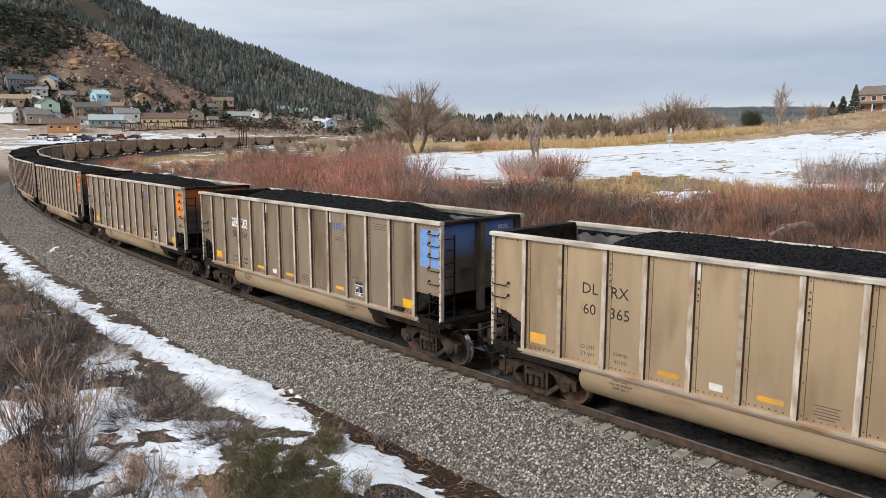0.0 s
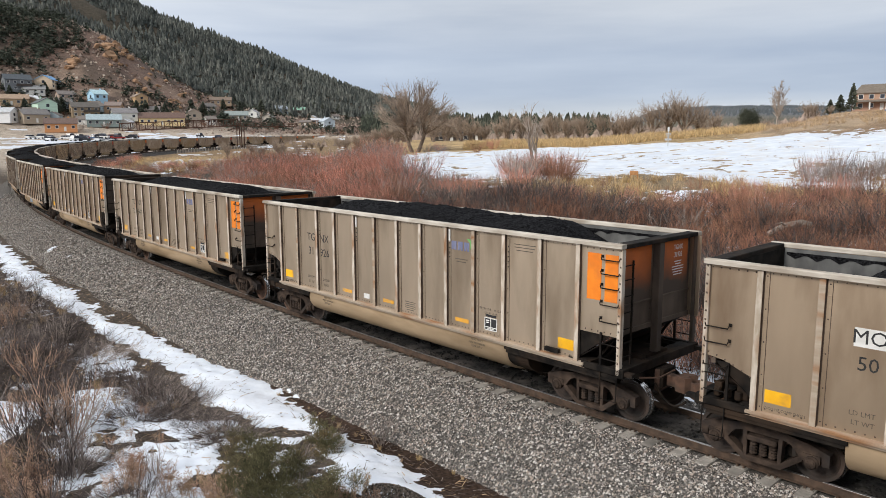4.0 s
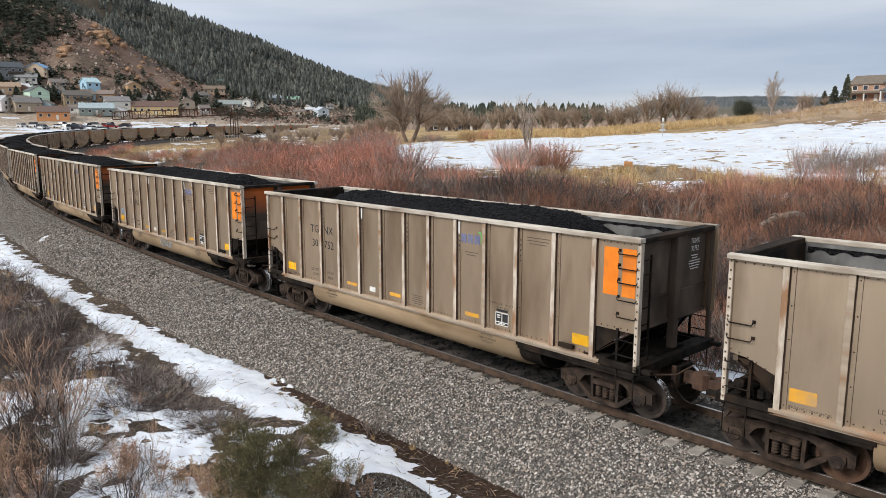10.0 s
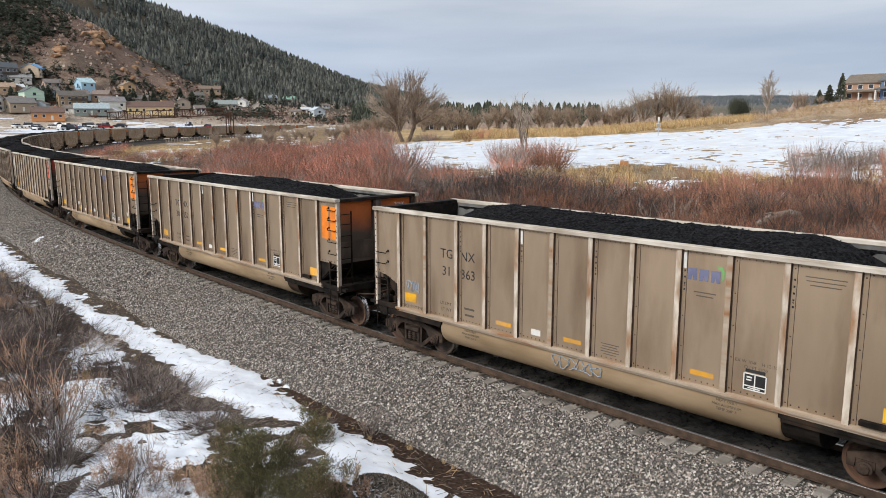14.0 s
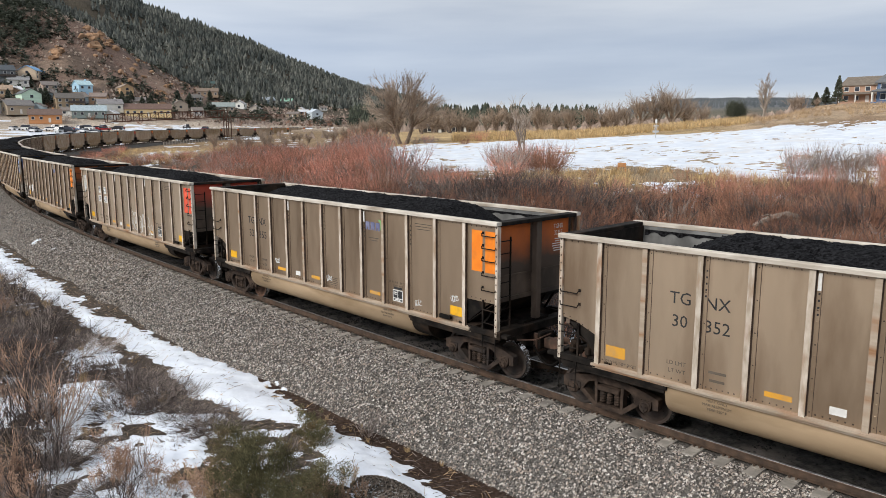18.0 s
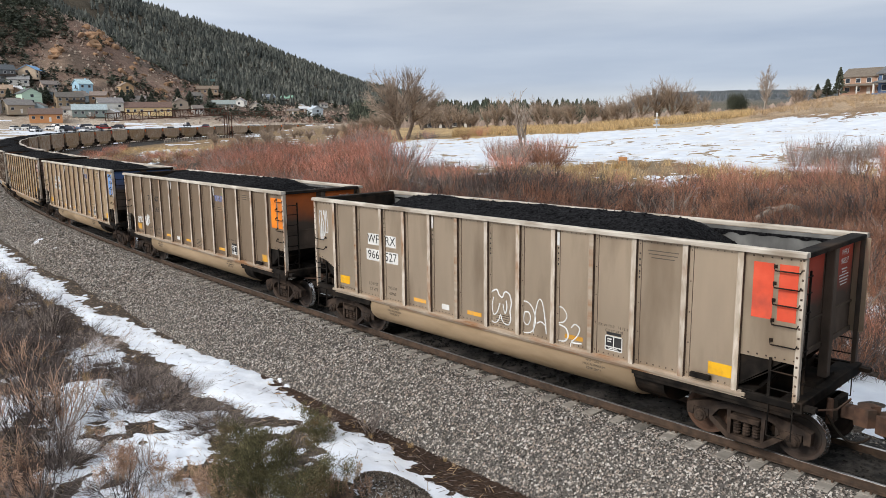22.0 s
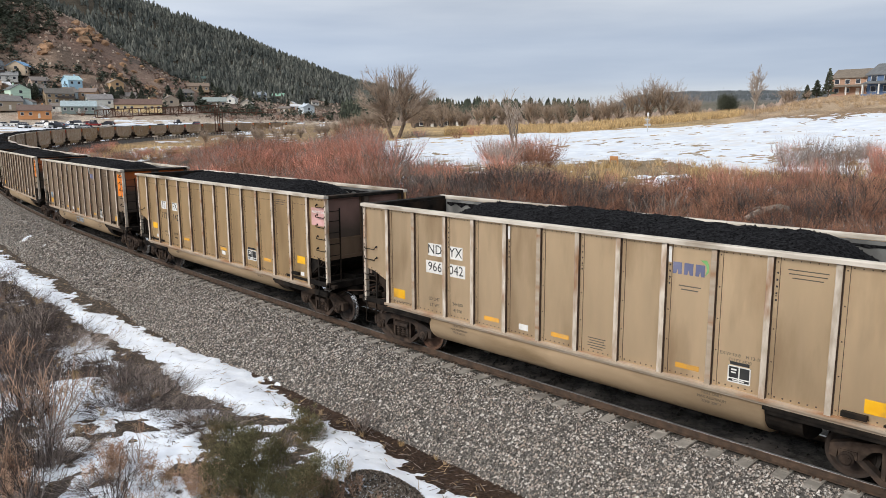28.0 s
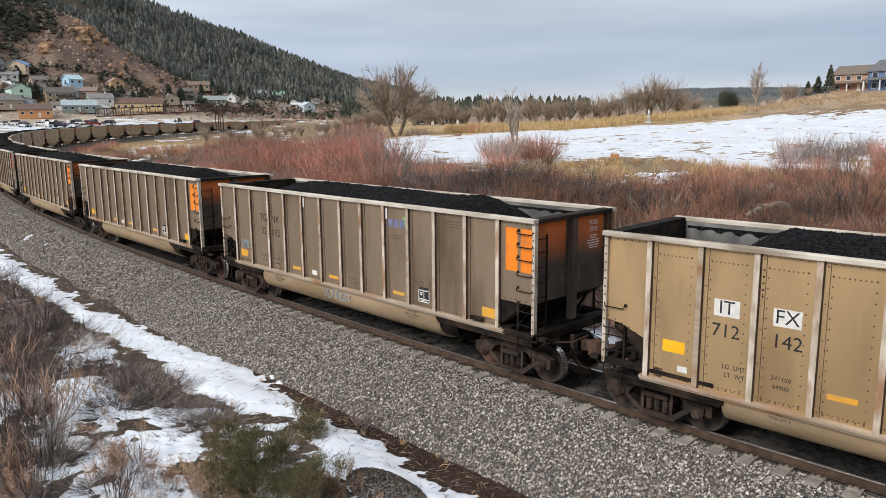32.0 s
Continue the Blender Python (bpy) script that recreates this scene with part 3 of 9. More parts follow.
# ---- snow: uneven sheets whose edges sink into the ground ----


def snow_mat():
    m = mat("old_snow", (0.71, 0.765, 0.855), (0.80, 0.85, 0.915), scale=1.2, rough=0.6, bump=0.5, bscale=9, dist=0.03, c3=(0.68, 0.72, 0.79), scale3=0.8)
    b = m.node_tree.nodes["Principled BSDF"]
    b.inputs["Subsurface Weight"].default_value = 0.0
    return m


m_snow = snow_mat()
m_thin = mat("thin_crusted_snow", (0.58, 0.625, 0.70), (0.70, 0.74, 0.79), scale=0.8, rough=0.6, bump=0.4, bscale=3, dist=0.03, c3=(0.62, 0.62, 0.63), scale3=0.5)


def snow_grid(name, u, w, place, depth, label, material=None, rise=0.0):
    U, W = np.meshgrid(u, w, indexing="ij")
    X, Y = place(U, W)
    h = depth(U, W, X, Y)
    Z = ground_z(X, Y) + np.clip(h, -0.3, 0.4) + rise
    n = len(w)
    keep = h.ravel() > -0.12
    i, j = np.meshgrid(np.arange(len(u) - 1), np.arange(n - 1), indexing="ij")
    f = np.stack([i * n + j, (i + 1) * n + j, (i + 1) * n + j + 1, i * n + j + 1], -1).reshape(-1, 4)
    f = f[keep[f].any(1)]
    used, inv = np.unique(f, return_inverse=True)
    v = np.stack([X, Y, Z], -1).reshape(-1, 3)[used]
    return tagged(new(name, array_mesh(name, v, inv.reshape(-1, 4), material or m_snow, True)), label, "snow", kind="stuff")


def verge_depth(s, d, x, y):
    # a long drift at the foot of the ballast, then patches among the brush
    n0, n1, n2 = fbm(x, y, 3.2, 3, 30), fbm(x, y, 0.9, 4, 31), fbm(x, y, 0.28, 3, 33)
    a = -d + 0.2 * n1 + 0.2 * n0
    top = np.interp(s, [-40, -17, -7, -2, 2, 5, 8, 11, 15], [4.6, 4.4, 4.5, 4.2, 3.85, 3.65, 4.0, 4.5, 4.7])
    low = np.interp(s, [-40, -13, -6, 3, 6, 8.5, 10, 13, 16], [5.5, 5.9, 5.4, 5.3, 5.8, 5.6, 5.1, 6.1, 6.5])
    strip = np.minimum(a - top, low - a) * 0.5
    lower = np.minimum(np.minimum(a - 6.9, 9.9 - a) * 0.3, np.minimum(s - 2.5, 14.5 - s) * 0.2)
    lower = np.minimum(lower, 0.25) - 0.05 + 0.22 * n2 + 0.2 * n1 + 0.16 * n0
    left = np.minimum(np.minimum(a - 9.2, 11.5 - a), np.minimum(s - 1.5, 6 - s)) * 0.2 + 0.2 * n1
    side = np.minimum(a - 6.0, 0.2) - 0.45 + 0.4 * n1 + 0.4 * n2 + 0.1 * n0
    near = np.minimum(a - 11, 0.2) - 0.14 + 0.4 * n1 + 0.3 * n2
    h = np.maximum.reduce([strip, lower, left, side, near])
    h = h - 0.9 * (ss(13.9, 15.5, -d) + ss(17.6, 19.4, s) + 1 - ss(-47.5, -45, s))   # peters out at the margins
    return np.clip(h, -1, 0.35) * 0.22 + 0.008 * n0 + 0.010 * fbm(x, y, 6.5, 2, 35)


def place_line(s, d):
    x, y, _ = beside(s.ravel(), d.ravel())
    return x.reshape(s.shape), y.reshape(s.shape)


snow_grid("verge_snow", np.arange(-48, 20, 0.08), np.arange(-16, -3.3, 0.08), place_line, verge_depth, "patches of old snow between ballast and dry brush")


def ballast_snow(s0, d0, w, seed):
    """A thin scrap of snow left on the ballast."""
    rs = np.random.RandomState(seed)
    n, k = 4, 16
    pts = []
    for i in range(n + 1):
        for j in range(k):
            a = 6.2832 * j / k
            q = i / n * w * (1 + 0.35 * math.sin(2 * a + seed) + 0.2 * math.sin(5 * a + 2 * seed))
            s, d = s0 + 1.5 * q * math.cos(a), d0 + 0.8 * q * math.sin(a)
            x, y, _ = beside(s, d)
            pts.append((float(x), float(y), float(bed_z(np.array([s]), np.array([d]))[0]) + 0.035 - 0.05 * (i / n) ** 3 + rs.uniform(-0.008, 0.008)))
    f = [(i * k + j, i * k + (j + 1) % k, (i + 1) * k + (j + 1) % k, (i + 1) * k + j) for i in range(n) for j in range(k)]
    return tagged(new("snow_patch", array_mesh("snow_patch", pts, f, m_snow, True)), "thin scrap of old snow on the ballast", "snow", "snow scraps")


for i_, (s_, d_, w_) in enumerate(((6.9, -3.62, 0.09), (-23.4, -2.84, 0.42), (-19.5, -2.7, 0.2), (7.3, -3.75, 0.16))):
    ballast_snow(s_, d_, w_, 3 + i_)


def place_polar(a, r):
    return r * np.sin(np.radians(a)), r * np.cos(np.radians(a))


def field_depth(a, r, x, y):
    n1, n2 = fbm(x, y, 0.5, 4, 41), fbm(x, y, 0.09, 3, 43)
    edge = 61 + 4 * wob(a, 0 * a, 0.12, 4) - 8 * ss(14, 30, a)
    far = 105 - 3 * ss(8, 24, a) + 4 * n2
    inn = np.minimum(ss(edge - 2, edge + 5, r), 1 - ss(far - 4, far + 3, r)) * ss(-5.5, -3.5, a)
    streak = wob(a * 0.6, r, 0.45, 47)
    fine = fbm(x * 0.6, y, 2.2, 3, 45)
    h = (inn * 1.75 - 1.22 + 0.40 * n1 + 0.25 * n2 + 0.24 * streak + 0.62 * fine) * 0.2
    return np.where(h > 0, 0.3 * h, h)


snow_grid("field_snow", np.arange(-7, 34, 0.12), 50 * 1.0045 ** np.arange(0, 212), place_polar, field_depth, "thin old snow lying over a dry grass field", m_thin)


def bank_depth(a, r, x, y):
    n1, n2 = fbm(x, y, 0.7, 4, 51), fbm(x, y, 0.2, 3, 53)
    return (n1 * 0.9 + n2 * 0.7 - 0.45) * 0.2


snow_grid("bank_snow", np.arange(-3, 34, 0.2), np.arange(20, 58, 0.3), place_polar, bank_depth, "small snow remnants on a brushy bank")


def flats_depth(a, r, x, y):
    n1, n2 = fbm(x, y, 0.12, 4, 61), fbm(x, y, 0.03, 3, 63)
    meadow = np.maximum(1 - abs(a + 19.5 - (r - 160) * 0.01) / 3.2, 0) * np.maximum(1 - abs(r - 176) / 40, 0) * 2.2 - 0.25
    lots = (-0.02 + 0.8 * n2 + 0.8 * n1) * ss(205, 260, r) * (1 - ss(452, 470, r)) * (off_line(x.ravel(), y.ravel())[1].reshape(x.shape) < -7) - 0.15
    lots = lots + 0.3 * ss(-23.5, -21, a) * ss(318, 325, r) * (1 - ss(360, 375, r))
    lots = np.where(a > -13.5, -1, lots)
    h = np.maximum(meadow + 0.3 * n1, lots)
    return np.where(h > 0.02, 0.04 + 0.05 * np.minimum(h, 1), -0.3)


snow_grid("flats_snow", np.arange(-36, -8, 0.1), 120 * 1.005 ** np.arange(0, 245), place_polar, flats_depth, "snow patches on the flats before the town", m_thin, 0.06)


def inner_depth(s, d, x, y):
    n0, n1, n2 = fbm(x, y, 2.4, 3, 80), fbm(x, y, 0.8, 4, 81), fbm(x, y, 0.25, 3, 83)
    return (np.minimum(np.minimum(d - 4.4, 9.0 - d), 0.8) * 0.5 - 0.05 + 0.4 * n1 + 0.25 * n2 + 0.15 * n0) * 0.15


snow_grid("ditch_snow", np.arange(-20, 45, 0.15), np.arange(3.9, 10, 0.15), place_line, inner_depth, "old snow in the ditch behind the line")

# ---- the coal train ----
WAGON = 16.18          # over the couplers
SILL_Z = 1.25
RIBS = [-6.21, -5.18, -4.03, -3.08, -2.07, -1.08, -0.065, 0.93, 1.94, 2.935, 3.945, 5.045, 6.11]   # the end bays are the wider ones

m_alu = mat("weathered_aluminium", (0.40, 0.33, 0.255), (0.62, 0.55, 0.47), scale=3.0, rough=0.6, metal=0.03, bump=0.1, c3=(0.31, 0.18, 0.105), scale3=1.4, stretch=(3, 3, 0.9), per=0.08)
# rust of rivets and seams; on the rib webs also their painted shade
m_rust_shade = mat("rust_and_web_shade", (0.06, 0.042, 0.032), (0.13, 0.09, 0.065), scale=5, rough=0.8, bump=0)
m_chord = mat("scuffed_aluminium_chord", (0.42, 0.37, 0.31), (0.62, 0.57, 0.50), scale=1.6, rough=0.6, metal=0.03, bump=0.1, c3=(0.27, 0.22, 0.17), scale3=1.0, stretch=(0.8, 3, 3))
m_sill = mat("dusty_aluminium_sill", (0.36, 0.29, 0.22), (0.46, 0.38, 0.30), scale=3, rough=0.6, metal=0.1, c3=(0.29, 0.155, 0.08), scale3=1.5, stretch=(0.7, 3, 3))
m_black = mat("sooty_black_steel", (0.009, 0.008, 0.0075), (0.024, 0.020, 0.017), scale=4, rough=0.75, bump=0.2, c3=(0.045, 0.030, 0.021), scale3=1.3)
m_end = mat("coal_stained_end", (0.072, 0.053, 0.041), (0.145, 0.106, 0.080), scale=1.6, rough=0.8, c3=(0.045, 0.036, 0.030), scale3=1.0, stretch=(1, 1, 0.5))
m_end_brown = mat("brown_end_paint", (0.13, 0.085, 0.055), (0.19, 0.125, 0.08), scale=1.6, rough=0.8, c3=(0.08, 0.05, 0.035), scale3=0.8, stretch=(1, 1, 0.5))
m_truck = mat("rusty_cast_steel", (0.032, 0.024, 0.020), (0.080, 0.057, 0.044), scale=5, rough=0.85, bump=0.4, bscale=60, c3=(0.035, 0.03, 0.028), scale3=2.0)
m_couple = mat("rust_red_steel", (0.07, 0.042, 0.031), (0.125, 0.07, 0.048), scale=5, rough=0.9, bump=0.3, c3=(0.06, 0.045, 0.035), scale3=3)
m_wheel = mat("dark_wheel_steel", (0.03, 0.025, 0.022), (0.062, 0.043, 0.034), scale=3, rough=0.7, per=0.2)
m_rustwheel = mat("rust_brown_wheel", (0.075, 0.045, 0.032), (0.12, 0.066, 0.043), scale=4, rough=0.8)
m_bright = mat("worn_bright_steel", (0.55, 0.55, 0.56), (0.7, 0.7, 0.7), scale=8, rough=0.25, metal=0.9, bump=0)
m_coal = mat("coal", (0.003, 0.003, 0.0035), (0.03, 0.03, 0.033), scale=20, lo=0.42, hi=0.75, rough=0.8, bump=1.0, bscale=14, dist=0.06, detail=8)
m_inner = mat("coal_dusted_liner", (0.11, 0.11, 0.107), (0.22, 0.22, 0.213), scale=2.0, rough=0.6, metal=0.2, c3=(0.07, 0.07, 0.07), scale3=1.1, stretch=(1, 1, 0.6))
m_ink = mat("black_stencil", (0.02, 0.02, 0.022), (0.04, 0.04, 0.04), bump=0, rough=0.8)
m_spec = mat("faded_stencil", (0.10, 0.08, 0.06), (0.14, 0.115, 0.09), bump=0, rough=0.8)
m_white = mat("white_paint", (0.62, 0.61, 0.58), (0.74, 0.73, 0.70), scale=6, bump=0, rough=0.7)
m_yellow = mat("reflective_yellow", (0.80, 0.40, 0.012), (0.86, 0.48, 0.02), scale=4, bump=0, rough=0.5, per=0.12, c3=(0.55, 0.28, 0.04), scale3=3)
m_orangey = mat("faded_reflective_orange", (0.66, 0.33, 0.05), (0.74, 0.37, 0.04), scale=4, bump=0, rough=0.6, per=0.2, c3=(0.50, 0.31, 0.13), scale3=3)
m_logo = mat("faded_blue_logo", (0.13, 0.14, 0.24), (0.19, 0.20, 0.30), bump=0)
m_leaf_logo = mat("green_logo", (0.15, 0.38, 0.12), (0.22, 0.45, 0.18), bump=0)
m_chalk = mat("white_spray_paint", (0.66, 0.66, 0.64), (0.8, 0.8, 0.78), bump=0)
m_bluegraf = mat("pale_blue_spray_paint", (0.26, 0.34, 0.42), (0.34, 0.40, 0.46), bump=0)


def wagon_paint(name, c, dirt):
    """Dusty bare aluminium, mostly metal, so that it answers the bright part of the sky."""
    c, dirt = tuple(v * 1.27 for v in c), tuple(v * 1.19 for v in dirt)
    m = mat(name, c, tuple(v * 1.14 for v in c), scale=1.3, rough=0.48, metal=0.88, bump=0.06, bscale=25, c3=dirt, scale3=0.55, stretch=(2.2, 2.2, 0.55), per=0.07, lo=0.3, hi=0.7)
    m.node_tree.nodes["Principled BSDF"].inputs["Specular IOR Level"].default_value = 0.0
    return m


PAINT = {
    "grey": wagon_paint("grey_beige_paint", (0.372, 0.285, 0.203), (0.268, 0.190, 0.127)),
    "pale": wagon_paint("pale_grey_paint", (0.425, 0.338, 0.250), (0.315, 0.240, 0.170)),
    "dust": wagon_paint("dusty_brown_grey_paint", (0.302, 0.226, 0.158), (0.210, 0.148, 0.098)),
    "tan": wagon_paint("tan_paint", (0.50, 0.372, 0.238), (0.38, 0.265, 0.16)),
    "ochre": wagon_paint("ochre_tan_paint", (0.475, 0.330, 0.180), (0.38, 0.255, 0.136)),
    "brown": wagon_paint("brown_tan_paint", (0.255, 0.175, 0.095), (0.20, 0.13, 0.07)),
}
TUB = mat("dusty_tan_tub", (0.335, 0.245, 0.155), (0.40, 0.295, 0.19), scale=1.2, rough=0.6, c3=(0.24, 0.17, 0.10), scale3=0.9, stretch=(0.5, 1, 2))
FLAG = {
    "orange": mat("orange_end_paint", (0.80, 0.205, 0.015), (0.87, 0.25, 0.02), scale=3, bump=0, rough=0.6, c3=(0.62, 0.18, 0.03), scale3=2),
    "blue": mat("blue_end_paint", (0.15, 0.30, 0.60), (0.19, 0.35, 0.66), scale=3, bump=0, rough=0.6, c3=(0.14, 0.20, 0.36), scale3=2),
    "red": mat("red_end_paint", (0.70, 0.085, 0.04), (0.78, 0.11, 0.055), scale=3, bump=0, rough=0.6, c3=(0.50, 0.08, 0.05), scale3=2),
    "pink": mat("faded_pink_end_paint", (0.58, 0.31, 0.29), (0.66, 0.40, 0.38), scale=3, bump=0, rough=0.6, c3=(0.45, 0.28, 0.24), scale3=2),
}
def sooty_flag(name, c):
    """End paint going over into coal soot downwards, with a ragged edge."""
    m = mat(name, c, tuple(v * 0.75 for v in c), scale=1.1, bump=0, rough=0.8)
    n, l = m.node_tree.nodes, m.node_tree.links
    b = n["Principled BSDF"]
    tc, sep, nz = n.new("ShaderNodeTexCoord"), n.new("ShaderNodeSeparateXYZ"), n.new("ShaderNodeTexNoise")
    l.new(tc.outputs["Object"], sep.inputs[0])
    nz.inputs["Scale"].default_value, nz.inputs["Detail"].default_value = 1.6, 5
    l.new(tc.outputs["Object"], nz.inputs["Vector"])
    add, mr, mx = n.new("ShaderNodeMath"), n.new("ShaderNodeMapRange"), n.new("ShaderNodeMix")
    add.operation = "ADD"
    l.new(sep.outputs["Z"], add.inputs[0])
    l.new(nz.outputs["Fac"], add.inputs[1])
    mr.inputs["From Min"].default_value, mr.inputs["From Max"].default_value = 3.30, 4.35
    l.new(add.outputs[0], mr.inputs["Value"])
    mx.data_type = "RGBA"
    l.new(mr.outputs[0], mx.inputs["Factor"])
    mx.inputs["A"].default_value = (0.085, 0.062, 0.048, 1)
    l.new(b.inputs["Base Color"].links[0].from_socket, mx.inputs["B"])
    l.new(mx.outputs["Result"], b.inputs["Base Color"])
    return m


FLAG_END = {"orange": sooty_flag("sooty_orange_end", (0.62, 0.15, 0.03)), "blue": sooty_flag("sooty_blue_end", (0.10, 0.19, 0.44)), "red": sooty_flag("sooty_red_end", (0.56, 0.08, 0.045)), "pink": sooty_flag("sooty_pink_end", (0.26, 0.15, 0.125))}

for m_ in (TUB, m_sill, m_alu, m_chord, m_truck, m_black):
    m_.node_tree.nodes["Principled BSDF"].inputs["Specular IOR Level"].default_value = 0.06
SHARED = {}


def shared(key, make, material, smooth=False):
    """Mesh data made once for each key and material."""
    k = (key, material.name)
    if k not in SHARED:
        SHARED[k] = make().data(key.split(":")[0], material, smooth, m_rust_shade)
    return SHARED[k]


def rivet(m, x, y, z, r=0.015, h=0.011, side=-1, dark=True):
    """A low stud standing out of a side sheet."""
    m.add([(x - r, y, z - r), (x + r, y, z - r), (x + r, y, z + r), (x - r, y, z + r), (x, y + side * h, z)], [(0, 1, 4), (1, 2, 4), (2, 3, 4), (3, 0, 4)])
    if dark:
        m.alt += range(len(m.f) - 4, len(m.f))


def rib_mesh(drop=0.0):
    m = Mesh()
    z0, z1 = SILL_Z + 0.05 - drop, 3.895
    # hat section, drawn upwards
    poly = [(-0.06, -1.500), (-0.054, -1.570), (-0.046, -1.575), (0.046, -1.575), (0.054, -1.570), (0.06, -1.500)]
    m.prism(poly, z0, z1, "z")
    for i, f in enumerate(m.f):   # webs take the dark second material: self-shade and rust in one colour
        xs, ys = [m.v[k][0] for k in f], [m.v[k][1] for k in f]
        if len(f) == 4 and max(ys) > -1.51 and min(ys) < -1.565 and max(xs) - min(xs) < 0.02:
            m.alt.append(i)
    return m


def joined(m, xs):
    out = Mesh()
    for x in xs:
        out.add([(v[0] + x, v[1], v[2]) for v in m.v], m.f)
    return out


def rib_sleeve_mesh():
    # a short run of dark slots seen on a few ribs
    m = Mesh()
    for i in range(5):
        m.box(0.098, 0.128, -1.516, -1.511, 3.1 + i * 0.12, 3.135 + i * 0.12)
    return m


def sheet_mesh(w, z0, z1, rows=True, many=False):
    m = Mesh()
    m.box(-w / 2, w / 2, -1.50, -1.47, z0, z1)
    for sx in (-1,):   # flange of the rib, riveted through the sheet
        a, b = sorted((sx * (w / 2 - 0.071), sx * (w / 2 - 0.145)))
        m.box(a, b, -1.512, -1.50, z0 + 0.02, z1)
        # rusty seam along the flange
        k = len(m.f)
        e = sx * (w / 2 - 0.149)
        m.box(e - 0.004, e + 0.004, -1.505, -1.50, z0 + 0.02, z1)
        e = sx * (w / 2 - 0.066)
        m.box(e - 0.005, e + 0.005, -1.514, -1.50, z0 + 0.02, z1)
        m.alt += range(k, len(m.f))
        for i in range(13):
            rivet(m, sx * (w / 2 - 0.108), -1.512, z0 + 0.12 + i * (z1 - z0 - 0.22) / 12, 0.012, 0.008, dark=i % 3 == 0)
    n = 6
    for i in range(n):
        x = -w / 2 + 0.2 + i * (w - 0.4) / (n - 1)
        if rows:
            rivet(m, x, -1.50, z0 + 0.09, 0.014, 0.01)
            rivet(m, x, -1.50, z1 - 0.05, 0.010, 0.008)
    if many:
        for i in range(14):
            for x in (-w / 2 + 0.19, w / 2 - 0.19):
                rivet(m, x, -1.50, z0 + 0.15 + i * (z1 - z0 - 0.4) / 13, 0.012, 0.009)
        for i in range(9):
            rivet(m, -w / 2 + 0.2 + i * (w - 0.4) / 8, -1.50, z0 + 0.12, 0.012, 0.009)
            rivet(m, -w / 2 + 0.2 + i * (w - 0.4) / 8, -1.50, z1 - 0.26, 0.012, 0.009)
    return m


def end_bay_mesh(front):
    """The last bay of a side, cut away below for the end platform."""
    m = Mesh()
    poly = [(-0.6, 2.0), (0.5, 2.0), (0.5, 3.89), (-0.6, 3.89)] if front else [(-0.5, 2.16), (-0.1, 2.1), (0.2, 1.98), (0.5, 1.86), (0.5, 3.89), (-0.5, 3.89)]
    m.prism(poly, -1.50, -1.47, "y")
    for i in range(6):
        x = -0.4 + i * 0.16
        rivet(m, x, -1.50, 2.06 if front else 2.21 - 0.32 * max(0, i / 5) ** 1.3)
        rivet(m, x, -1.50, 3.83)
    return m


def corner_post_mesh():
    m = Mesh().box(-0.043, 0.043, -1.56, -1.44, 1.21, 3.875, 0.008)
    for i in range(16):
        rivet(m, 0, -1.56, 1.30 + i * 0.17, 0.019, 0.011)
    return m


def top_chord_mesh():
    m = Mesh()
    poly = [(-1.62, 3.895), (-1.62, 3.965), (-1.60, 3.985), (-1.46, 3.985), (-1.45, 3.965), (-1.45, 3.895)]
    return m.prism(poly, -7.24, 7.24, "x")


def sill_mesh(drop=0.0):
    poly = [(y, z - drop) for y, z in ((-1.60, 1.245), (-1.60, 1.295), (-1.48, 1.32), (-1.44, 1.32), (-1.44, 1.185), (-1.54, 1.185), (-1.54, 1.245))]
    return Mesh().prism(poly, -6.33, 6.33, "x")


def side_beam_mesh(x0, x1):
    """The dark steel beam under the sill, over a truck."""
    m = Mesh().box(x0, x1, -1.52, -1.42, 1.09, 1.185, 0.008).box(x0 + 0.05, x1 - 0.05, -1.50, -1.44, 1.02, 1.09)
    return m


def tub_mesh(x0, x1):
    """The rounded belly below one sill, with its ends closed."""
    prof = [(-1.47, 1.26)] + [(-0.55 - 0.92 * math.cos(a), 0.98 - 0.56 * math.sin(a)) for a in [i * math.pi / 2 / 8 for i in range(9)]] + [(-0.28, 0.42), (-0.28, 1.26)]
    return Mesh().prism(prof, x0, x1, "x")


def tub_end_mesh():
    prof = [(-1.40, 1.24)] + [(-0.55 - 0.85 * math.cos(a), 0.98 - 0.5 * math.sin(a)) for a in [i * math.pi / 2 / 8 for i in range(9)]] + [(-0.3, 0.48), (-0.3, 1.24)]
    return Mesh().prism(prof, 3.97, 4.62, "x")


def end_sheet_mesh():
    m = Mesh().box(6.98, 7.03, -1.47, 1.47, 2.0, 3.90)
    m.box(7.03, 7.06, -1.47, 1.47, 2.60, 2.64).box(7.03, 7.07, -1.47, 1.47, 2.0, 2.1)
    for y in (-1.40, -0.16, 0.16, 1.40):
        for i in range(14):
            z, r = 2.16 + i * 0.125, 0.014
            k = len(m.f)
            m.add([(7.03, y - r, z - r), (7.03, y + r, z - r), (7.03, y + r, z + r), (7.03, y - r, z + r), (7.042, y, z)], [(0, 1, 4), (1, 2, 4), (2, 3, 4), (3, 0, 4)])
            m.alt += range(k, len(m.f))
    return m


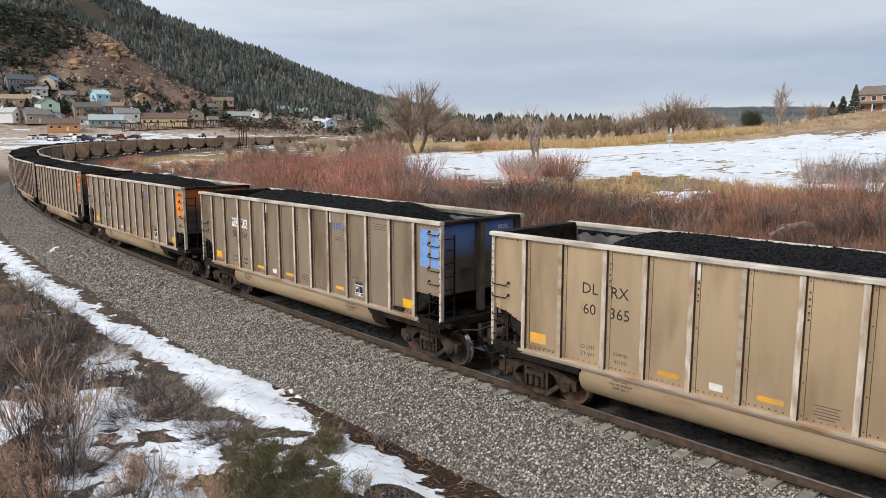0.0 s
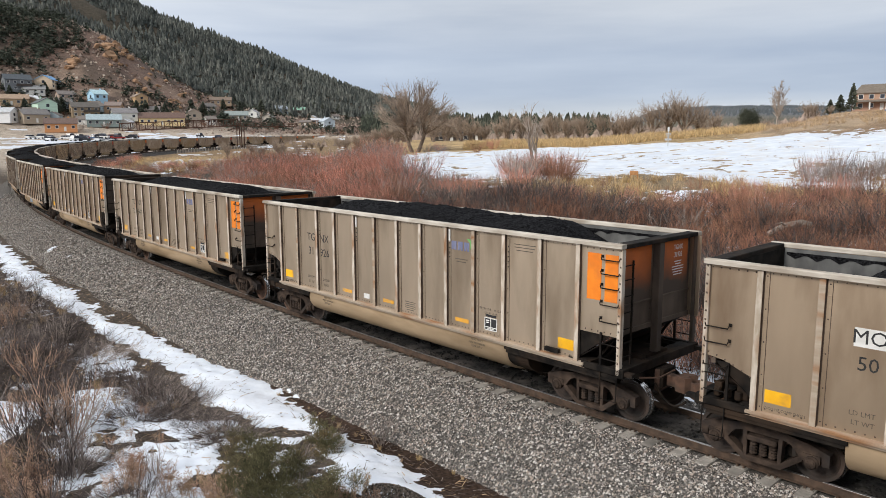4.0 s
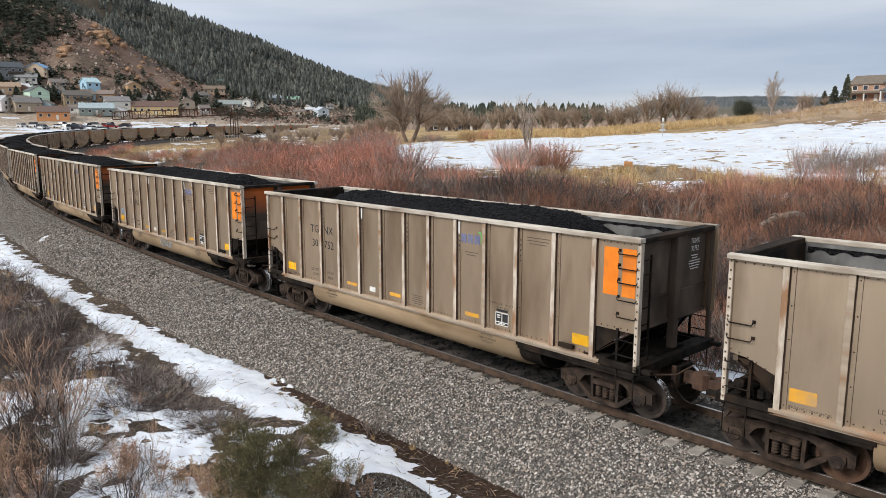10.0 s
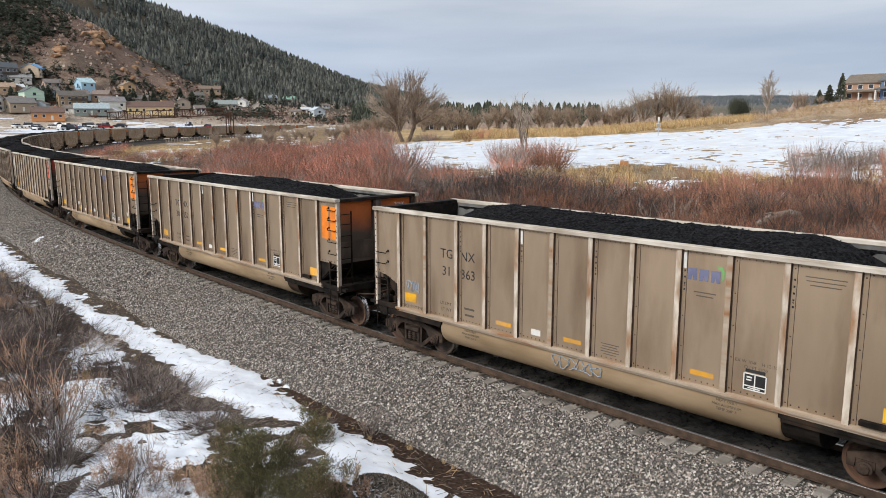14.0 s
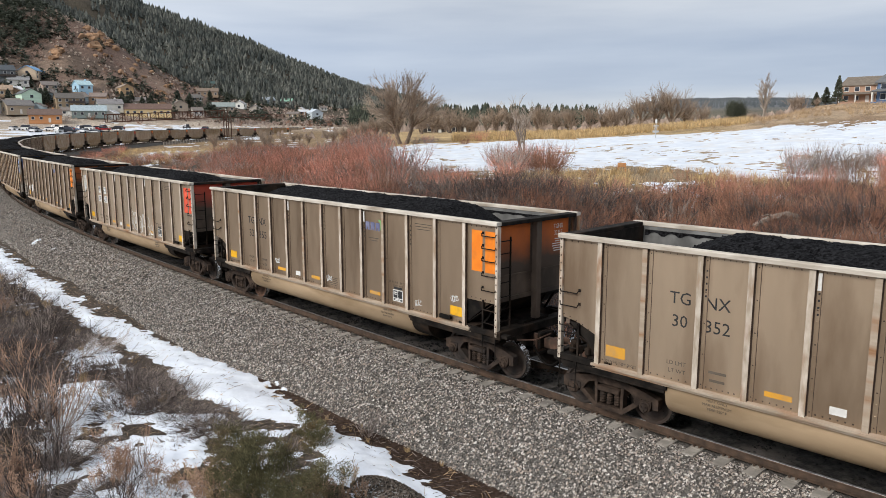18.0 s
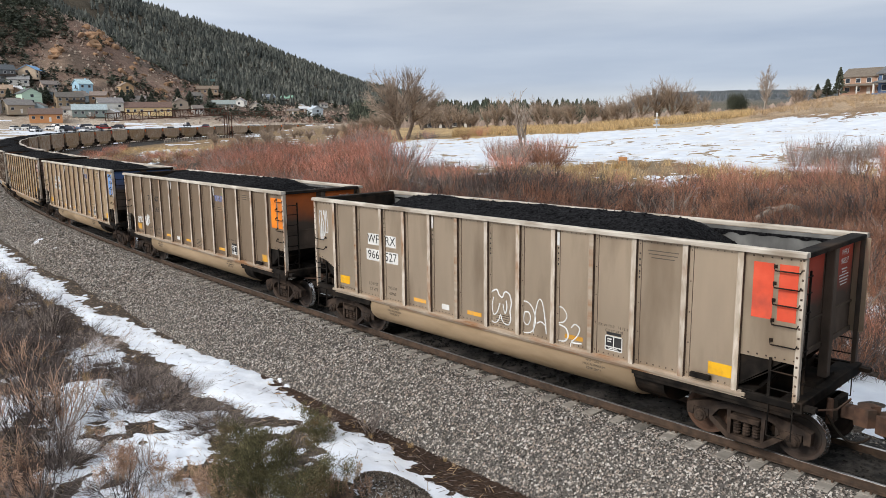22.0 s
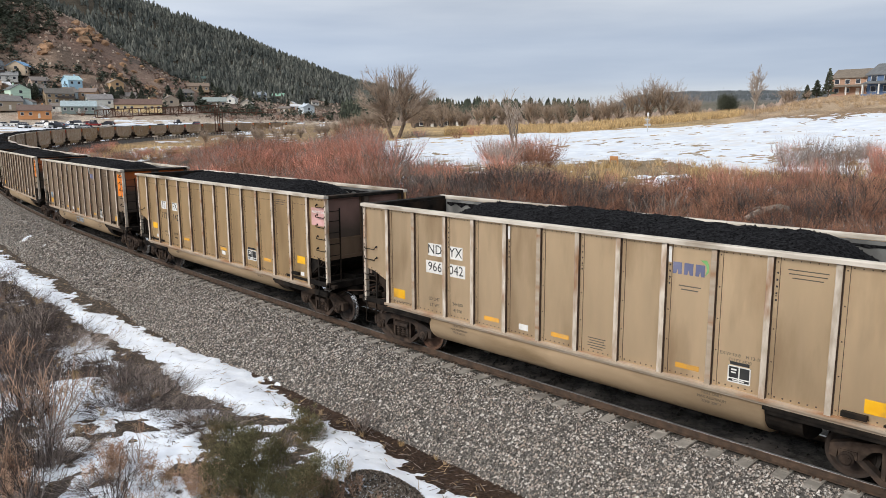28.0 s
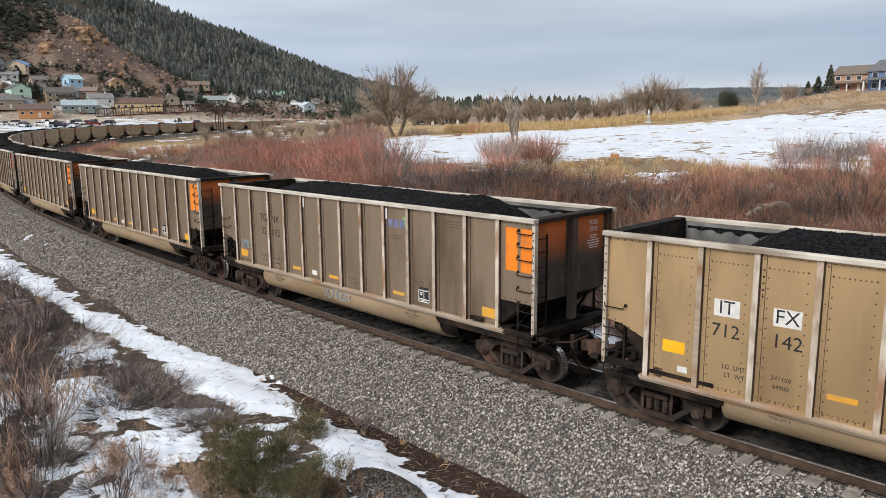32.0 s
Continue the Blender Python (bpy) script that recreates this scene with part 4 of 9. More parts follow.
def end_slope_mesh():
    """The slope sheet under the end wall, with black cheeks added to stand for the recess's shade."""
    m = Mesh().prism([(7.0, 1.995), (7.03, 1.995), (6.1, 1.35), (6.06, 1.35)], -1.44, 1.44, "y")
    for y in (-1.465, 1.435):
        m.prism([(7.0, 2.06), (5.9, 2.06), (5.9, 1.36), (6.08, 1.36)], y, y + 0.03, "y")
    return m


def end_post_mesh():
    return Mesh().box(7.03, 7.20, -0.10, 0.10, 1.42, 3.90, 0.015)


def platform_mesh():
    m = Mesh()
    m.box(6.25, 7.30, -1.56, -1.47, 1.20, 1.34, 0.01).box(6.25, 7.30, 1.47, 1.56, 1.20, 1.34, 0.01)
    m.box(7.16, 7.32, -1.56, 1.56, 1.16, 1.36, 0.01).box(6.3, 7.16, -0.45, 0.45, 1.10, 1.42)
    m.box(6.9, 7.16, -1.47, -0.5, 1.28, 1.32).box(6.9, 7.16, 0.5, 1.47, 1.28, 1.32)
    for y in (-1.2, -0.8, 0.8, 1.2):
        m.tube([(6.4, y, 1.3), (7.0, y * 0.9, 2.1)], 0.035, 5)
    return m


def ladder_mesh(front):
    """Stile and rungs in the open corner below the end bay."""
    m = Mesh()
    x0, x1 = (6.72, 7.16)
    m.box(x0 - 0.025, x0 + 0.025, -1.53, -1.49, 1.22, 2.05)
    for z in (1.5, 1.82):
        m.tube([(x0, -1.53, z), (x1, -1.55, z)], 0.014, 5)
    m.tube([(x0 + 0.02, -1.54, 1.22), (x0 + 0.02, -1.56, 0.62), (x1, -1.56, 0.62), (x1, -1.54, 1.22)], 0.014, 5)
    return m


def end_ladder_mesh():
    m = Mesh()
    for z in (1.55, 1.85, 2.15, 2.5, 2.85, 3.2, 3.5):
        m.tube([(7.08, -1.38, z), (7.14, -1.36, z), (7.14, -0.98, z), (7.08, -0.96, z)], 0.013, 5)
    m.box(7.085, 7.12, -0.985, -0.955, 1.3, 3.58).box(7.085, 7.12, -1.395, -1.365, 1.3, 3.58)
    return m


def grab_mesh(w=0.46):
    m = Mesh()
    m.tube([(-w / 2, -1.50, 0.06), (-w / 2, -1.56, 0.05), (-w / 2 + 0.02, -1.575, 0.0), (w / 2 - 0.02, -1.575, 0.0), (w / 2, -1.56, 0.05), (w / 2, -1.50, 0.06)], 0.014, 5)
    m.box(-w / 2 - 0.03, -w / 2 + 0.03, -1.515, -1.50, 0.035, 0.095).box(w / 2 - 0.03, w / 2 + 0.03, -1.515, -1.50, 0.035, 0.095)
    return m


def center_sill_mesh():
    return Mesh().box(-7.5, 7.5, -0.26, 0.26, 0.72, 1.12, 0.01)


def bolster_mesh():
    m = Mesh().prism([(-1.5, 1.36), (1.5, 1.36), (1.5, 1.16), (0.5, 0.92), (-0.5, 0.92), (-1.5, 1.16)], -0.3, 0.3, "x")
    return m.box(-1.35, 1.35, -1.52, -1.38, 1.22, 1.30).box(-1.35, 1.35, 1.38, 1.52, 1.22, 1.30)


def coupler_mesh():
    m = Mesh()
    m.box(7.4, 7.78, -0.11, 0.11, 0.74, 0.98, 0.015).box(7.30, 7.42, -0.3, 0.3, 0.62, 1.12, 0.02)
    m.prism([(7.74, -0.17), (7.98, -0.2), (8.08, -0.08), (7.96, -0.02), (7.95, 0.06), (8.09, 0.16), (7.96, 0.24), (7.76, 0.17)], 0.69, 1.03, "z")
    m.tube([(7.3, -0.9, 1.05), (7.55, -0.5, 1.02), (7.62, 0.0, 1.1)], 0.02, 5)
    return m


def hose_mesh():
    pts = [(7.35 + 0.70 * t, -0.34 + 0.1 * t, 0.82 - 1.1 * t * (1.25 - t)) for t in [i / 7 for i in range(8)]]
    return Mesh().tube(pts, 0.026, 6)


def brake_mesh():
    m = Mesh()
    m.lathe([(0.15, -0.2), (0.17, -0.18), (0.17, 0.2), (0.15, 0.22)], 12, "x", (-6.8, -0.85, 1.62))
    m.box(-6.6, -6.38, -1.35, -1.0, 1.36, 1.72, 0.02).box(-7.05, -6.9, -1.32, -1.1, 1.36, 1.6, 0.02)
    m.lathe([(0.2, -0.25), (0.22, -0.2), (0.22, 0.2), (0.2, 0.25)], 12, "y", (-6.55, 0.6, 1.62))
    m.tube([(-7.1, -1.2, 1.55), (-6.7, -1.3, 1.75), (-6.3, -1.35, 1.6)], 0.02, 5)
    m.tube([(-7.1, -0.7, 1.5), (-6.7, -0.4, 1.8), (-6.3, -0.3, 1.5)], 0.02, 5)
    for i in range(3):
        m.lathe([(0.05, 0), (0.07, 0.02), (0.07, 0.15), (0.04, 0.17)], 8, "z", (-6.95 + i * 0.2, -1.38, 1.36))
    return m


def coal_mesh(seed):
    nx, ny = 170, 34
    xs, ys = np.linspace(-6.95, 6.95, nx), np.linspace(-1.455, 1.455, ny)
    X, Y = np.meshgrid(xs, ys, indexing="ij")
    ends = ss(6.5, 3.8 + 0.25 * wob(Y, 0 * Y, 0.7, seed), abs(X + 0.15 * wob(X * 0 + seed, Y, 0.5)))
    side = 1 - (abs(Y) / 1.46) ** 2.2
    Z = 2.88 + 0.86 * ends + (0.40 + 0.05 * wob(X, X * 0, 0.35, seed + 3)) * ends * side
    Z += 0.018 * fbm(X, Y, 2.2, 4, seed) + 0.03 * fbm(X, Y, 6.0, 3, seed + 9) * side
    v = np.stack([X, Y, Z], -1).reshape(-1, 3)
    i, j = np.meshgrid(np.arange(nx - 1), np.arange(ny - 1), indexing="ij")
    f = np.stack([i * ny + j, (i + 1) * ny + j, (i + 1) * ny + j + 1, i * ny + j + 1], -1).reshape(-1, 4)
    # loose lumps on the heap
    rs = np.random.RandomState(int(seed * 10) + 1)
    vs, fs, base = [v], [f], len(v)
    n = 1000
    lx, ly = rs.uniform(-6.0, 6.0, n), rs.uniform(-1.2, 1.2, n)
    for a in range(n):
        ia, ja = int((lx[a] + 6.95) / 13.9 * (nx - 1)), int((ly[a] + 1.455) / 2.91 * (ny - 1))
        r = rs.uniform(0.008, 0.02)
        c = np.array([X[ia, ja], Y[ia, ja], Z[ia, ja] + r * 0.4])
        vs.append(c + r * np.array([(-1, -1, -.8), (1, -.8, -.8), (.9, 1, -.8), (-1, .9, -.8), (-.6, -.5, .7), (.5, -.6, .8), (.6, .5, .6), (-.5, .6, .8)]) * rs.uniform(0.7, 1.3, (8, 3)))
        fs.append(np.array([(0, 1, 5, 4), (1, 2, 6, 5), (2, 3, 7, 6), (3, 0, 4, 7), (4, 5, 6, 7)]) + base)
        base += 8
    return array_mesh("coal_load", np.concatenate(vs), np.concatenate(fs), m_coal)


m_coal.node_tree.nodes["Principled BSDF"].inputs["Specular IOR Level"].default_value = 0.05
COAL = [coal_mesh(s) for s in (1.0, 2.3, 3.7, 5.1)]


def liner_mesh():
    """The inner face of a side, from end to end."""
    m = Mesh().box(-6.98, 6.98, -1.47, -1.458, 2.6, 3.88)
    return m


def dust_mesh(seed):
    """Coal dust caught along the inner wall below the rim, hanging in scallops: one long strip."""
    m = Mesh()
    n = 160
    vs = []
    for i in range(n + 1):
        x = -6.9 + 13.8 * i / n
        h = 0.03 + 0.10 * abs(math.sin(i * 0.62 + seed)) ** 3 * (0.6 + 0.4 * math.sin(i * 0.17 + seed))
        vs += [(x, -1.452, 3.80), (x, -1.445, 3.78 - h)]
    return m.add(vs, [(2 * i, 2 * i + 1, 2 * i + 3, 2 * i + 2) for i in range(n)])


# trucks


def side_frame_mesh():
    m = Mesh()
    y0, y1 = -1.10, -0.92
    # top member, bowed up in the middle, with pedestal jaws over the axles
    m.prism([(-1.18, 0.66), (-1.18, 0.44), (-1.06, 0.42), (-1.04, 0.60), (-0.74, 0.60), (-0.72, 0.44), (-0.67, 0.46), (-0.60, 0.58), (-0.52, 0.67), (-0.40, 0.71), (0.40, 0.71), (0.52, 0.67), (0.60, 0.58), (0.67, 0.46), (0.72, 0.44), (0.74, 0.60), (1.04, 0.60), (1.06, 0.42), (1.18, 0.44), (1.18, 0.66), (0.85, 0.77), (0.40, 0.85), (-0.40, 0.85), (-0.85, 0.77)], y0, y1, "y")
    # bottom tension member
    m.prism([(-0.73, 0.43), (-0.64, 0.49), (-0.31, 0.23), (0.31, 0.23), (0.64, 0.49), (0.73, 0.43), (0.35, 0.13), (-0.35, 0.13)], y0, y1, "y")
    for sx in (-1, 1):
        m.prism([(sx * 0.29, 0.72), (sx * 0.365, 0.72), (sx * 0.35, 0.22), (sx * 0.285, 0.22)], y0 + 0.01, y1 - 0.01, "y")
        m.box(sx * 0.88 - 0.15, sx * 0.88 + 0.15, y0 - 0.02, y1, 0.46, 0.60)
    return m


def spring_mesh():
    m = Mesh()
    for x in (-0.18, 0.0, 0.18):
        prof = [(0.05, 0.27)]
        for i in range(5):
            z = 0.28 + i * 0.055
            prof += [(0.052, z), (0.075, z + 0.014), (0.075, z + 0.03), (0.052, z + 0.044)]
        m.lathe(prof, 8, "z", (x, -1.03, 0))
    m.box(-0.28, 0.28, -1.16, -0.86, 0.555, 0.66, 0.015)
    return m


def bearing_mesh():
    m = Mesh().lathe([(0.12, -1.02), (0.13, -1.10), (0.13, -1.14), (0.10, -1.16), (0.09, -1.19), (0.03, -1.195)], 12, "y")
    for i in range(3):
        a = i * 2.094 + 0.5
        m.lathe([(0.02, -1.19), (0.02, -1.21)], 6, "y", (0.055 * math.cos(a), 0, 0.055 * math.sin(a)))
    return m


def wheelset_mesh():
    m = Mesh()
    for s in (-1, 1):
        prof = [(0.09, 0.80), (0.10, 0.74), (0.17, 0.74), (0.19, 0.745), (0.36, 0.755), (0.39, 0.80), (0.455, 0.80)]
        m.lathe([(r, s * h) for r, h in prof] + [(0.457, s * 0.70), (0.482, s * 0.685), (0.482, s * 0.66), (0.40, s * 0.665), (0.36, s * 0.70), (0.12, s * 0.68)], 28, "y", cap=False)
        for i in range(4):   # forging marks and chalk on the plate
            a = i * 1.571 + 0.4
            m.box(0.27 * math.cos(a) - 0.02, 0.27 * math.cos(a) + 0.02, s * 0.752 - 0.006, s * 0.752 + 0.006, 0.27 * math.sin(a) - 0.02, 0.27 * math.sin(a) + 0.02)
    return m.tube([(0, -0.95, 0), (0, 0.95, 0)], 0.085, 10)


def tread_mesh():
    m = Mesh()
    for s in (-1, 1):
        m.lathe([(0.458, s * 0.795), (0.459, s * 0.70), (0.484, s * 0.683), (0.4845, s * 0.662)], 28, "y", cap=False)
    return m


def truck_bolster_mesh():
    return Mesh().prism([(-1.08, 0.66), (-1.08, 0.54), (-0.4, 0.40), (0.4, 0.40), (1.08, 0.54), (1.08, 0.66), (0.4, 0.80), (-0.4, 0.80)], -0.2, 0.2, "x").lathe([(0.2, 0.78), (0.2, 0.94)], 14, "z")


def brake_beam_mesh():
    m = Mesh()
    for sx in (-1, 1):
        m.box(sx * 0.38 - 0.05, sx * 0.38 + 0.05, -0.8, 0.8, 0.40, 0.5)
        for y in (-0.74, 0.74):
            m.box(sx * 0.40 - 0.03, sx * 0.40 + 0.05, y - 0.05, y + 0.05, 0.32, 0.6, 0.01)
    return m.tube([(0.38, 0.1, 0.5), (0.1, 0.2, 0.9)], 0.025, 5)


FONT = {}


def text_mesh(words, size, material, squeeze=1.0):
    """Lettering as flat mesh data in the xz plane, facing -y, centred."""
    key = (words, size, material.name, squeeze)
    if key not in FONT:
        cu = bpy.data.curves.new("lettering", "FONT")
        cu.body, cu.size, cu.align_x, cu.align_y, cu.extrude = words, size, "CENTER", "CENTER", 0.001
        cu.resolution_u = 2
        ob = new("lettering", cu)
        bpy.context.view_layer.update()
        me = bpy.data.meshes.new_from_object(ob.evaluated_get(bpy.context.evaluated_depsgraph_get()))
        bpy.data.objects.remove(ob)
        me.transform(Matrix.Rotation(radians(90), 4, "X") @ Matrix.Diagonal((squeeze, 1, 1, 1)))
        me.materials.clear()
        me.materials.append(material)
        FONT[key] = me
    return FONT[key]


def patch_mesh(w, h, d=0.003):
    return Mesh().box(-w / 2, w / 2, -d, 0, -h / 2, h / 2)


def bars_mesh(widths, h, gap):
    """Lines of small writing as plain bars."""
    m = Mesh()
    for i, w in enumerate(widths):
        m.box(-w / 2, w / 2, -0.002, 0, -i * gap - h / 2, -i * gap + h / 2)
    return m


def plate_mesh():
    """A white frame divided in two over a strip."""
    m = Mesh()
    w, h, t = 0.40, 0.30, 0.022
    for z in (-h / 2, -h / 2 + 0.07, h / 2):
        m.box(-w / 2, w / 2, -0.004, 0, z - t / 2, z + t / 2)
    for x in (-w / 2, 0, w / 2):
        m.box(x - t / 2, x + t / 2, -0.0045, 0, -h / 2, h / 2)
    m.box(-0.15, -0.05, -0.0045, 0, 0.07, 0.10).box(-0.15, -0.06, -0.0045, 0, 0.02, 0.045).box(-0.12, 0.1, -0.0045, 0, -0.125, -0.105)
    return m


def plate_back_mesh():
    return Mesh().box(-0.21, 0.21, -0.002, 0, -0.16, 0.16).box(-0.18, 0.18, -0.002, 0, 0.175, 0.235)


def logo_mesh():
    m = Mesh()
    # three plain leaning blocks side by side
    for x in (-0.22, -0.03, 0.16):
        m.prism([(x - 0.075, -0.09), (x - 0.02, -0.09), (x, -0.01), (x + 0.02, -0.09), (x + 0.075, -0.09), (x + 0.075, 0.09), (x - 0.075, 0.09)], -0.003, 0, "y")
    return m


def swoosh_mesh():
    poly = [(0.16, 0.16), (0.26, 0.17), (0.30, 0.10), (0.30, 0.0), (0.24, -0.08), (0.27, 0.02), (0.25, 0.10)]
    return Mesh().prism(poly, -0.003, 0, "y")


def scrawl_mesh(seed, w, h, strokes, r=0.012):
    """Looping spray-paint strokes on a side."""
    rs = random.Random(seed)
    m = Mesh()
    for i in range(strokes):
        cx = -w / 2 + (i + 0.5) * w / strokes
        a0, turn = rs.uniform(0, 6.28), rs.choice((-1, 1)) * rs.uniform(4.2, 7.0)
        rx, rz = w / strokes * rs.uniform(0.38, 0.62), h * rs.uniform(0.35, 0.5)
        cz = rs.uniform(-0.12, 0.12) * h
        pts = []
        for k in range(15):
            a = a0 + turn * k / 14
            wig = 1 + 0.28 * math.sin(3 * a + i)
            pts.append((cx + rx * math.cos(a) * wig, -0.004, cz + rz * math.sin(a) * wig))
        m.tube(pts, r, 4)
    m.v = [(x, y * 0.9 + (-0.004 if y < -0.004 else 0), z) for x, y, z in m.v]
    return m


def stroke_mesh(pts, r):
    """One spray-paint stroke, rounded through its points."""
    out = []
    n = len(pts)
    for i in range(n - 1):
        p = [pts[max(i - 1, 0)], pts[i], pts[i + 1], pts[min(i + 2, n - 1)]]
        for j in range(5):
            u = j / 5
            out.append(tuple(0.5 * (2 * p[1][c] + (p[2][c] - p[0][c]) * u + (2 * p[0][c] - 5 * p[1][c] + 4 * p[2][c] - p[3][c]) * u * u + (3 * p[1][c] - p[0][c] - 3 * p[2][c] + p[3][c]) * u ** 3) for c in (0, 1)))
    out.append(pts[-1])
    m = Mesh().tube([(x, 0.0, z) for x, z in out], r, 4)
    m.v = [(x, -0.003 + (-0.004 if y < 0 else 0.0), z) for x, y, z in m.v]
    return m


# outlines of the large tag, letter by letter, along the side
TAG = [
    [(0.10, 2.20), (-0.04, 2.0), (-0.06, 1.7), (0.02, 1.5), (0.18, 1.44), (0.30, 1.52), (0.36, 1.66), (0.44, 1.50), (0.60, 1.46), (0.68, 1.6), (0.66, 1.8), (0.70, 2.0), (0.64, 2.2), (0.50, 2.24), (0.42, 2.1), (0.32, 2.14), (0.24, 2.26), (0.10, 2.20)],
    [(0.14, 2.06), (0.10, 1.86), (0.14, 1.64), (0.26, 1.72), (0.34, 1.94)], [(0.44, 1.94), (0.50, 1.72), (0.56, 1.86), (0.54, 2.04)],
    [(0.98, 2.12), (0.92, 1.8), (0.94, 1.5), (1.10, 1.38), (1.32, 1.44), (1.42, 1.66), (1.38, 1.92), (1.22, 2.10), (0.98, 2.12)], [(1.10, 1.86), (1.08, 1.64), (1.20, 1.58), (1.28, 1.74), (1.22, 1.88), (1.10, 1.86)],
    [(1.36, 1.42), (1.42, 1.9), (1.50, 2.2), (1.60, 2.2), (1.68, 1.9), (1.74, 1.46)], [(1.46, 1.66), (1.58, 1.72), (1.70, 1.66)],
    [(1.98, 2.14), (1.94, 1.7), (1.96, 1.34)], [(1.98, 2.12), (2.16, 2.16), (2.30, 2.0), (2.22, 1.84), (2.04, 1.78), (2.28, 1.70), (2.34, 1.52), (2.22, 1.40), (1.96, 1.40)],
    [(2.42, 1.74), (2.52, 1.84), (2.64, 1.76), (2.58, 1.58), (2.44, 1.42), (2.70, 1.44)], [(2.42, 1.40), (2.40, 1.26)],
]


SPECS = {
    0: dict(mark="DL RX", num="60 365", paint="tan", flag="orange", lim=("LD LMT", "LT WT", "244900", "41100")),
    1: dict(mark="MO RX", num="50 541", paint="grey", flag="blue", back=True, logo=True),
    2: dict(mark="TG NX", num="31 926", paint="pale", flag="orange", logo=True, lim=("LD LMT", "LT WT", "245300", "40700")),
    3: dict(mark="TG NX", num="32 547", paint="pale", flag="orange", logo=True, lim=("LD LMT", "LT WT", "245100", "40900")),
    4: dict(mark="TG NX", num="30 752", paint="grey", flag="orange", logo=True, dark=True, lim=("LD LMT", "LT WT", "245300", "40600")),
    5: dict(mark="TG NX", num="31 363", paint="grey", flag="orange", logo=True, scrawl="blue"),
    6: dict(mark="TG NX", num="30 352", paint="grey", flag="orange", logo=True),
    7: dict(mark="TG NX", num="32 355", paint="dust", flag="orange", logo=True, scrawl="specks", lim=("LD LMT", "LT WT", "244900", "41100")),
    8: dict(mark="WF RX", num="966 527", paint="pale", flag="red", back=True, backnum=True, scrawl="large", lim=("LD LMT", "LT WT", "245100", "40900")),
    9: dict(mark="TG NX", num="31 563", paint="dust", flag="orange", logo=True, scrawl="small", lim=("LD LMT", "LT WT", "245300", "40700")),
    10: dict(mark="ND YX", num="966 042", paint="tan", flag="blue", back=True, backnum=True, logo=True, lim=("LD LMT", "LT WT", "244100", "41900")),
    11: dict(mark="IT FX", num="712 142", paint="ochre", flag="pink", back=True, riveted=True, lim=("LD. LMT.", "LT. WT.", "241100", "44900")),
    12: dict(mark="TG NX", num="32 192", paint="dust", flag="orange", logo=True, scrawl="pale"),
}
FLAG_WORD = {"orange": "orange", "blue": "blue", "red": "red", "pink": "faded pink"}
PAINT_WORD = {"grey": "grey-beige", "pale": "pale grey-beige", "dust": "dusty brown-grey", "tan": "tan", "ochre": "ochre-tan riveted", "brown": "brown-tan"}


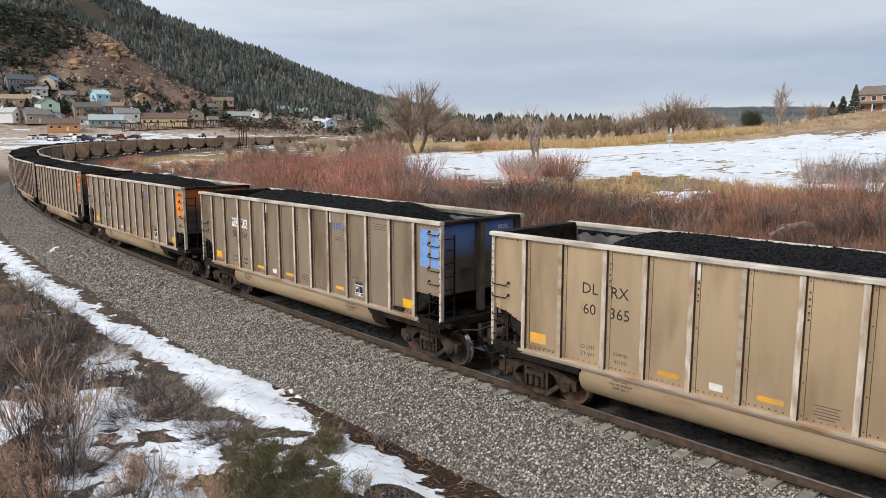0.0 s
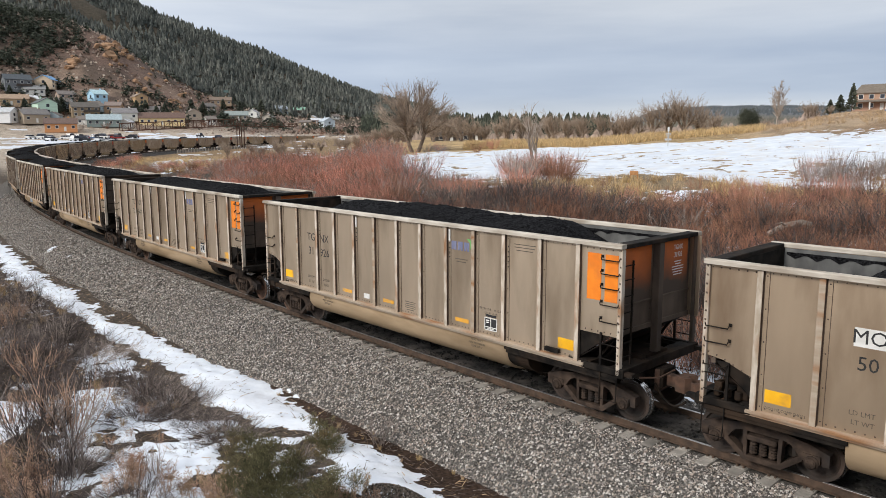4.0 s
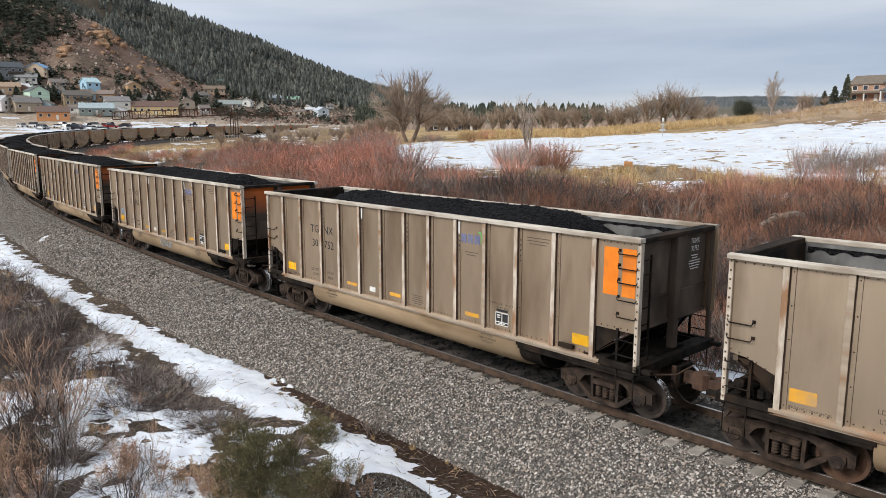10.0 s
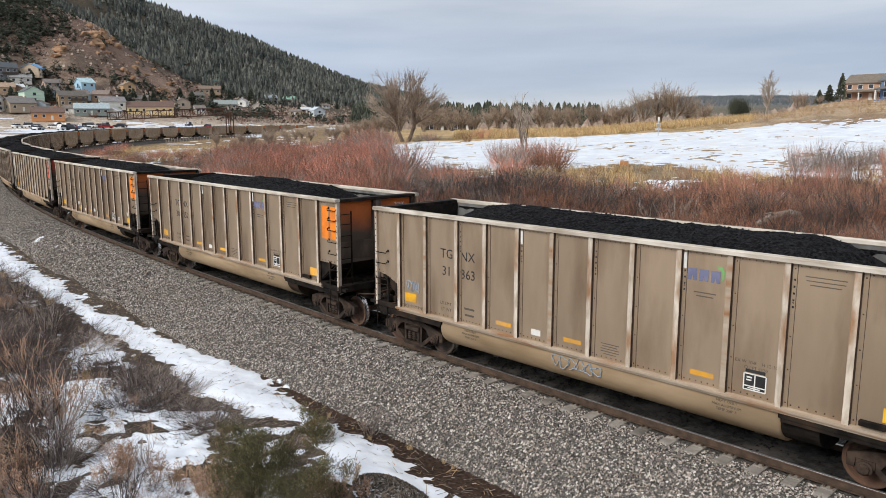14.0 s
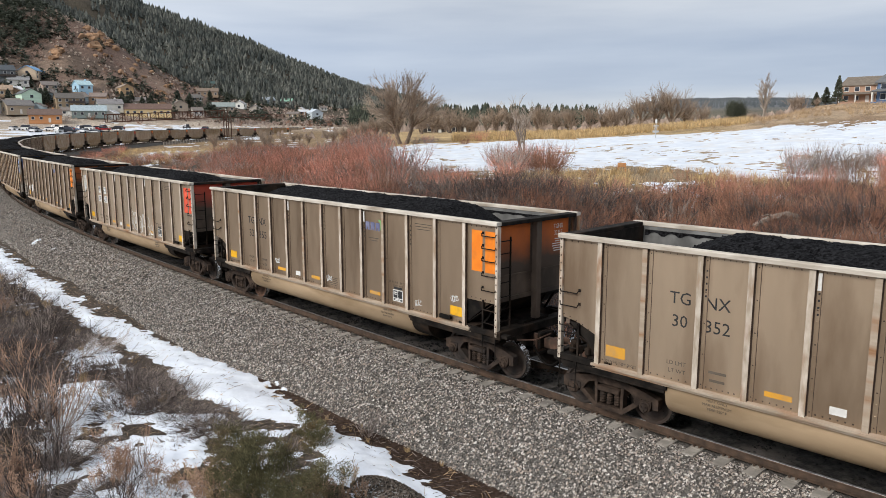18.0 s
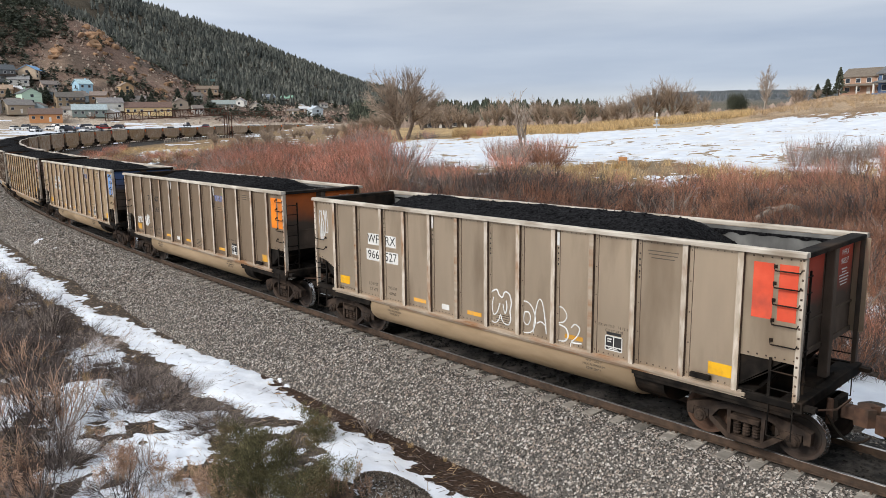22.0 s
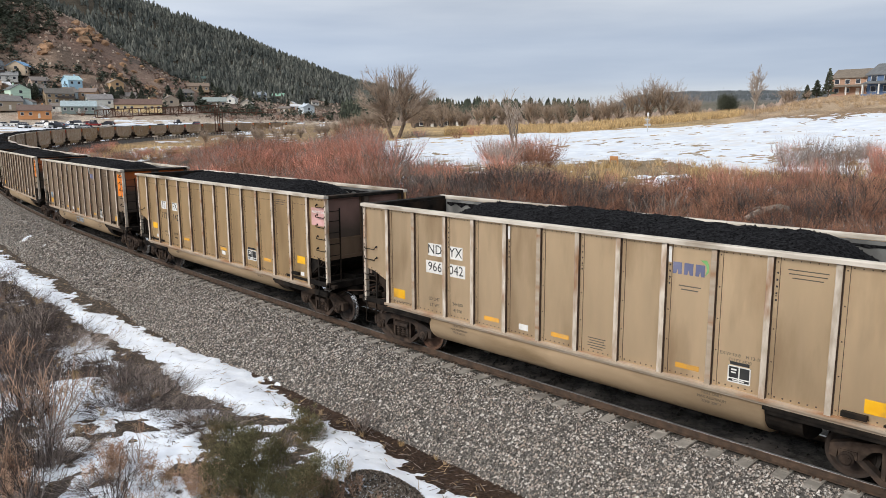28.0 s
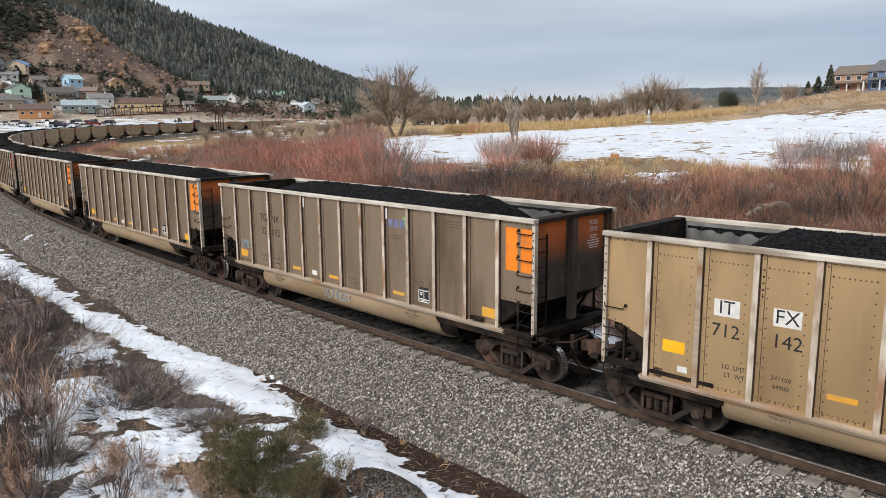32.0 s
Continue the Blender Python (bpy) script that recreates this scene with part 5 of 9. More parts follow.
def wagon(k):
    sp = SPECS.get(k, dict(paint=("dust", "grey", "brown", "dust", "dust", "brown", "dust")[k % 7], flag=("orange", "red", "orange", "orange", "orange", "orange", "orange")[k % 7]))
    full = k <= 15            # the rest never come near
    bays = 12
    riv = bool(sp.get("riveted"))
    ribs = [-6.204 + 1.034 * i for i in range(bays + 1)] if riv else RIBS
    drop = 0.15 if riv else 0.0        # the riveted wagon's sides reach lower
    base = new("coal_wagon")
    paint, flag = PAINT[sp["paint"]], FLAG[sp["flag"]]
    extra = " and sprayed graffiti" if sp.get("scrawl") else ""
    tagged(base, f"{PAINT_WORD[sp['paint']]} gondola, {FLAG_WORD[sp['flag']]} end panel, heaped with coal{extra}", "railway wagon", "wagons of the coal train")
    turn = Matrix.Rotation(math.pi, 4, "Z")

    def put(name, key, make, material, at=None, label="", smooth=False, parent=base):
        ob = part(name, shared(key, make, material, smooth), material, parent, label, at=at)
        return tagged(ob, kind="stuff") if name in ("slot_strip", "fine_print", "inspection_plate") else ob

    for side in (0, 1):
        m0 = turn if side else Matrix.Identity(4)
        away = side == 1 and not full     # the side nobody sees, of wagons that stay far off
        if away:
            put("side_sheet", "side_sheet:away", lambda: Mesh().box(-6.2, 6.2, -1.50, -1.47, SILL_Z + 0.03, 3.89), paint, m0)
            put("side_rib", "side_rib:away", lambda: joined(rib_mesh(), ribs), m_alu, m0)
        for i in range(0 if away else bays):
            w = ribs[i + 1] - ribs[i]
            at = Matrix.Translation((ribs[i] + w / 2, 0, 0)) if side == 0 else turn @ Matrix.Translation((-ribs[i] - w / 2, 0, 0))
            put("side_sheet", "side_sheet:%d:%.3f" % (riv, w), lambda: sheet_mesh(w, SILL_Z + 0.03 - drop, 3.89, True, riv), paint, at)
        put("end_bay_sheet", "end_bay_sheet:%d" % (1 - side), lambda: end_bay_mesh(side == 0), paint, m0 @ Matrix.Translation((6.71, 0, 0)))
        rear = Matrix.Translation((-6.71, 0, 0)) if side == 0 else turn @ Matrix.Translation((-6.71, 0, 0))
        put("end_bay_sheet", "end_bay_sheet:r%d" % side, lambda: end_bay_mesh(side == 1), paint, rear)
        for i, x in enumerate([] if away else ribs):
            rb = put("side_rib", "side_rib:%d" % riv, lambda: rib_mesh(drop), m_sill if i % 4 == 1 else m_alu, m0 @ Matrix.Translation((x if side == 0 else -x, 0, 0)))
            if full and side == 0 and i in (2, 4, 6, 8, 10):
                put("slot_strip", "slot_strip", rib_sleeve_mesh, m_ink, None, "row of dark slots", parent=rb)
        put("top_chord", "top_chord", top_chord_mesh, m_chord, m0, "scuffed bare aluminium top chord")
        put("side_sill", "side_sill:%d" % riv, lambda: sill_mesh(drop), m_sill, m0)
        if not away:
            put("side_beam", "side_beam:a", lambda: side_beam_mesh(3.95, 7.16), m_black, Matrix.Translation((0, 0, -drop)) @ m0, "dark steel beam over the truck")
            put("side_beam", "side_beam:b", lambda: side_beam_mesh(-7.16, -4.62), m_black, Matrix.Translation((0, 0, -drop)) @ m0, "dark steel beam over the truck")
        put("tub", "tub", lambda: tub_mesh(-4.66, 3.95), TUB, m0 if side == 0 else Matrix.Diagonal((1, -1, 1, 1)), "rounded dusty tan belly", True)
        put("tub_end", "tub_end", tub_end_mesh, m_black, m0 if side == 0 else Matrix.Diagonal((1, -1, 1, 1)))
        put("liner", "liner", liner_mesh, m_inner, m0, "grey liner dusted with coal")
        if full:
            put("dust_line", "dust_line:%d" % (k % 3), lambda: dust_mesh(k % 3), m_coal, m0)
        for x in (-7.18, 7.18):
            # posts of the second side take the darker end material
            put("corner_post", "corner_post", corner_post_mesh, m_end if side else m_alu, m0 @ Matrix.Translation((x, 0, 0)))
    for m0 in (Matrix.Identity(4), turn):
        put("end_sheet", "end_sheet", end_sheet_mesh, m_end_brown if sp.get("riveted") else m_end, m0, "coal-stained end wall")
        put("end_slope", "end_slope", end_slope_mesh, m_black, m0, "black slope sheet under the end wall")
        put("end_lining", "end_lining", lambda: Mesh().box(6.945, 6.972, -1.455, 1.455, 2.3, 3.885), m_black, m0, "coal-blackened inner end wall")
        put("end_chord", "end_chord", lambda: Mesh().box(6.96, 7.24, -1.45, 1.45, 3.88, 3.975, 0.012), m_black, m0)
        for y in (0.0,):
            put("end_post", "end_post", end_post_mesh, m_end, m0 @ Matrix.Translation((0, y, 0)))
        put("end_platform", "end_platform", platform_mesh, m_black, m0)
        put("coupler", "coupler", coupler_mesh, m_couple, m0, "rusty knuckle coupler")
        put("bolster", "bolster", bolster_mesh, m_black, m0 @ Matrix.Translation((6.17, 0, 0)))
        if full:
            put("air_hose", "air_hose", hose_mesh, m_black, m0)
            put("end_ladder", "end_ladder", end_ladder_mesh, m_black, m0)
            for f in (1, -1):
                fl = Matrix.Diagonal((1, f, 1, 1))
                put("ladder", "ladder", lambda: ladder_mesh(True), m_black, m0 @ fl)
    put("center_sill", "center_sill", center_sill_mesh, m_black)
    part("coal_load", COAL[k % 4], m_coal, base, "heap of black coal", at=turn if k % 3 else Matrix.Identity(4))
    # the coloured panel of the rotary end
    for x, w in (((6.77, 0.78),) if sp.get("riveted") else ((6.50, 0.36), (6.93, 0.32))):
        z = 3.23 if not riv else 3.32
        put("colour_panel", "colour_panel:%.2f" % w, lambda: patch_mesh(w, 1.0 if not riv else 0.54), flag, Matrix.Translation((x, -1.5005, z)), f"{FLAG_WORD[sp['flag']]} painted panel")
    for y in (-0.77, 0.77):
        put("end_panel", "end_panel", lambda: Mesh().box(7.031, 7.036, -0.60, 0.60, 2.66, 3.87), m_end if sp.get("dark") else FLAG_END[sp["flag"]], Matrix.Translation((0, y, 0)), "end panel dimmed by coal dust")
    # running gear
    sets = []
    for tx in (-6.17, 6.17):
        truck = put("truck", "truck", truck_bolster_mesh, m_truck, Matrix.Translation((tx, 0, 0)), "rusty cast-steel truck")
        for f in (1, -1):
            fl = Matrix.Diagonal((1, f, 1, 1))
            put("side_frame", "side_frame", side_frame_mesh, m_truck, fl, parent=truck)
            put("spring_nest", "spring_nest", spring_mesh, m_truck, fl, parent=truck)
            if full:
                for ax in (-0.889, 0.889):
                    put("bearing_cap", "bearing_cap", bearing_mesh, m_truck, Matrix.Translation((ax, 0, 0.457)) @ fl, parent=truck)
        if full:
            put("brake_beam", "brake_beam", brake_beam_mesh, m_black, parent=truck)
        for ax in (-0.889, 0.889):
            wm = m_rustwheel if (k * 4 + (tx > 0) * 2 + (ax > 0)) % 7 in (1, 6) else m_wheel
            ws = put("wheelset", "wheelset", wheelset_mesh, wm, Matrix.Translation((ax, 0, 0.457)), smooth=False, parent=truck)
            if full:
                sets.append((ws, ax))
                put("wheel_tread", "wheel_tread", tread_mesh, m_bright, Matrix.Translation((ax, 0, 0.457)), "bright worn tread", True, truck)
    if full:
        put("brake_gear", "brake_gear", brake_mesh, m_black, None, "sooty brake cylinder and valves")
        for x0, zs in ((6.93, (3.62, 3.32, 3.02, 2.66, 2.30)), (-6.95, (2.42, 1.98) if riv else (2.72, 2.42, 1.98))):
            for z in zs:
                put("grab_iron", "grab_iron", grab_mesh, m_black, Matrix.Translation((x0, 0, z)))
        dress(base, k, sp, put)
    return base, sets


def dress(base, k, sp, put):
    """Stencils, stripes and plates on the side that faces the camera."""
    Y = -1.5005

    def stick(name, key, make, material, x, z, label="", y=Y):
        return put(name, key, make, material, Matrix.Translation((x, y, z)), label)

    def word(s, size, x, z, material=m_ink, squeeze=1.0, y=Y - 0.0015, name="stencil"):
        return part(name, text_mesh(s, size, material, squeeze), material, base, at=Matrix.Translation((x, y, z)))

    (a, b), (c, d) = sp.get("mark", "  ").split(" ")[:2] or ("", ""), sp.get("num", " ").split(" ")[:2]
    if sp.get("mark"):
        big = 0.36 if sp.get("riveted") else 0.34
        wide = sp.get("riveted")
        xl, xr = (-4.65, -3.58) if wide else (-4.42, -3.69)
        up, low = (2.79, 2.35) if wide else (2.98, 2.53)
        word(a, big, xl, up)
        word(b, big, xr, up)
        word(c, big, xl, low)
        word(d, big, xr + 0.02, low)
        if sp.get("back"):
            stick("white_patch", "white_patch", lambda: patch_mesh(0.48, 0.32, 0.001), m_white, xl, up)
            stick("white_patch", "white_patch", lambda: patch_mesh(0.48, 0.32, 0.001), m_white, xr, up)
        if sp.get("backnum"):
            stick("white_patch", "white_patch:n", lambda: patch_mesh(0.60, 0.32, 0.001), m_white, xl - 0.02, low)
            stick("white_patch", "white_patch:n", lambda: patch_mesh(0.60, 0.32, 0.001), m_white, xr + 0.03, low)
        lim = sp.get("lim", ("LD LMT", "LT WT", "", ""))
        word(lim[0], 0.12, -4.45, 1.69, m_spec if not wide else m_ink)
        word(lim[1], 0.12, -4.43, 1.53, m_spec if not wide else m_ink)
        for s, z in ((lim[2], 1.68), (lim[3], 1.52)):
            if s:
                word(s, 0.12, -3.62, z, m_spec if not wide else m_ink)
        if not lim[2]:
            stick("fine_print", "fine_print:l", lambda: bars_mesh((0.34, 0.3), 0.05, 0.16), m_spec, -3.62, 1.68)
        if not wide:
            for x in (-1.96, 2.05):
                stick("tag", "tag", lambda: patch_mesh(0.06, 0.30, 0.012), m_white, x, 3.68, "narrow white identity tag", Y - 0.012)
        for i, s in enumerate(("RADIANT THAW", "HEAT ONLY", "MAX ALUMINUM", "TEMP 250° F")):
            for x in (-3.6, 3.0):
                word(s, 0.075, x, 1.19 - i * 0.085, m_spec, y=-1.477)
    if sp.get("mark") and sp["flag"] != "pink":
        t = Matrix.Translation((7.0375, 0.95, 3.66)) @ Matrix.Rotation(math.pi / 2, 4, "Z")
        part("stencil", text_mesh(sp["mark"].replace(" ", ""), 0.17, m_white, 0.8), m_white, base, at=t)
        part("stencil", text_mesh(sp["num"].replace(" ", ""), 0.17, m_white, 0.8), m_white, base, at=Matrix.Translation((0, 0, -0.17)) @ t)
        put("fine_print", "fine_print:e", lambda: bars_mesh((0.3, 0.24, 0.5, 0.5, 0.42, 0.36), 0.022, 0.06), m_white, Matrix.Translation((0, 0, -0.32)) @ t)
    riv = sp.get("riveted")
    for x, z in ((-5.65, 1.85), (5.71, 1.86)) if riv else ((-5.80, 1.62), (5.80, 1.60)):
        stick("marker_patch", "marker_patch:a", lambda: patch_mesh(0.46, 0.24), m_yellow if k % 3 else m_orangey, x, z, "yellow patch")
    if riv:
        word("ROTARY END", 0.11, 6.77, 3.46, m_white, y=Y - 0.005)
    for x in ((-2.62, 0.47, 3.61) if riv else (-2.50, -0.50, 2.49)):
        stick("marker_stripe", "marker_stripe", lambda: patch_mesh(0.48, 0.10), m_orangey, x, 1.58 if riv else 1.53, "orange-yellow reflective stripe")
    stick("placard", "placard", lambda: patch_mesh(0.27, 0.14), m_white, 0.47 if riv else -1.52, 1.43 if riv else 1.52, "white placard")
    if riv:
        stick("placard", "placard:b", lambda: patch_mesh(0.2, 0.12), m_white, 5.76, 1.42, "white placard")
        stick("placard", "placard:b", lambda: patch_mesh(0.2, 0.12), m_white, -5.45, 1.43, "white placard")
    px, big = (2.58, Matrix.Diagonal((1.45, 1, 1.1, 1))) if riv else (3.5, Matrix.Identity(4))
    put("inspection_plate", "inspection_plate:b", plate_back_mesh, m_ink, Matrix.Translation((px, Y, 1.61)) @ big, "black inspection plate")
    put("inspection_plate", "inspection_plate", plate_mesh, m_white, Matrix.Translation((px, Y - 0.0022, 1.61)) @ big, "white-framed inspection plate")
    stick("fine_print", "fine_print:a", lambda: bars_mesh((0.44, 0.36, 0.44, 0.44, 0.3), 0.018, 0.055), m_spec, 0.45, 1.66)
    stick("fine_print", "fine_print:b", lambda: bars_mesh((0.66, 0.62, 0.5), 0.018, 0.07), m_spec, 4.55, 3.68)
    word("3 INCH HF COMP SHOES", 0.07, -5.7, 1.40 if not riv else 1.22, m_spec)
    if not riv:
        word("EX W 10-8    H 12-10", 0.085, 3.5, 1.97, m_spec)
        word("CU FT 4520", 0.085, 3.5, 1.87, m_spec)
    put("bracket", "bracket", lambda: Mesh().box(-0.2, 0.2, -0.10, -0.02, -0.05, 0.05, 0.01), m_black, Matrix.Translation((5.45, Y, 1.41)))
    if sp.get("logo"):
        big = Matrix.Translation((2.46, Y, 3.43)) @ Matrix.Diagonal((1.2, 1, 1.25, 1))
        put("painted_mark", "painted_mark", logo_mesh, m_logo, big, "blue lettered mark")
        put("painted_mark", "painted_mark:g", swoosh_mesh, m_leaf_logo, big, "green swoosh")
        stick("fine_print", "fine_print:c", lambda: bars_mesh((0.44, 0.34), 0.022, 0.07), m_spec, 2.46, 3.10)
    sc = sp.get("scrawl")
    if sc == "large":
        for i, pts in enumerate(TAG):
            stick("graffiti", "graffiti:l%d" % i, lambda: stroke_mesh(pts, 0.017), m_chalk, 0, 0, "white outlined bubble-letter graffiti")
        stick("graffiti", "graffiti:loop", lambda: scrawl_mesh(5, 0.4, 0.9, 4, 0.014), m_chalk, -6.8, 3.15, "white looping graffiti")
    elif sc == "specks":
        for i, (x, z) in enumerate(((-2.75, 1.78), (0.25, 1.62), (4.35, 1.55), (5.72, 1.92))):
            stick("graffiti", "graffiti:k%d" % i, lambda: scrawl_mesh(61 + i, 0.26, 0.16, 4, 0.008), m_chalk, x, z, "small white chalk scribble")
    elif sc == "small":
        stick("graffiti", "graffiti:s", lambda: scrawl_mesh(21, 0.55, 0.3, 5, 0.016), m_chalk, -5.7, 1.92, "white scribbled graffiti")
        stick("graffiti", "graffiti:t", lambda: scrawl_mesh(22, 0.45, 0.45, 4, 0.02), m_chalk, -4.8, 1.95, "white scribbled graffiti")
    elif sc:
        stick("graffiti", "graffiti:p", lambda: scrawl_mesh(31, 0.5, 0.3, 5, 0.012), m_bluegraf, -5.7, 1.95, "pale blue scribbled graffiti")
        put("graffiti", "graffiti:q", lambda: scrawl_mesh(33, 1.3, 0.25, 6, 0.01), m_bluegraf, Matrix.Translation((-0.4, -1.482, 1.0)), "pale blue scribbled graffiti")


def ride(sc):
    """The pose of a wagon whose middle is at sc along the line: it rides on the chord between its trucks."""
    ax, ay, _, _ = line(sc + 6.17)
    bx, by, _, _ = line(sc - 6.17)
    th = math.atan2(ay - by, ax - bx)
    return Matrix.Translation(((ax + bx) / 2, (ay + by) / 2, GRADE * sc)) @ Matrix.Rotation(th, 4, "Z") @ Matrix.Rotation(-0.0027, 4, "X")


train = [(k, *wagon(k)) for k in range(-1, 38)]

# ---- plants ----


def tubes(P, R, sides=3):
    """Many thin tapered stems at once: P is (stems, points, 3), R the radii."""
    P, R = np.asarray(P, float), np.asarray(R, float)
    n, k = P.shape[:2]
    d = np.gradient(P, axis=1)
    d /= np.linalg.norm(d, axis=2, keepdims=True) + 1e-9
    ref = np.where(abs(d[:, :1, 2:3]) > 0.8, np.array([[[1.0, 0.2, 0]]]), np.array([[[0, 0.1, 1.0]]]))
    a = np.cross(d, np.broadcast_to(ref, d.shape))
    a /= np.linalg.norm(a, axis=2, keepdims=True) + 1e-9
    b = np.cross(d, a)
    ang = 2 * np.pi * np.arange(sides) / sides
    v = P[:, :, None] + R[:, :, None, None] * (a[:, :, None] * np.cos(ang)[None, None, :, None] + b[:, :, None] * np.sin(ang)[None, None, :, None])
    i, j, s = np.meshgrid(np.arange(n), np.arange(k - 1), np.arange(sides), indexing="ij")
    o = (i * k + j) * sides
    f = np.stack([o + s, o + (s + 1) % sides, o + sides + (s + 1) % sides, o + sides + s], -1).reshape(-1, 4)
    return v.reshape(-1, 3), f


def join_sets(sets):
    k, vs, fs = 0, [], []
    for v, f in sets:
        vs.append(v)
        fs.append(f + k)
        k += len(v)
    return np.concatenate(vs), np.concatenate(fs)


def shrub_data(name, seed, material, stems=60, h=2.0, spread=0.9, foot=0.35, twigs=160, r=0.010, curl=0.25, upright=0.6):
    """A leafless shrub: stems fanning from the ground, each with fine side twigs."""
    rs = np.random.RandomState(seed)
    a, q = rs.uniform(0, 6.283, stems), np.sqrt(rs.rand(stems))
    base = np.stack([foot * q * np.cos(a), foot * q * np.sin(a), np.full(stems, -0.05)], -1)
    a2 = a + rs.normal(0, 0.6, stems)
    hh = h * rs.uniform(0.5, 1.0, stems)
    tip = base + np.stack([spread * q * np.cos(a2), spread * q * np.sin(a2), hh * (1 - 0.25 * q * (1 - upright))], -1)
    t = np.linspace(0, 1, 5)[None, :, None]
    bow = np.stack([np.cos(a2), np.sin(a2), -0.3 * np.ones(stems)], -1)[:, None] * (np.sin(np.pi * t) * curl * h * 0.3)
    P = base[:, None] + (tip - base)[:, None] * t + bow * rs.uniform(-0.4, 1, (stems, 1, 1)) + rs.normal(0, 0.018 * h, (stems, 5, 3)) * t
    R = r * np.linspace(1, 0.35, 5)[None] * rs.uniform(0.7, 1.3, (stems, 1))
    sets = [tubes(P, R)]
    if twigs:
        i, u = rs.randint(0, stems, twigs), rs.uniform(0.25, 0.98, twigs)
        k = np.minimum((u * 4).astype(int), 3)
        w = (u * 4 - k)[:, None]
        p0 = P[i, k] * (1 - w) + P[i, k + 1] * w
        dr = P[i, k + 1] - P[i, k]
        dr /= np.linalg.norm(dr, axis=1, keepdims=True) + 1e-9
        dr = dr + rs.normal(0, 0.45, (twigs, 3)) + np.array([0, 0, 0.35 * upright])
        dr /= np.linalg.norm(dr, axis=1, keepdims=True)
        L = h * rs.uniform(0.12, 0.36, twigs)[:, None]
        Q = np.stack([p0, p0 + dr * L + rs.normal(0, 0.03 * h, (twigs, 3)) + np.array([0, 0, 0.05 * h * upright])], 1)
        sets.append(tubes(Q, r * 0.5 * np.array([[1, 0.4]]) * rs.uniform(0.7, 1.2, (twigs, 1))))
    v, f = join_sets(sets)
    return array_mesh(name, v, f, material)


def tuft_data(name, seed, material, blades=60, h=0.6, foot=0.12, spread=0.25, r=0.005):
    rs = np.random.RandomState(seed)
    a, q = rs.uniform(0, 6.283, blades), np.sqrt(rs.rand(blades))
    base = np.stack([foot * q * np.cos(a), foot * q * np.sin(a), np.full(blades, -0.03)], -1)
    out = np.stack([np.cos(a), np.sin(a), np.zeros(blades)], -1) * (spread * rs.uniform(0.1, 1, blades))[:, None]
    hh = (h * rs.uniform(0.5, 1, blades))[:, None] * np.array([[0, 0, 1.0]])
    P = np.stack([base, base + out * 0.3 + hh * 0.6, base + out + hh * rs.uniform(0.8, 1, (blades, 1))], 1)
    v, f = tubes(P, r * np.array([[1, 0.8, 0.2]]) * np.ones((blades, 1)))
    return array_mesh(name, v, f, material)


def weed_data(name, seed, material, stalks=14, h=0.9):
    """Dead stalks with ragged seed heads."""
    rs = np.random.RandomState(seed)
    a = rs.uniform(0, 6.283, stalks)
    base = np.stack([0.12 * np.cos(a), 0.12 * np.sin(a), np.full(stalks, -0.03)], -1) * rs.rand(stalks, 1)
    hh = h * rs.uniform(0.55, 1, stalks)
    tip = base + np.stack([0.22 * np.cos(a), 0.22 * np.sin(a), hh], -1) * np.array([rs.uniform(0.3, 1.2), 1, 1])
    t = np.linspace(0, 1, 4)[None, :, None]
    P = base[:, None] + (tip - base)[:, None] * t + rs.normal(0, 0.02, (stalks, 4, 3)) * t
    sets = [tubes(P, 0.006 * np.linspace(1, 0.5, 4)[None] * np.ones((stalks, 1)))]
    n = stalks * 14
    i, u = rs.randint(0, stalks, n), rs.uniform(0.45, 1, n)
    p0 = base[i] + (tip - base)[i] * u[:, None]
    dr = rs.normal(0, 1, (n, 3)) * np.array([1, 1, 0.5]) + np.array([0, 0, 0.8])
    dr /= np.linalg.norm(dr, axis=1, keepdims=True)
    Q = np.stack([p0, p0 + dr * 0.05, p0 + dr * rs.uniform(0.06, 0.13, (n, 1))], 1)
    sets.append(tubes(Q, np.array([[0.003, 0.007, 0.003]]) * np.ones((n, 1))))
    v, f = join_sets(sets)
    return array_mesh(name, v, f, material)


def spray_data(name, seed, material, n=1500, rx=1.0, h=0.9, fine=False):
    """Evergreen foliage: feathery sprigs over an uneven mound, with gaps."""
    rs = np.random.RandomState(seed)
    lumps = rs.normal(0, 1, (16, 3)) * np.array([rx * 0.42, rx * 0.42, h * 0.22]) + np.array([0, 0, h * 0.5])
    i = rs.randint(0, 16, n)
    p = lumps[i] + rs.normal(0, 1, (n, 3)) * np.array([rx * 0.20, rx * 0.20, h * 0.17])
    if fine:   # many small drooping clumps
        c = lumps[rs.randint(0, 16, 110)] + rs.normal(0, 1, (110, 3)) * np.array([rx * 0.22, rx * 0.22, h * 0.19])
        p = c[rs.randint(0, 110, n)] + rs.normal(0, 1, (n, 3)) * np.array([rx * 0.078, rx * 0.078, h * 0.07])
    p[:, 2] = np.maximum(p[:, 2], 0.03)
    out = p - np.array([0, 0, h * 0.2])
    out /= np.linalg.norm(out, axis=1, keepdims=True)
    dr = out * 0.6 + rs.normal(0, 0.5, (n, 3)) + np.array([0, 0, 0.5])
    dr /= np.linalg.norm(dr, axis=1, keepdims=True)
    L = rs.uniform(0.04, 0.10, (n, 1)) * (0.6 if fine else 1)
    P = np.stack([p, p + dr * L * 0.5, p + dr * L], 1)
    v, f = tubes(P, np.array([[0.004, 0.009, 0.002]]) * (0.7 if fine else 1) * np.ones((n, 1)))
    return array_mesh(name, v, f, material)


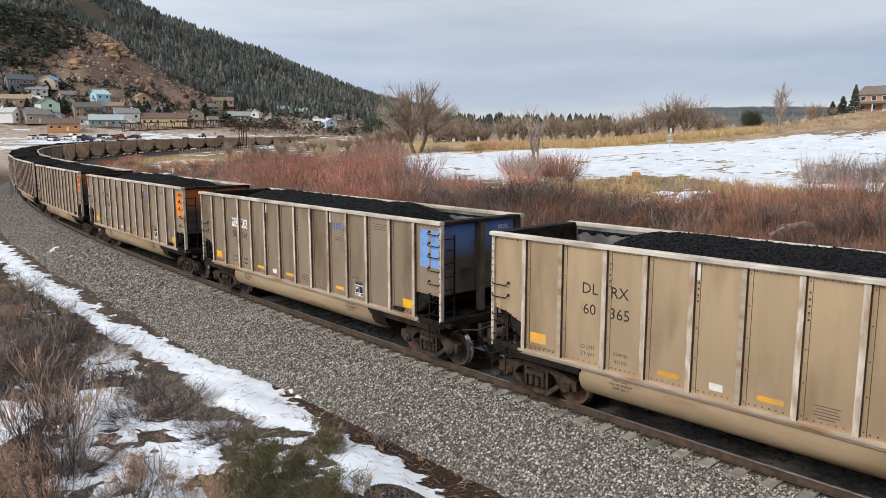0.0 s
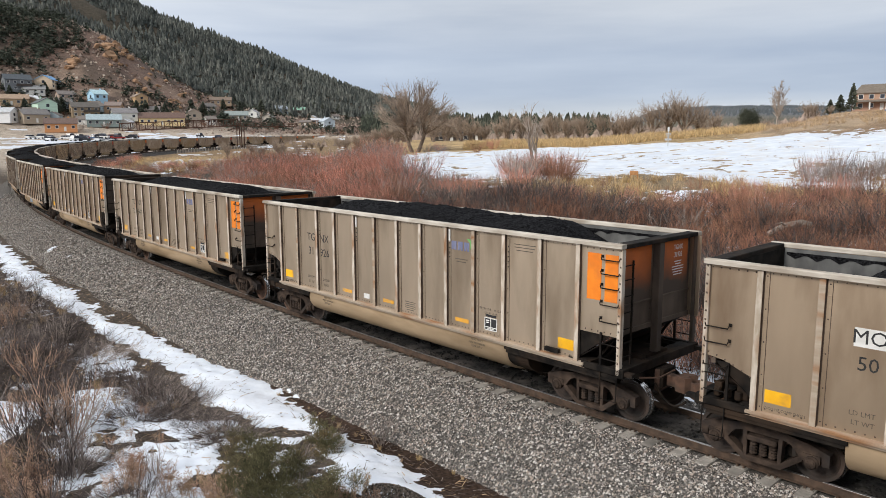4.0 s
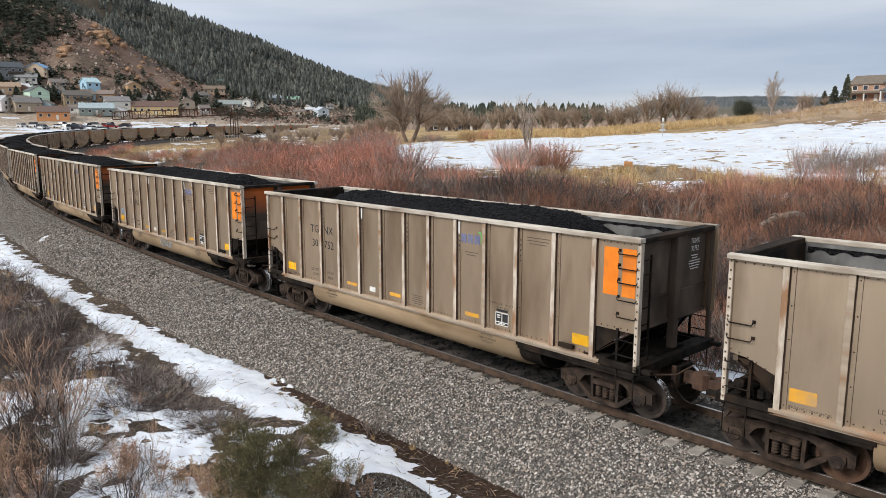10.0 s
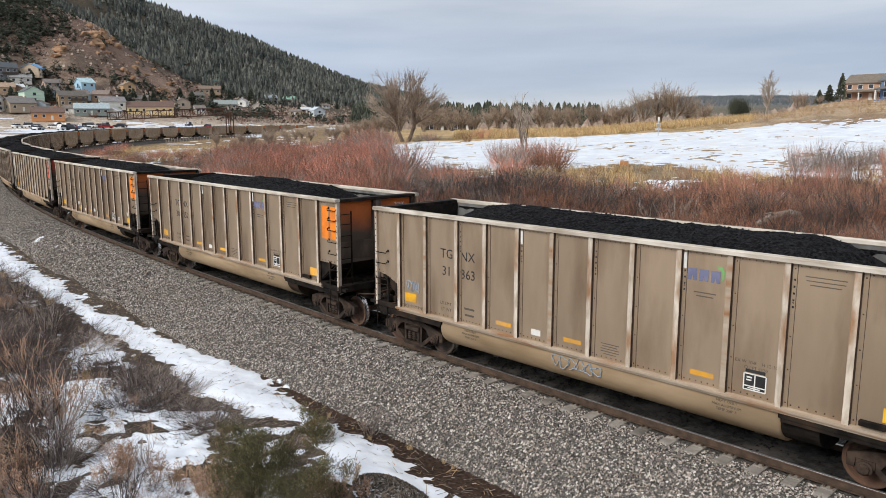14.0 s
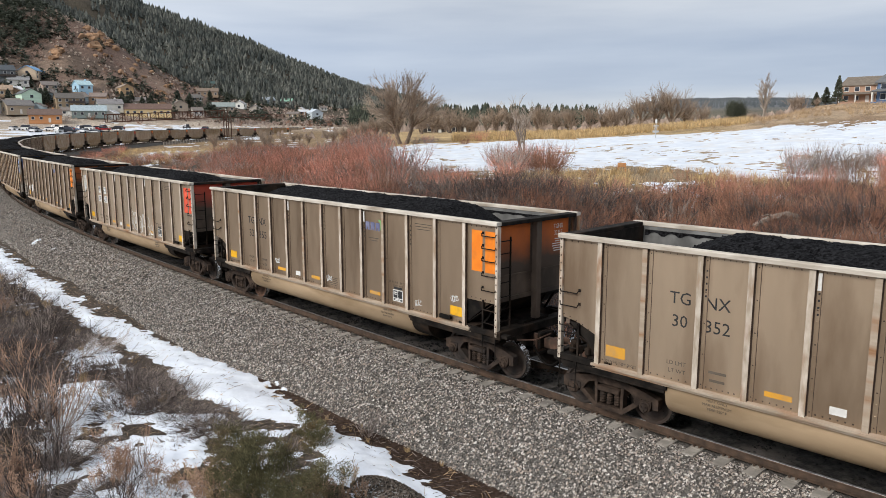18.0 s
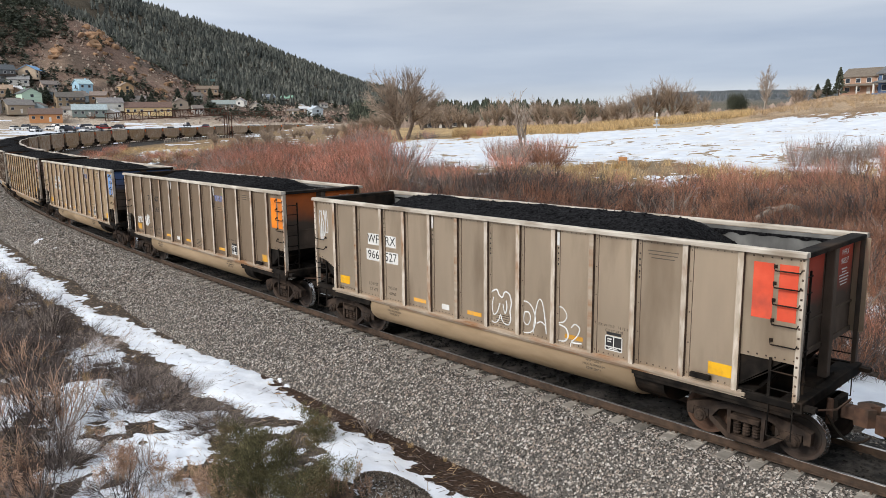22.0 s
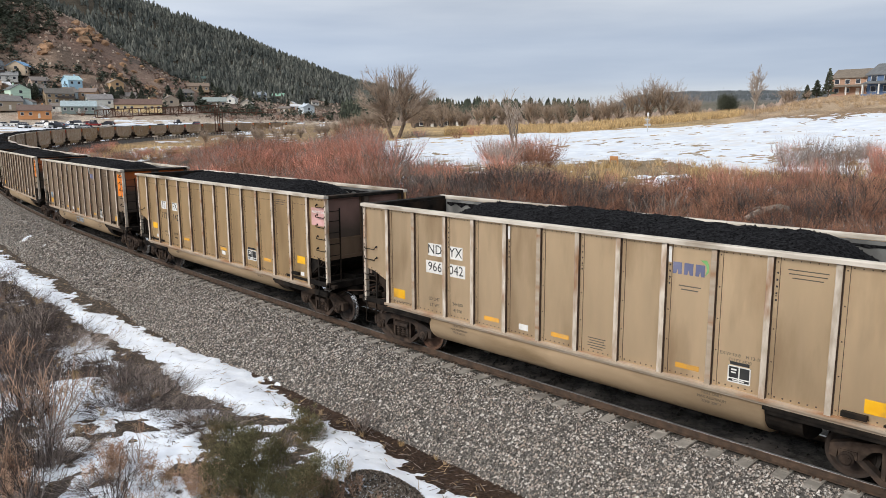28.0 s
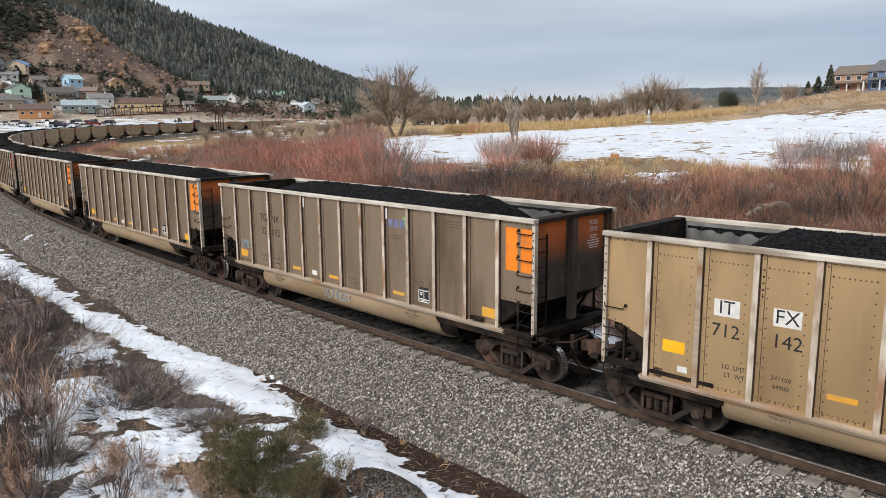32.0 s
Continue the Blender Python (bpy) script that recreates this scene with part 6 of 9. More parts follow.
def set_down(name, me, x, y, z, scale=1.0, rot=0.0, squash=1.0, lean=0.0):
    ob = new(name, me)
    ob.matrix_basis = Matrix.Translation((x, y, z)) @ Matrix.Rotation(rot, 4, "Z") @ Matrix.Rotation(lean, 4, "X") @ Matrix.Diagonal((scale, scale, scale * squash, 1))
    return ob


m_willow = mat("red_willow_bark", (0.45, 0.185, 0.134), (0.64, 0.30, 0.222), scale=1.5, rough=0.8, bump=0, per=0.3, c3=(0.36, 0.235, 0.175), scale3=0.6)
m_willow2 = mat("brown_red_bark", (0.205, 0.104, 0.068), (0.325, 0.165, 0.108), scale=1.5, rough=0.85, bump=0, per=0.3)
m_greybrush = mat("grey_brush_bark", (0.222, 0.185, 0.166), (0.400, 0.336, 0.300), scale=1.5, rough=0.9, bump=0, per=0.25)
m_darkbrush = mat("dark_brush_bark", (0.06, 0.048, 0.044), (0.14, 0.112, 0.103), scale=1.5, rough=0.9, bump=0, per=0.25)
m_palebrush = mat("pale_brush_bark", (0.19, 0.158, 0.138), (0.29, 0.245, 0.215), scale=1.5, rough=0.9, bump=0, per=0.25)
m_straw = mat("straw", (0.40, 0.28, 0.135), (0.54, 0.395, 0.21), scale=2, rough=0.85, bump=0, per=0.2)
m_straw2 = mat("pale_brown_grass", (0.325, 0.232, 0.138), (0.44, 0.318, 0.198), scale=2, rough=0.85, bump=0, per=0.2)
m_weed = mat("rusty_weed", (0.25, 0.155, 0.11), (0.41, 0.28, 0.20), scale=2, rough=0.85, bump=0, per=0.35)
m_juniper = mat("juniper_green", (0.075, 0.075, 0.036), (0.185, 0.165, 0.085), scale=6, rough=0.8, bump=0, per=0.15, c3=(0.20, 0.14, 0.075), scale3=2.2)


def island_tone(m, lo, hi):
    """A spread of tone from sprig to sprig."""
    n, l = m.node_tree.nodes, m.node_tree.links
    g, mr, hs = n.new("ShaderNodeNewGeometry"), n.new("ShaderNodeMapRange"), n.new("ShaderNodeHueSaturation")
    mr.inputs["To Min"].default_value, mr.inputs["To Max"].default_value = lo, hi
    b = n["Principled BSDF"]
    l.new(g.outputs["Random Per Island"], mr.inputs["Value"])
    l.new(b.inputs["Base Color"].links[0].from_socket, hs.inputs["Color"])
    l.new(mr.outputs[0], hs.inputs["Value"])
    l.new(hs.outputs[0], b.inputs["Base Color"])


island_tone(m_juniper, 0.55, 1.5)
for m_ in (m_willow, m_willow2, m_greybrush, m_darkbrush, m_palebrush, m_straw, m_straw2, m_weed):
    island_tone(m_, 0.5, 1.5)
WILLOW = [shrub_data("willow_shrub", 100 + i, (m_willow, m_willow2, m_palebrush, m_willow, m_willow2, m_greybrush)[i], stems=80, h=2.8, spread=1.7, foot=0.9, twigs=330, r=0.020, curl=0.35, upright=0.6) for i in range(6)]
BANK = [shrub_data("bank_shrub", 200 + i, (m_willow2, m_darkbrush, m_willow2, m_darkbrush, m_palebrush, m_darkbrush)[i], stems=55, h=1.9, spread=1.3, foot=0.6, twigs=240, r=0.016, curl=0.6, upright=0.35) for i in range(6)]
BRUSH = [shrub_data("brush_shrub", 300 + i, (m_greybrush, m_darkbrush, m_darkbrush)[i % 3], stems=46, h=1.0, spread=0.95, foot=0.45, twigs=300, r=0.0095, curl=0.7, upright=0.1) for i in range(6)]
MATTED = [shrub_data("matted_brush", 340 + i, (m_darkbrush, m_darkbrush, m_greybrush)[i % 3], stems=80, h=0.6, spread=1.15, foot=0.6, twigs=460, r=0.0085, curl=1.1, upright=0.0) for i in range(3)]
TALL = [shrub_data("bare_shrub", 330 + i, (m_darkbrush, m_darkbrush, m_greybrush, m_weed)[i % 4], stems=24, h=1.6, spread=0.75, foot=0.25, twigs=170, r=0.014, curl=0.3, upright=0.5) for i in range(4)]
SPARSE = [shrub_data("town_shrub", 360 + i, (m_greybrush, m_willow2)[i % 2], stems=22, h=1.9, spread=1.2, foot=0.5, twigs=70, r=0.03, curl=0.3, upright=0.6) for i in range(3)]
TUFT = [tuft_data("grass_tuft", 400 + i, (m_straw, m_straw2)[i % 2], 70, 0.65) for i in range(4)]
WEED = [weed_data("dead_weed", 500 + i, (m_weed, m_weed, m_straw2, m_weed)[i % 4]) for i in range(4)]

rs_p = random.Random(77)


def verge_plants():
    """The near side: brush among the snow, weeds and an evergreen bush."""
    def spot(s, d):
        x, y, _ = beside(s, d)
        return float(x), float(y), float(ground_z(np.array([x]), np.array([y]))[0])
    # dense low brush: (s, d, how far each way, how many, size)
    for s0, d0, ws, wd, n, size in ((-10, -7.6, 9, 1.5, 40, 0.95), (-1, -7.6, 3.5, 1.5, 24, 0.95), (4.3, -6.45, 1.9, 0.5, 16, 0.72), (7.6, -6.6, 2.0, 0.7, 15, 0.6), (-26, -7.4, 10, 1.4, 26, 0.95),
                                    (2, -10.6, 4.5, 1.6, 10, 0.9), (7.5, -11.4, 3.2, 0.8, 5, 0.6), (10.6, -6.6, 0.8, 0.5, 6, 0.45), (8.2, -9.0, 1.2, 0.5, 6, 0.5), (6, -7.2, 3.5, 0.9, 18, 0.36), (11, -6.2, 2.0, 0.6, 10, 0.34), (12.5, -8.6, 1.6, 1.0, 10, 0.36), (-3, -6.2, 5, 0.5, 14, 0.5)):
        for _ in range(n):
            x, y, z = spot(s0 + rs_p.uniform(-ws, ws), d0 + rs_p.uniform(-wd, wd))
            k = size * rs_p.uniform(0.7, 1.15)
            tagged(set_down("brush_shrub", rs_p.choice(BRUSH), x, y, z - 0.03, k, rs_p.uniform(0, 6.28), rs_p.uniform(0.45, 0.8)), "tangled grey leafless brush standing in old snow", "shrub", "brush on the verge")
    for s0, d0, ws, wd, n, size in ((6.0, -9.9, 1.6, 0.7, 6, 0.95), (9.3, -10.6, 1.4, 0.7, 6, 0.85), (1, -8.6, 2.5, 0.8, 7, 0.8), (4.0, -7.0, 1.5, 0.5, 5, 0.6), (-7, -7.5, 5, 1.2, 9, 0.8), (12.0, -9.6, 1.0, 0.5, 4, 0.55), (10.5, -8.9, 0.8, 0.3, 2, 0.4)):
        for _ in range(n):
            x, y, z = spot(s0 + rs_p.uniform(-ws, ws), d0 + rs_p.uniform(-wd, wd))
            tagged(set_down("bare_shrub", rs_p.choice(TALL), x, y, z - 0.03, size * rs_p.uniform(0.7, 1.15), rs_p.uniform(0, 6.28)), "tall dark leafless shrub with thin branches", "shrub", "brush on the verge")
    for s0, d0, ws, wd, n, size in ((12.9, -8.2, 0.8, 0.4, 8, 0.62), (13.6, -6.6, 0.7, 0.6, 6, 0.55), (11.0, -9.2, 1.0, 0.6, 7, 0.6), (5, -8.6, 4, 1.4, 20, 0.5), (14.3, -5.9, 0.8, 0.5, 5, 0.45), (9.0, -11.5, 2, 0.6, 9, 0.75)):
        for _ in range(n):
            x, y, z = spot(s0 + rs_p.uniform(-ws, ws), d0 + rs_p.uniform(-wd, wd))
            tagged(set_down("dead_weed", rs_p.choice(WEED), x, y, z - 0.02, size * rs_p.uniform(0.7, 1.2), rs_p.uniform(0, 6.28)), "rusty dead weed stalks with seed heads", "weed", "weeds on the verge")
    for s0, d0, ws, wd, n, size in ((-1, -7.2, 5, 1.6, 20, 0.6), (-18, -7.2, 12, 1.5, 40, 0.8), (6, -7.6, 4, 2, 14, 0.5), (12, -4.0, 2.5, 0.3, 14, 0.28), (3, -3.9, 8, 0.2, 14, 0.22)):
        for _ in range(n):
            x, y, z = spot(s0 + rs_p.uniform(-ws, ws), d0 + rs_p.uniform(-wd, wd))
            tagged(set_down("grass_tuft", rs_p.choice(TUFT), x, y, z - 0.02, size * rs_p.uniform(0.6, 1.2), rs_p.uniform(0, 6.28)), "dry straw-coloured grass tuft", "grass", "tufts on the verge")
    for s0, d0, ws, wd, n, size in ((8.2, -6.65, 0.9, 0.5, 9, 0.6), (5.3, -7.2, 1.5, 0.7, 10, 0.8), (7.5, -10.2, 1.3, 0.4, 5, 0.7), (8.1, -9.2, 0.5, 0.3, 3, 0.5), (10.4, -9.7, 0.5, 0.3, 3, 0.55), (11.0, -9.0, 0.4, 0.3, 2, 0.5), (-1.5, -7.6, 3.5, 0.8, 9, 0.9), (-9, -7.6, 5, 1.0, 9, 0.95), (2.0, -8.5, 1.5, 0.6, 5, 0.8)):
        for _ in range(n):
            x, y, z = spot(s0 + rs_p.uniform(-ws, ws), d0 + rs_p.uniform(-wd, wd))
            tagged(set_down("matted_brush", rs_p.choice(MATTED), x, y, z, size * rs_p.uniform(0.7, 1.2), rs_p.uniform(0, 6.28), rs_p.uniform(0.6, 1.0)), "dark brush beaten flat by snow", "shrub", "brush on the verge")
    for s0, d0, ws, wd, n, size in ((12.2, -8.2, 0.5, 0.3, 8, 0.75), (9.4, -10.9, 0.8, 0.3, 5, 0.85), (9.8, -9.1, 0.4, 0.2, 3, 0.75), (13.5, -6.9, 0.4, 0.3, 4, 0.6), (11.3, -8.7, 0.5, 0.3, 3, 0.7)):
        for _ in range(n):
            x, y, z = spot(s0 + rs_p.uniform(-ws, ws), d0 + rs_p.uniform(-wd, wd))
            tagged(set_down("dead_weed", rs_p.choice(WEED), x, y, z - 0.02, size * rs_p.uniform(0.8, 1.25), rs_p.uniform(0, 6.28)), "rusty dead weed stalks with seed heads", "weed", "weeds on the verge")
    x, y, z = spot(11.6, -4.0)
    tagged(set_down("bare_shrub", TALL[2], x, y, z, 0.5, 0.4), "small grey dead shrub at the foot of the ballast", "shrub", "brush on the verge")
    # the evergreen bush, and a small one beside it
    for s, d, k, n, seed in ((13.0, -7.55, 1.3, 34000, 1), (10.9, -5.05, 0.5, 3000, 2), (11.4, -5.3, 0.42, 2400, 3)):
        x, y, z = spot(s, d)
        b = tagged(new("juniper_bush"), "olive-green juniper bush half bare at its foot", "bush", "evergreen bushes")
        b.location = (x, y, z)
        part("foliage", spray_data("foliage", seed, m_juniper, n, 1.0 * k, 0.95 * k, True), m_juniper, b, "feathery olive sprigs")
        part("branch", shrub_data("branch", 600 + seed, m_greybrush, 26, 0.95 * k, 0.85 * k, 0.2 * k, 90, 0.009, 0.4, 0.4), m_greybrush, b, "bare grey branches")


verge_plants()


def litter():
    """Fallen stalks and twigs over the verge, too many to count."""
    rs = np.random.RandomState(321)
    n = 24000
    s, d = rs.uniform(-24, 16, n), -3.8 - 8.7 * rs.rand(n) ** 0.8
    x, y, _ = beside(s, d)
    deep = verge_depth(s, d, x, y)
    ok = (deep < 0.0) | (rs.rand(n) < 0.16)
    x, y, deep = x[ok], y[ok], deep[ok]
    z = ground_z(x, y) + np.maximum(deep, 0) + 0.01
    a, L = rs.uniform(0, 6.28, len(x)), rs.uniform(0.06, 0.26, len(x))
    p = np.stack([x, y, z], -1)
    q = p + np.stack([L * np.cos(a), L * np.sin(a), L * rs.uniform(-0.05, 0.55, len(x))], -1)
    r = rs.uniform(0.004, 0.011, (len(x), 1)) * np.array([[1, 0.5]])
    for i, (m_, words) in enumerate(((m_straw2, "fallen straw and stalks on the verge"), (m_darkbrush, "fallen dark twigs on the verge"), (m_palebrush, "fallen grey twigs on the verge"))):
        sel = np.arange(len(x)) % 3 == i
        v, f = tubes(np.stack([p[sel], q[sel]], 1), r[sel])
        tagged(new("litter", array_mesh("litter", v, f, m_)), words, "litter", kind="stuff")


litter()


def thickets():
    """Willow thickets and the brushy bank inside the curve."""
    def drop(n, a0, a1, r0, r1, pool, size, name, label, group, accept=None, squash=(0.8, 1.1)):
        made = 0
        tries = 0
        while made < n and tries < 20 * n:
            tries += 1
            a, r = rs_p.uniform(a0, a1), math.sqrt(rs_p.uniform(r0 * r0, r1 * r1))
            x, y = r * math.sin(radians(a)), r * math.cos(radians(a))
            s, d = off_line(np.array([x]), np.array([y]))
            if d[0] < 6.0 or (accept and not accept(a, r)):
                continue
            z = float(ground_z(np.array([x]), np.array([y]))[0])
            tagged(set_down(name, rs_p.choice(pool), x, y, z - 0.05, size * rs_p.uniform(0.7, 1.2), rs_p.uniform(0, 6.28), rs_p.uniform(*squash)), label, "shrub", group)
            made += 1
    drop(160, -17.5, -2.5, 44, 112, WILLOW, 0.92, "willow_shrub", "red-stemmed leafless willow shrub in a thicket", "willow thicket", lambda a, r: a < -4.5 or r < 58)
    drop(36, -21, -14, 70, 125, WILLOW, 0.62, "willow_shrub", "red-stemmed leafless willow shrub in a thicket", "willow thicket")
    drop(70, -27, -18, 128, 215, WILLOW, 0.6, "willow_shrub", "brownish-red leafless willow shrub inside the curve", "willow thicket", lambda a, r: r < 165 or a < -23)
    drop(18, -9.5, -4.6, 56, 104, WILLOW, 0.75, "willow_shrub", "red-stemmed leafless willow shrub in a thicket", "willow thicket")
    drop(26, -12, -3.5, 28, 58, BANK, 1.05, "bank_shrub", "reddish-brown leafless shrub on the bank", "brush on the bank")
    drop(26, -4.5, 1.5, 36, 56, WILLOW, 0.62, "willow_shrub", "red-stemmed leafless willow shrub in a thicket", "willow thicket")
    drop(12, 4.6, 8.4, 56, 68, WILLOW, 0.9, "willow_shrub", "red-stemmed leafless willow shrub by the field", "willow thicket")
    drop(265, -4, 33, 24, 51, BANK, 1.12, "bank_shrub", "reddish-brown leafless shrub on the bank", "brush on the bank", lambda a, r: r < 50 - 8 * max(0, (a - 14) / 16))
    drop(60, 0, 33, 42, 58, BANK, 0.55, "bank_shrub", "low reddish-brown shrub by the field's edge", "brush on the bank")
    drop(24, 25, 32, 50, 66, WILLOW, 0.48, "bank_shrub", "tall thin reddish shrub by the field's edge", "brush on the bank", None, (1.2, 1.5))
    drop(10, -2, 5, 100, 116, WILLOW, 0.5, "willow_shrub", "small red willow shrub on the snow field", "willow thicket")
    # grass: too many to count, joined
    protos = []
    for i in range(3):
        rs = np.random.RandomState(900 + i)
        nb = 16
        a, q = rs.uniform(0, 6.283, nb), rs.rand(nb)
        base = np.stack([0.35 * q * np.cos(a), 0.35 * q * np.sin(a), np.full(nb, -0.05)], -1)
        tip = base + np.stack([0.3 * np.cos(a), 0.3 * np.sin(a), rs.uniform(0.5, 1.0, nb)], -1)
        P = np.stack([base, (base + tip) / 2 + np.array([0, 0, 0.08]), tip], 1)
        protos.append(tubes(P, np.array([[0.016, 0.014, 0.004]]) * np.ones((nb, 1))))

    def meadow(name, n, a0, a1, r0, r1, size, material, label, seed, gap=None):
        rs = np.random.RandomState(seed)
        a = rs.uniform(a0, a1, n)
        r = np.sqrt(rs.uniform(r0 * r0, r1 * r1, n))
        x, y = r * np.sin(np.radians(a)), r * np.cos(np.radians(a))
        ok = off_line(x, y)[1] > 6
        if gap:
            ok &= gap(a, r, x, y)
        x, y = x[ok], y[ok]
        z = ground_z(x, y)
        k, th = size * rs.uniform(0.6, 1.2, len(x)), rs.uniform(0, 6.28, len(x))
        sets = []
        for i in range(3):
            v, f = protos[i]
            sel = np.arange(len(x)) % 3 == i
            c, s_ = np.cos(th[sel])[:, None], np.sin(th[sel])[:, None]
            V = np.stack([v[None, :, 0] * c - v[None, :, 1] * s_, v[None, :, 0] * s_ + v[None, :, 1] * c, np.broadcast_to(v[None, :, 2], (sel.sum(), len(v)))], -1) * k[sel][:, None, None]
            V += np.stack([x[sel], y[sel], z[sel]], -1)[:, None]
            sets.append((V.reshape(-1, 3), (f[None] + len(v) * np.arange(sel.sum())[:, None, None]).reshape(-1, 4)))
        v, f = join_sets(sets)
        tagged(new(name, array_mesh(name, v, f, material)), label, "grass", kind="stuff")
    meadow("tall_grass", 2000, 1, 22.5, 106, 142, 1.0, m_straw, "tall golden grass beyond the snow field", 1)
    meadow("bank_grass", 600, -3, 34, 38, 64, 0.62, m_straw2, "dry brown grass along the edge of the field", 2, lambda a, r, x, y: field_depth(a, r, x, y) < 0.0)
    meadow("edge_grass", 800, 6, 34, 46, 62, 0.72, m_straw, "golden grass along the edge of the field", 3, lambda a, r, x, y: (fbm(x, y, 0.1, 2, 5) > -0.15) & (field_depth(a, r, x, y) < 0.02))
    meadow("flats_grass", 500, -24, -14, 130, 210, 1.2, m_straw, "golden grass on the flats inside the curve", 4)
    meadow("ditch_grass", 260, -4, 34, 22, 46, 0.7, m_straw2, "dry grass between the shrubs of the bank", 5)
    meadow("rise_grass", 900, 19, 36, 104, 190, 0.7, m_straw2, "dry grass over the rise behind the field", 6)
    # leafless suckers between the shrubs, too many to count
    protos.clear()
    for i in range(3):
        rs = np.random.RandomState(950 + i)
        nb = 34
        a, q = rs.uniform(0, 6.283, nb), np.sqrt(rs.rand(nb))
        base = np.stack([0.7 * q * np.cos(a), 0.7 * q * np.sin(a), np.full(nb, -0.05)], -1)
        tip = base + np.stack([rs.normal(0, 0.3, nb), rs.normal(0, 0.3, nb), rs.uniform(0.5, 1.2, nb)], -1)
        P = np.stack([base, (base + tip) / 2 + rs.normal(0, 0.09, (nb, 3)), tip], 1)
        u = tip[:, None] * 0.5 + base[:, None] * 0.5
        Q = np.concatenate([u, u + np.stack([rs.normal(0, 0.22, nb), rs.normal(0, 0.22, nb), rs.uniform(0.2, 0.5, nb)], -1)[:, None]], 1)
        protos.append(join_sets([tubes(P, np.array([[0.009, 0.007, 0.003]]) * np.ones((nb, 1))), tubes(Q, np.array([[0.006, 0.0025]]) * np.ones((nb, 1)))]))
    meadow("willow_sucker", 800, -17.5, -3.5, 46, 108, 1.75, m_willow, "red leafless willow stems filling the thicket", 7, lambda a, r, x, y: (a < -5) | (r < 58))
    meadow("willow_sucker", 300, -17.5, -2.5, 44, 100, 1.7, m_willow2, "brown leafless willow stems filling the thicket", 8, lambda a, r, x, y: (a < -5) | (r < 58))
    meadow("bank_sucker", 700, -5, 34, 23, 50, 1.15, m_willow2, "reddish leafless stems covering the bank", 9)
    meadow("bank_sucker", 700, -5, 34, 23, 52, 0.95, m_darkbrush, "dark leafless stems covering the bank", 10)
    meadow("bank_sucker", 220, -5, 34, 25, 54, 1.0, m_willow, "red leafless stems covering the bank", 13)
    meadow("bank_sucker", 140, -2, 34, 26, 54, 1.0, m_weed, "rusty leafless stems covering the bank", 11, lambda a, r, x, y: fbm(x, y, 0.15, 2, 6) > 0.0)


thickets()

# ---- trees ----


def branches(seed, trunk, levels, lean=0.1):
    """Stems of a bare tree, level by level: lists of (points, radii)."""
    rs = random.Random(seed)
    out = []

    def grow(p, d, L, r, level):
        pts, dd, q = [p.copy()], d.copy(), p.copy()
        k = 5
        for i in range(k - 1):
            dd = (dd + Vector((rs.gauss(0, 0.13), rs.gauss(0, 0.13), rs.gauss(0.05, 0.07)))).normalized()
            q = q + dd * (L / (k - 1))
            pts.append(q.copy())
        out.append((level, [tuple(v) for v in pts], [r * (1 - 0.62 * i / (k - 1)) for i in range(k)]))
        if level >= len(levels):
            return
        n, ratio, spread, start = levels[level]
        for i in range(n):
            u = start + (1 - start) * (i + rs.random()) / n
            j = min(int(u * (k - 1)), k - 2)
            w = u * (k - 1) - j
            b = pts[j].lerp(pts[j + 1], w)
            ax = dd.orthogonal()
            ax.rotate(Matrix.Rotation(rs.uniform(0, 6.283), 3, dd))
            e = (dd * math.cos(spread) + ax.normalized() * math.sin(spread * rs.uniform(0.7, 1.25)) + Vector((0, 0, 0.12))).normalized()
            grow(b, e, L * ratio * rs.uniform(0.7, 1.15) * (1.1 - 0.35 * u), max(r * (1 - 0.6 * u) * 0.55, 0.02), level + 1)
    for p, d, L, r in trunk:
        grow(Vector(p), Vector(d).normalized(), L, r, 0)
    return out


def bare_tree(name, seed, trunk, levels, bark, twig, label, x, y, scale=1.0, group="bare trees"):
    key = (name, seed)
    if key not in SHARED:
        br = branches(seed, trunk, levels)
        lo = [b for b in br if b[0] <= 0]
        mid = [b for b in br if 0 < b[0] <= 1]
        hi = [b for b in br if b[0] > 1]
        SHARED[key] = []
        for nm, bs, m_, sides in (("trunk", lo, bark, 7), ("limb", mid, bark, 5), ("crown", hi, twig, 3)):
            step = 2 if sides == 3 else 1
            v, f = tubes(np.array([b[1] for b in bs])[:, ::step], np.array([b[2] for b in bs])[:, ::step], sides)
            SHARED[key].append((nm, array_mesh(nm, v, f, m_)))
    t = new(name)
    z = float(ground_z(np.array([x]), np.array([y]))[0])
    t.matrix_basis = Matrix.Translation((x, y, z - 0.1)) @ Matrix.Rotation(seed * 1.7, 4, "Z") @ Matrix.Diagonal((scale, scale, scale, 1))
    for nm, me in SHARED[key]:
        part(nm, me, None, t)
    return tagged(t, label, "tree", group)


def bearing(a, r):
    return r * math.sin(radians(a)), r * math.cos(radians(a))


m_bark = mat("grey_brown_bark", (0.153, 0.117, 0.090), (0.270, 0.207, 0.162), scale=3, rough=0.95, bump=0.6, bscale=12, dist=0.03, per=0.15)
m_twig = mat("ochre_twigs", (0.25, 0.194, 0.148), (0.38, 0.30, 0.235), scale=1, rough=0.9, bump=0, per=0.15)
m_twig2 = mat("grey_twigs", (0.329, 0.274, 0.230), (0.525, 0.449, 0.383), scale=1, rough=0.9, bump=0, per=0.15)


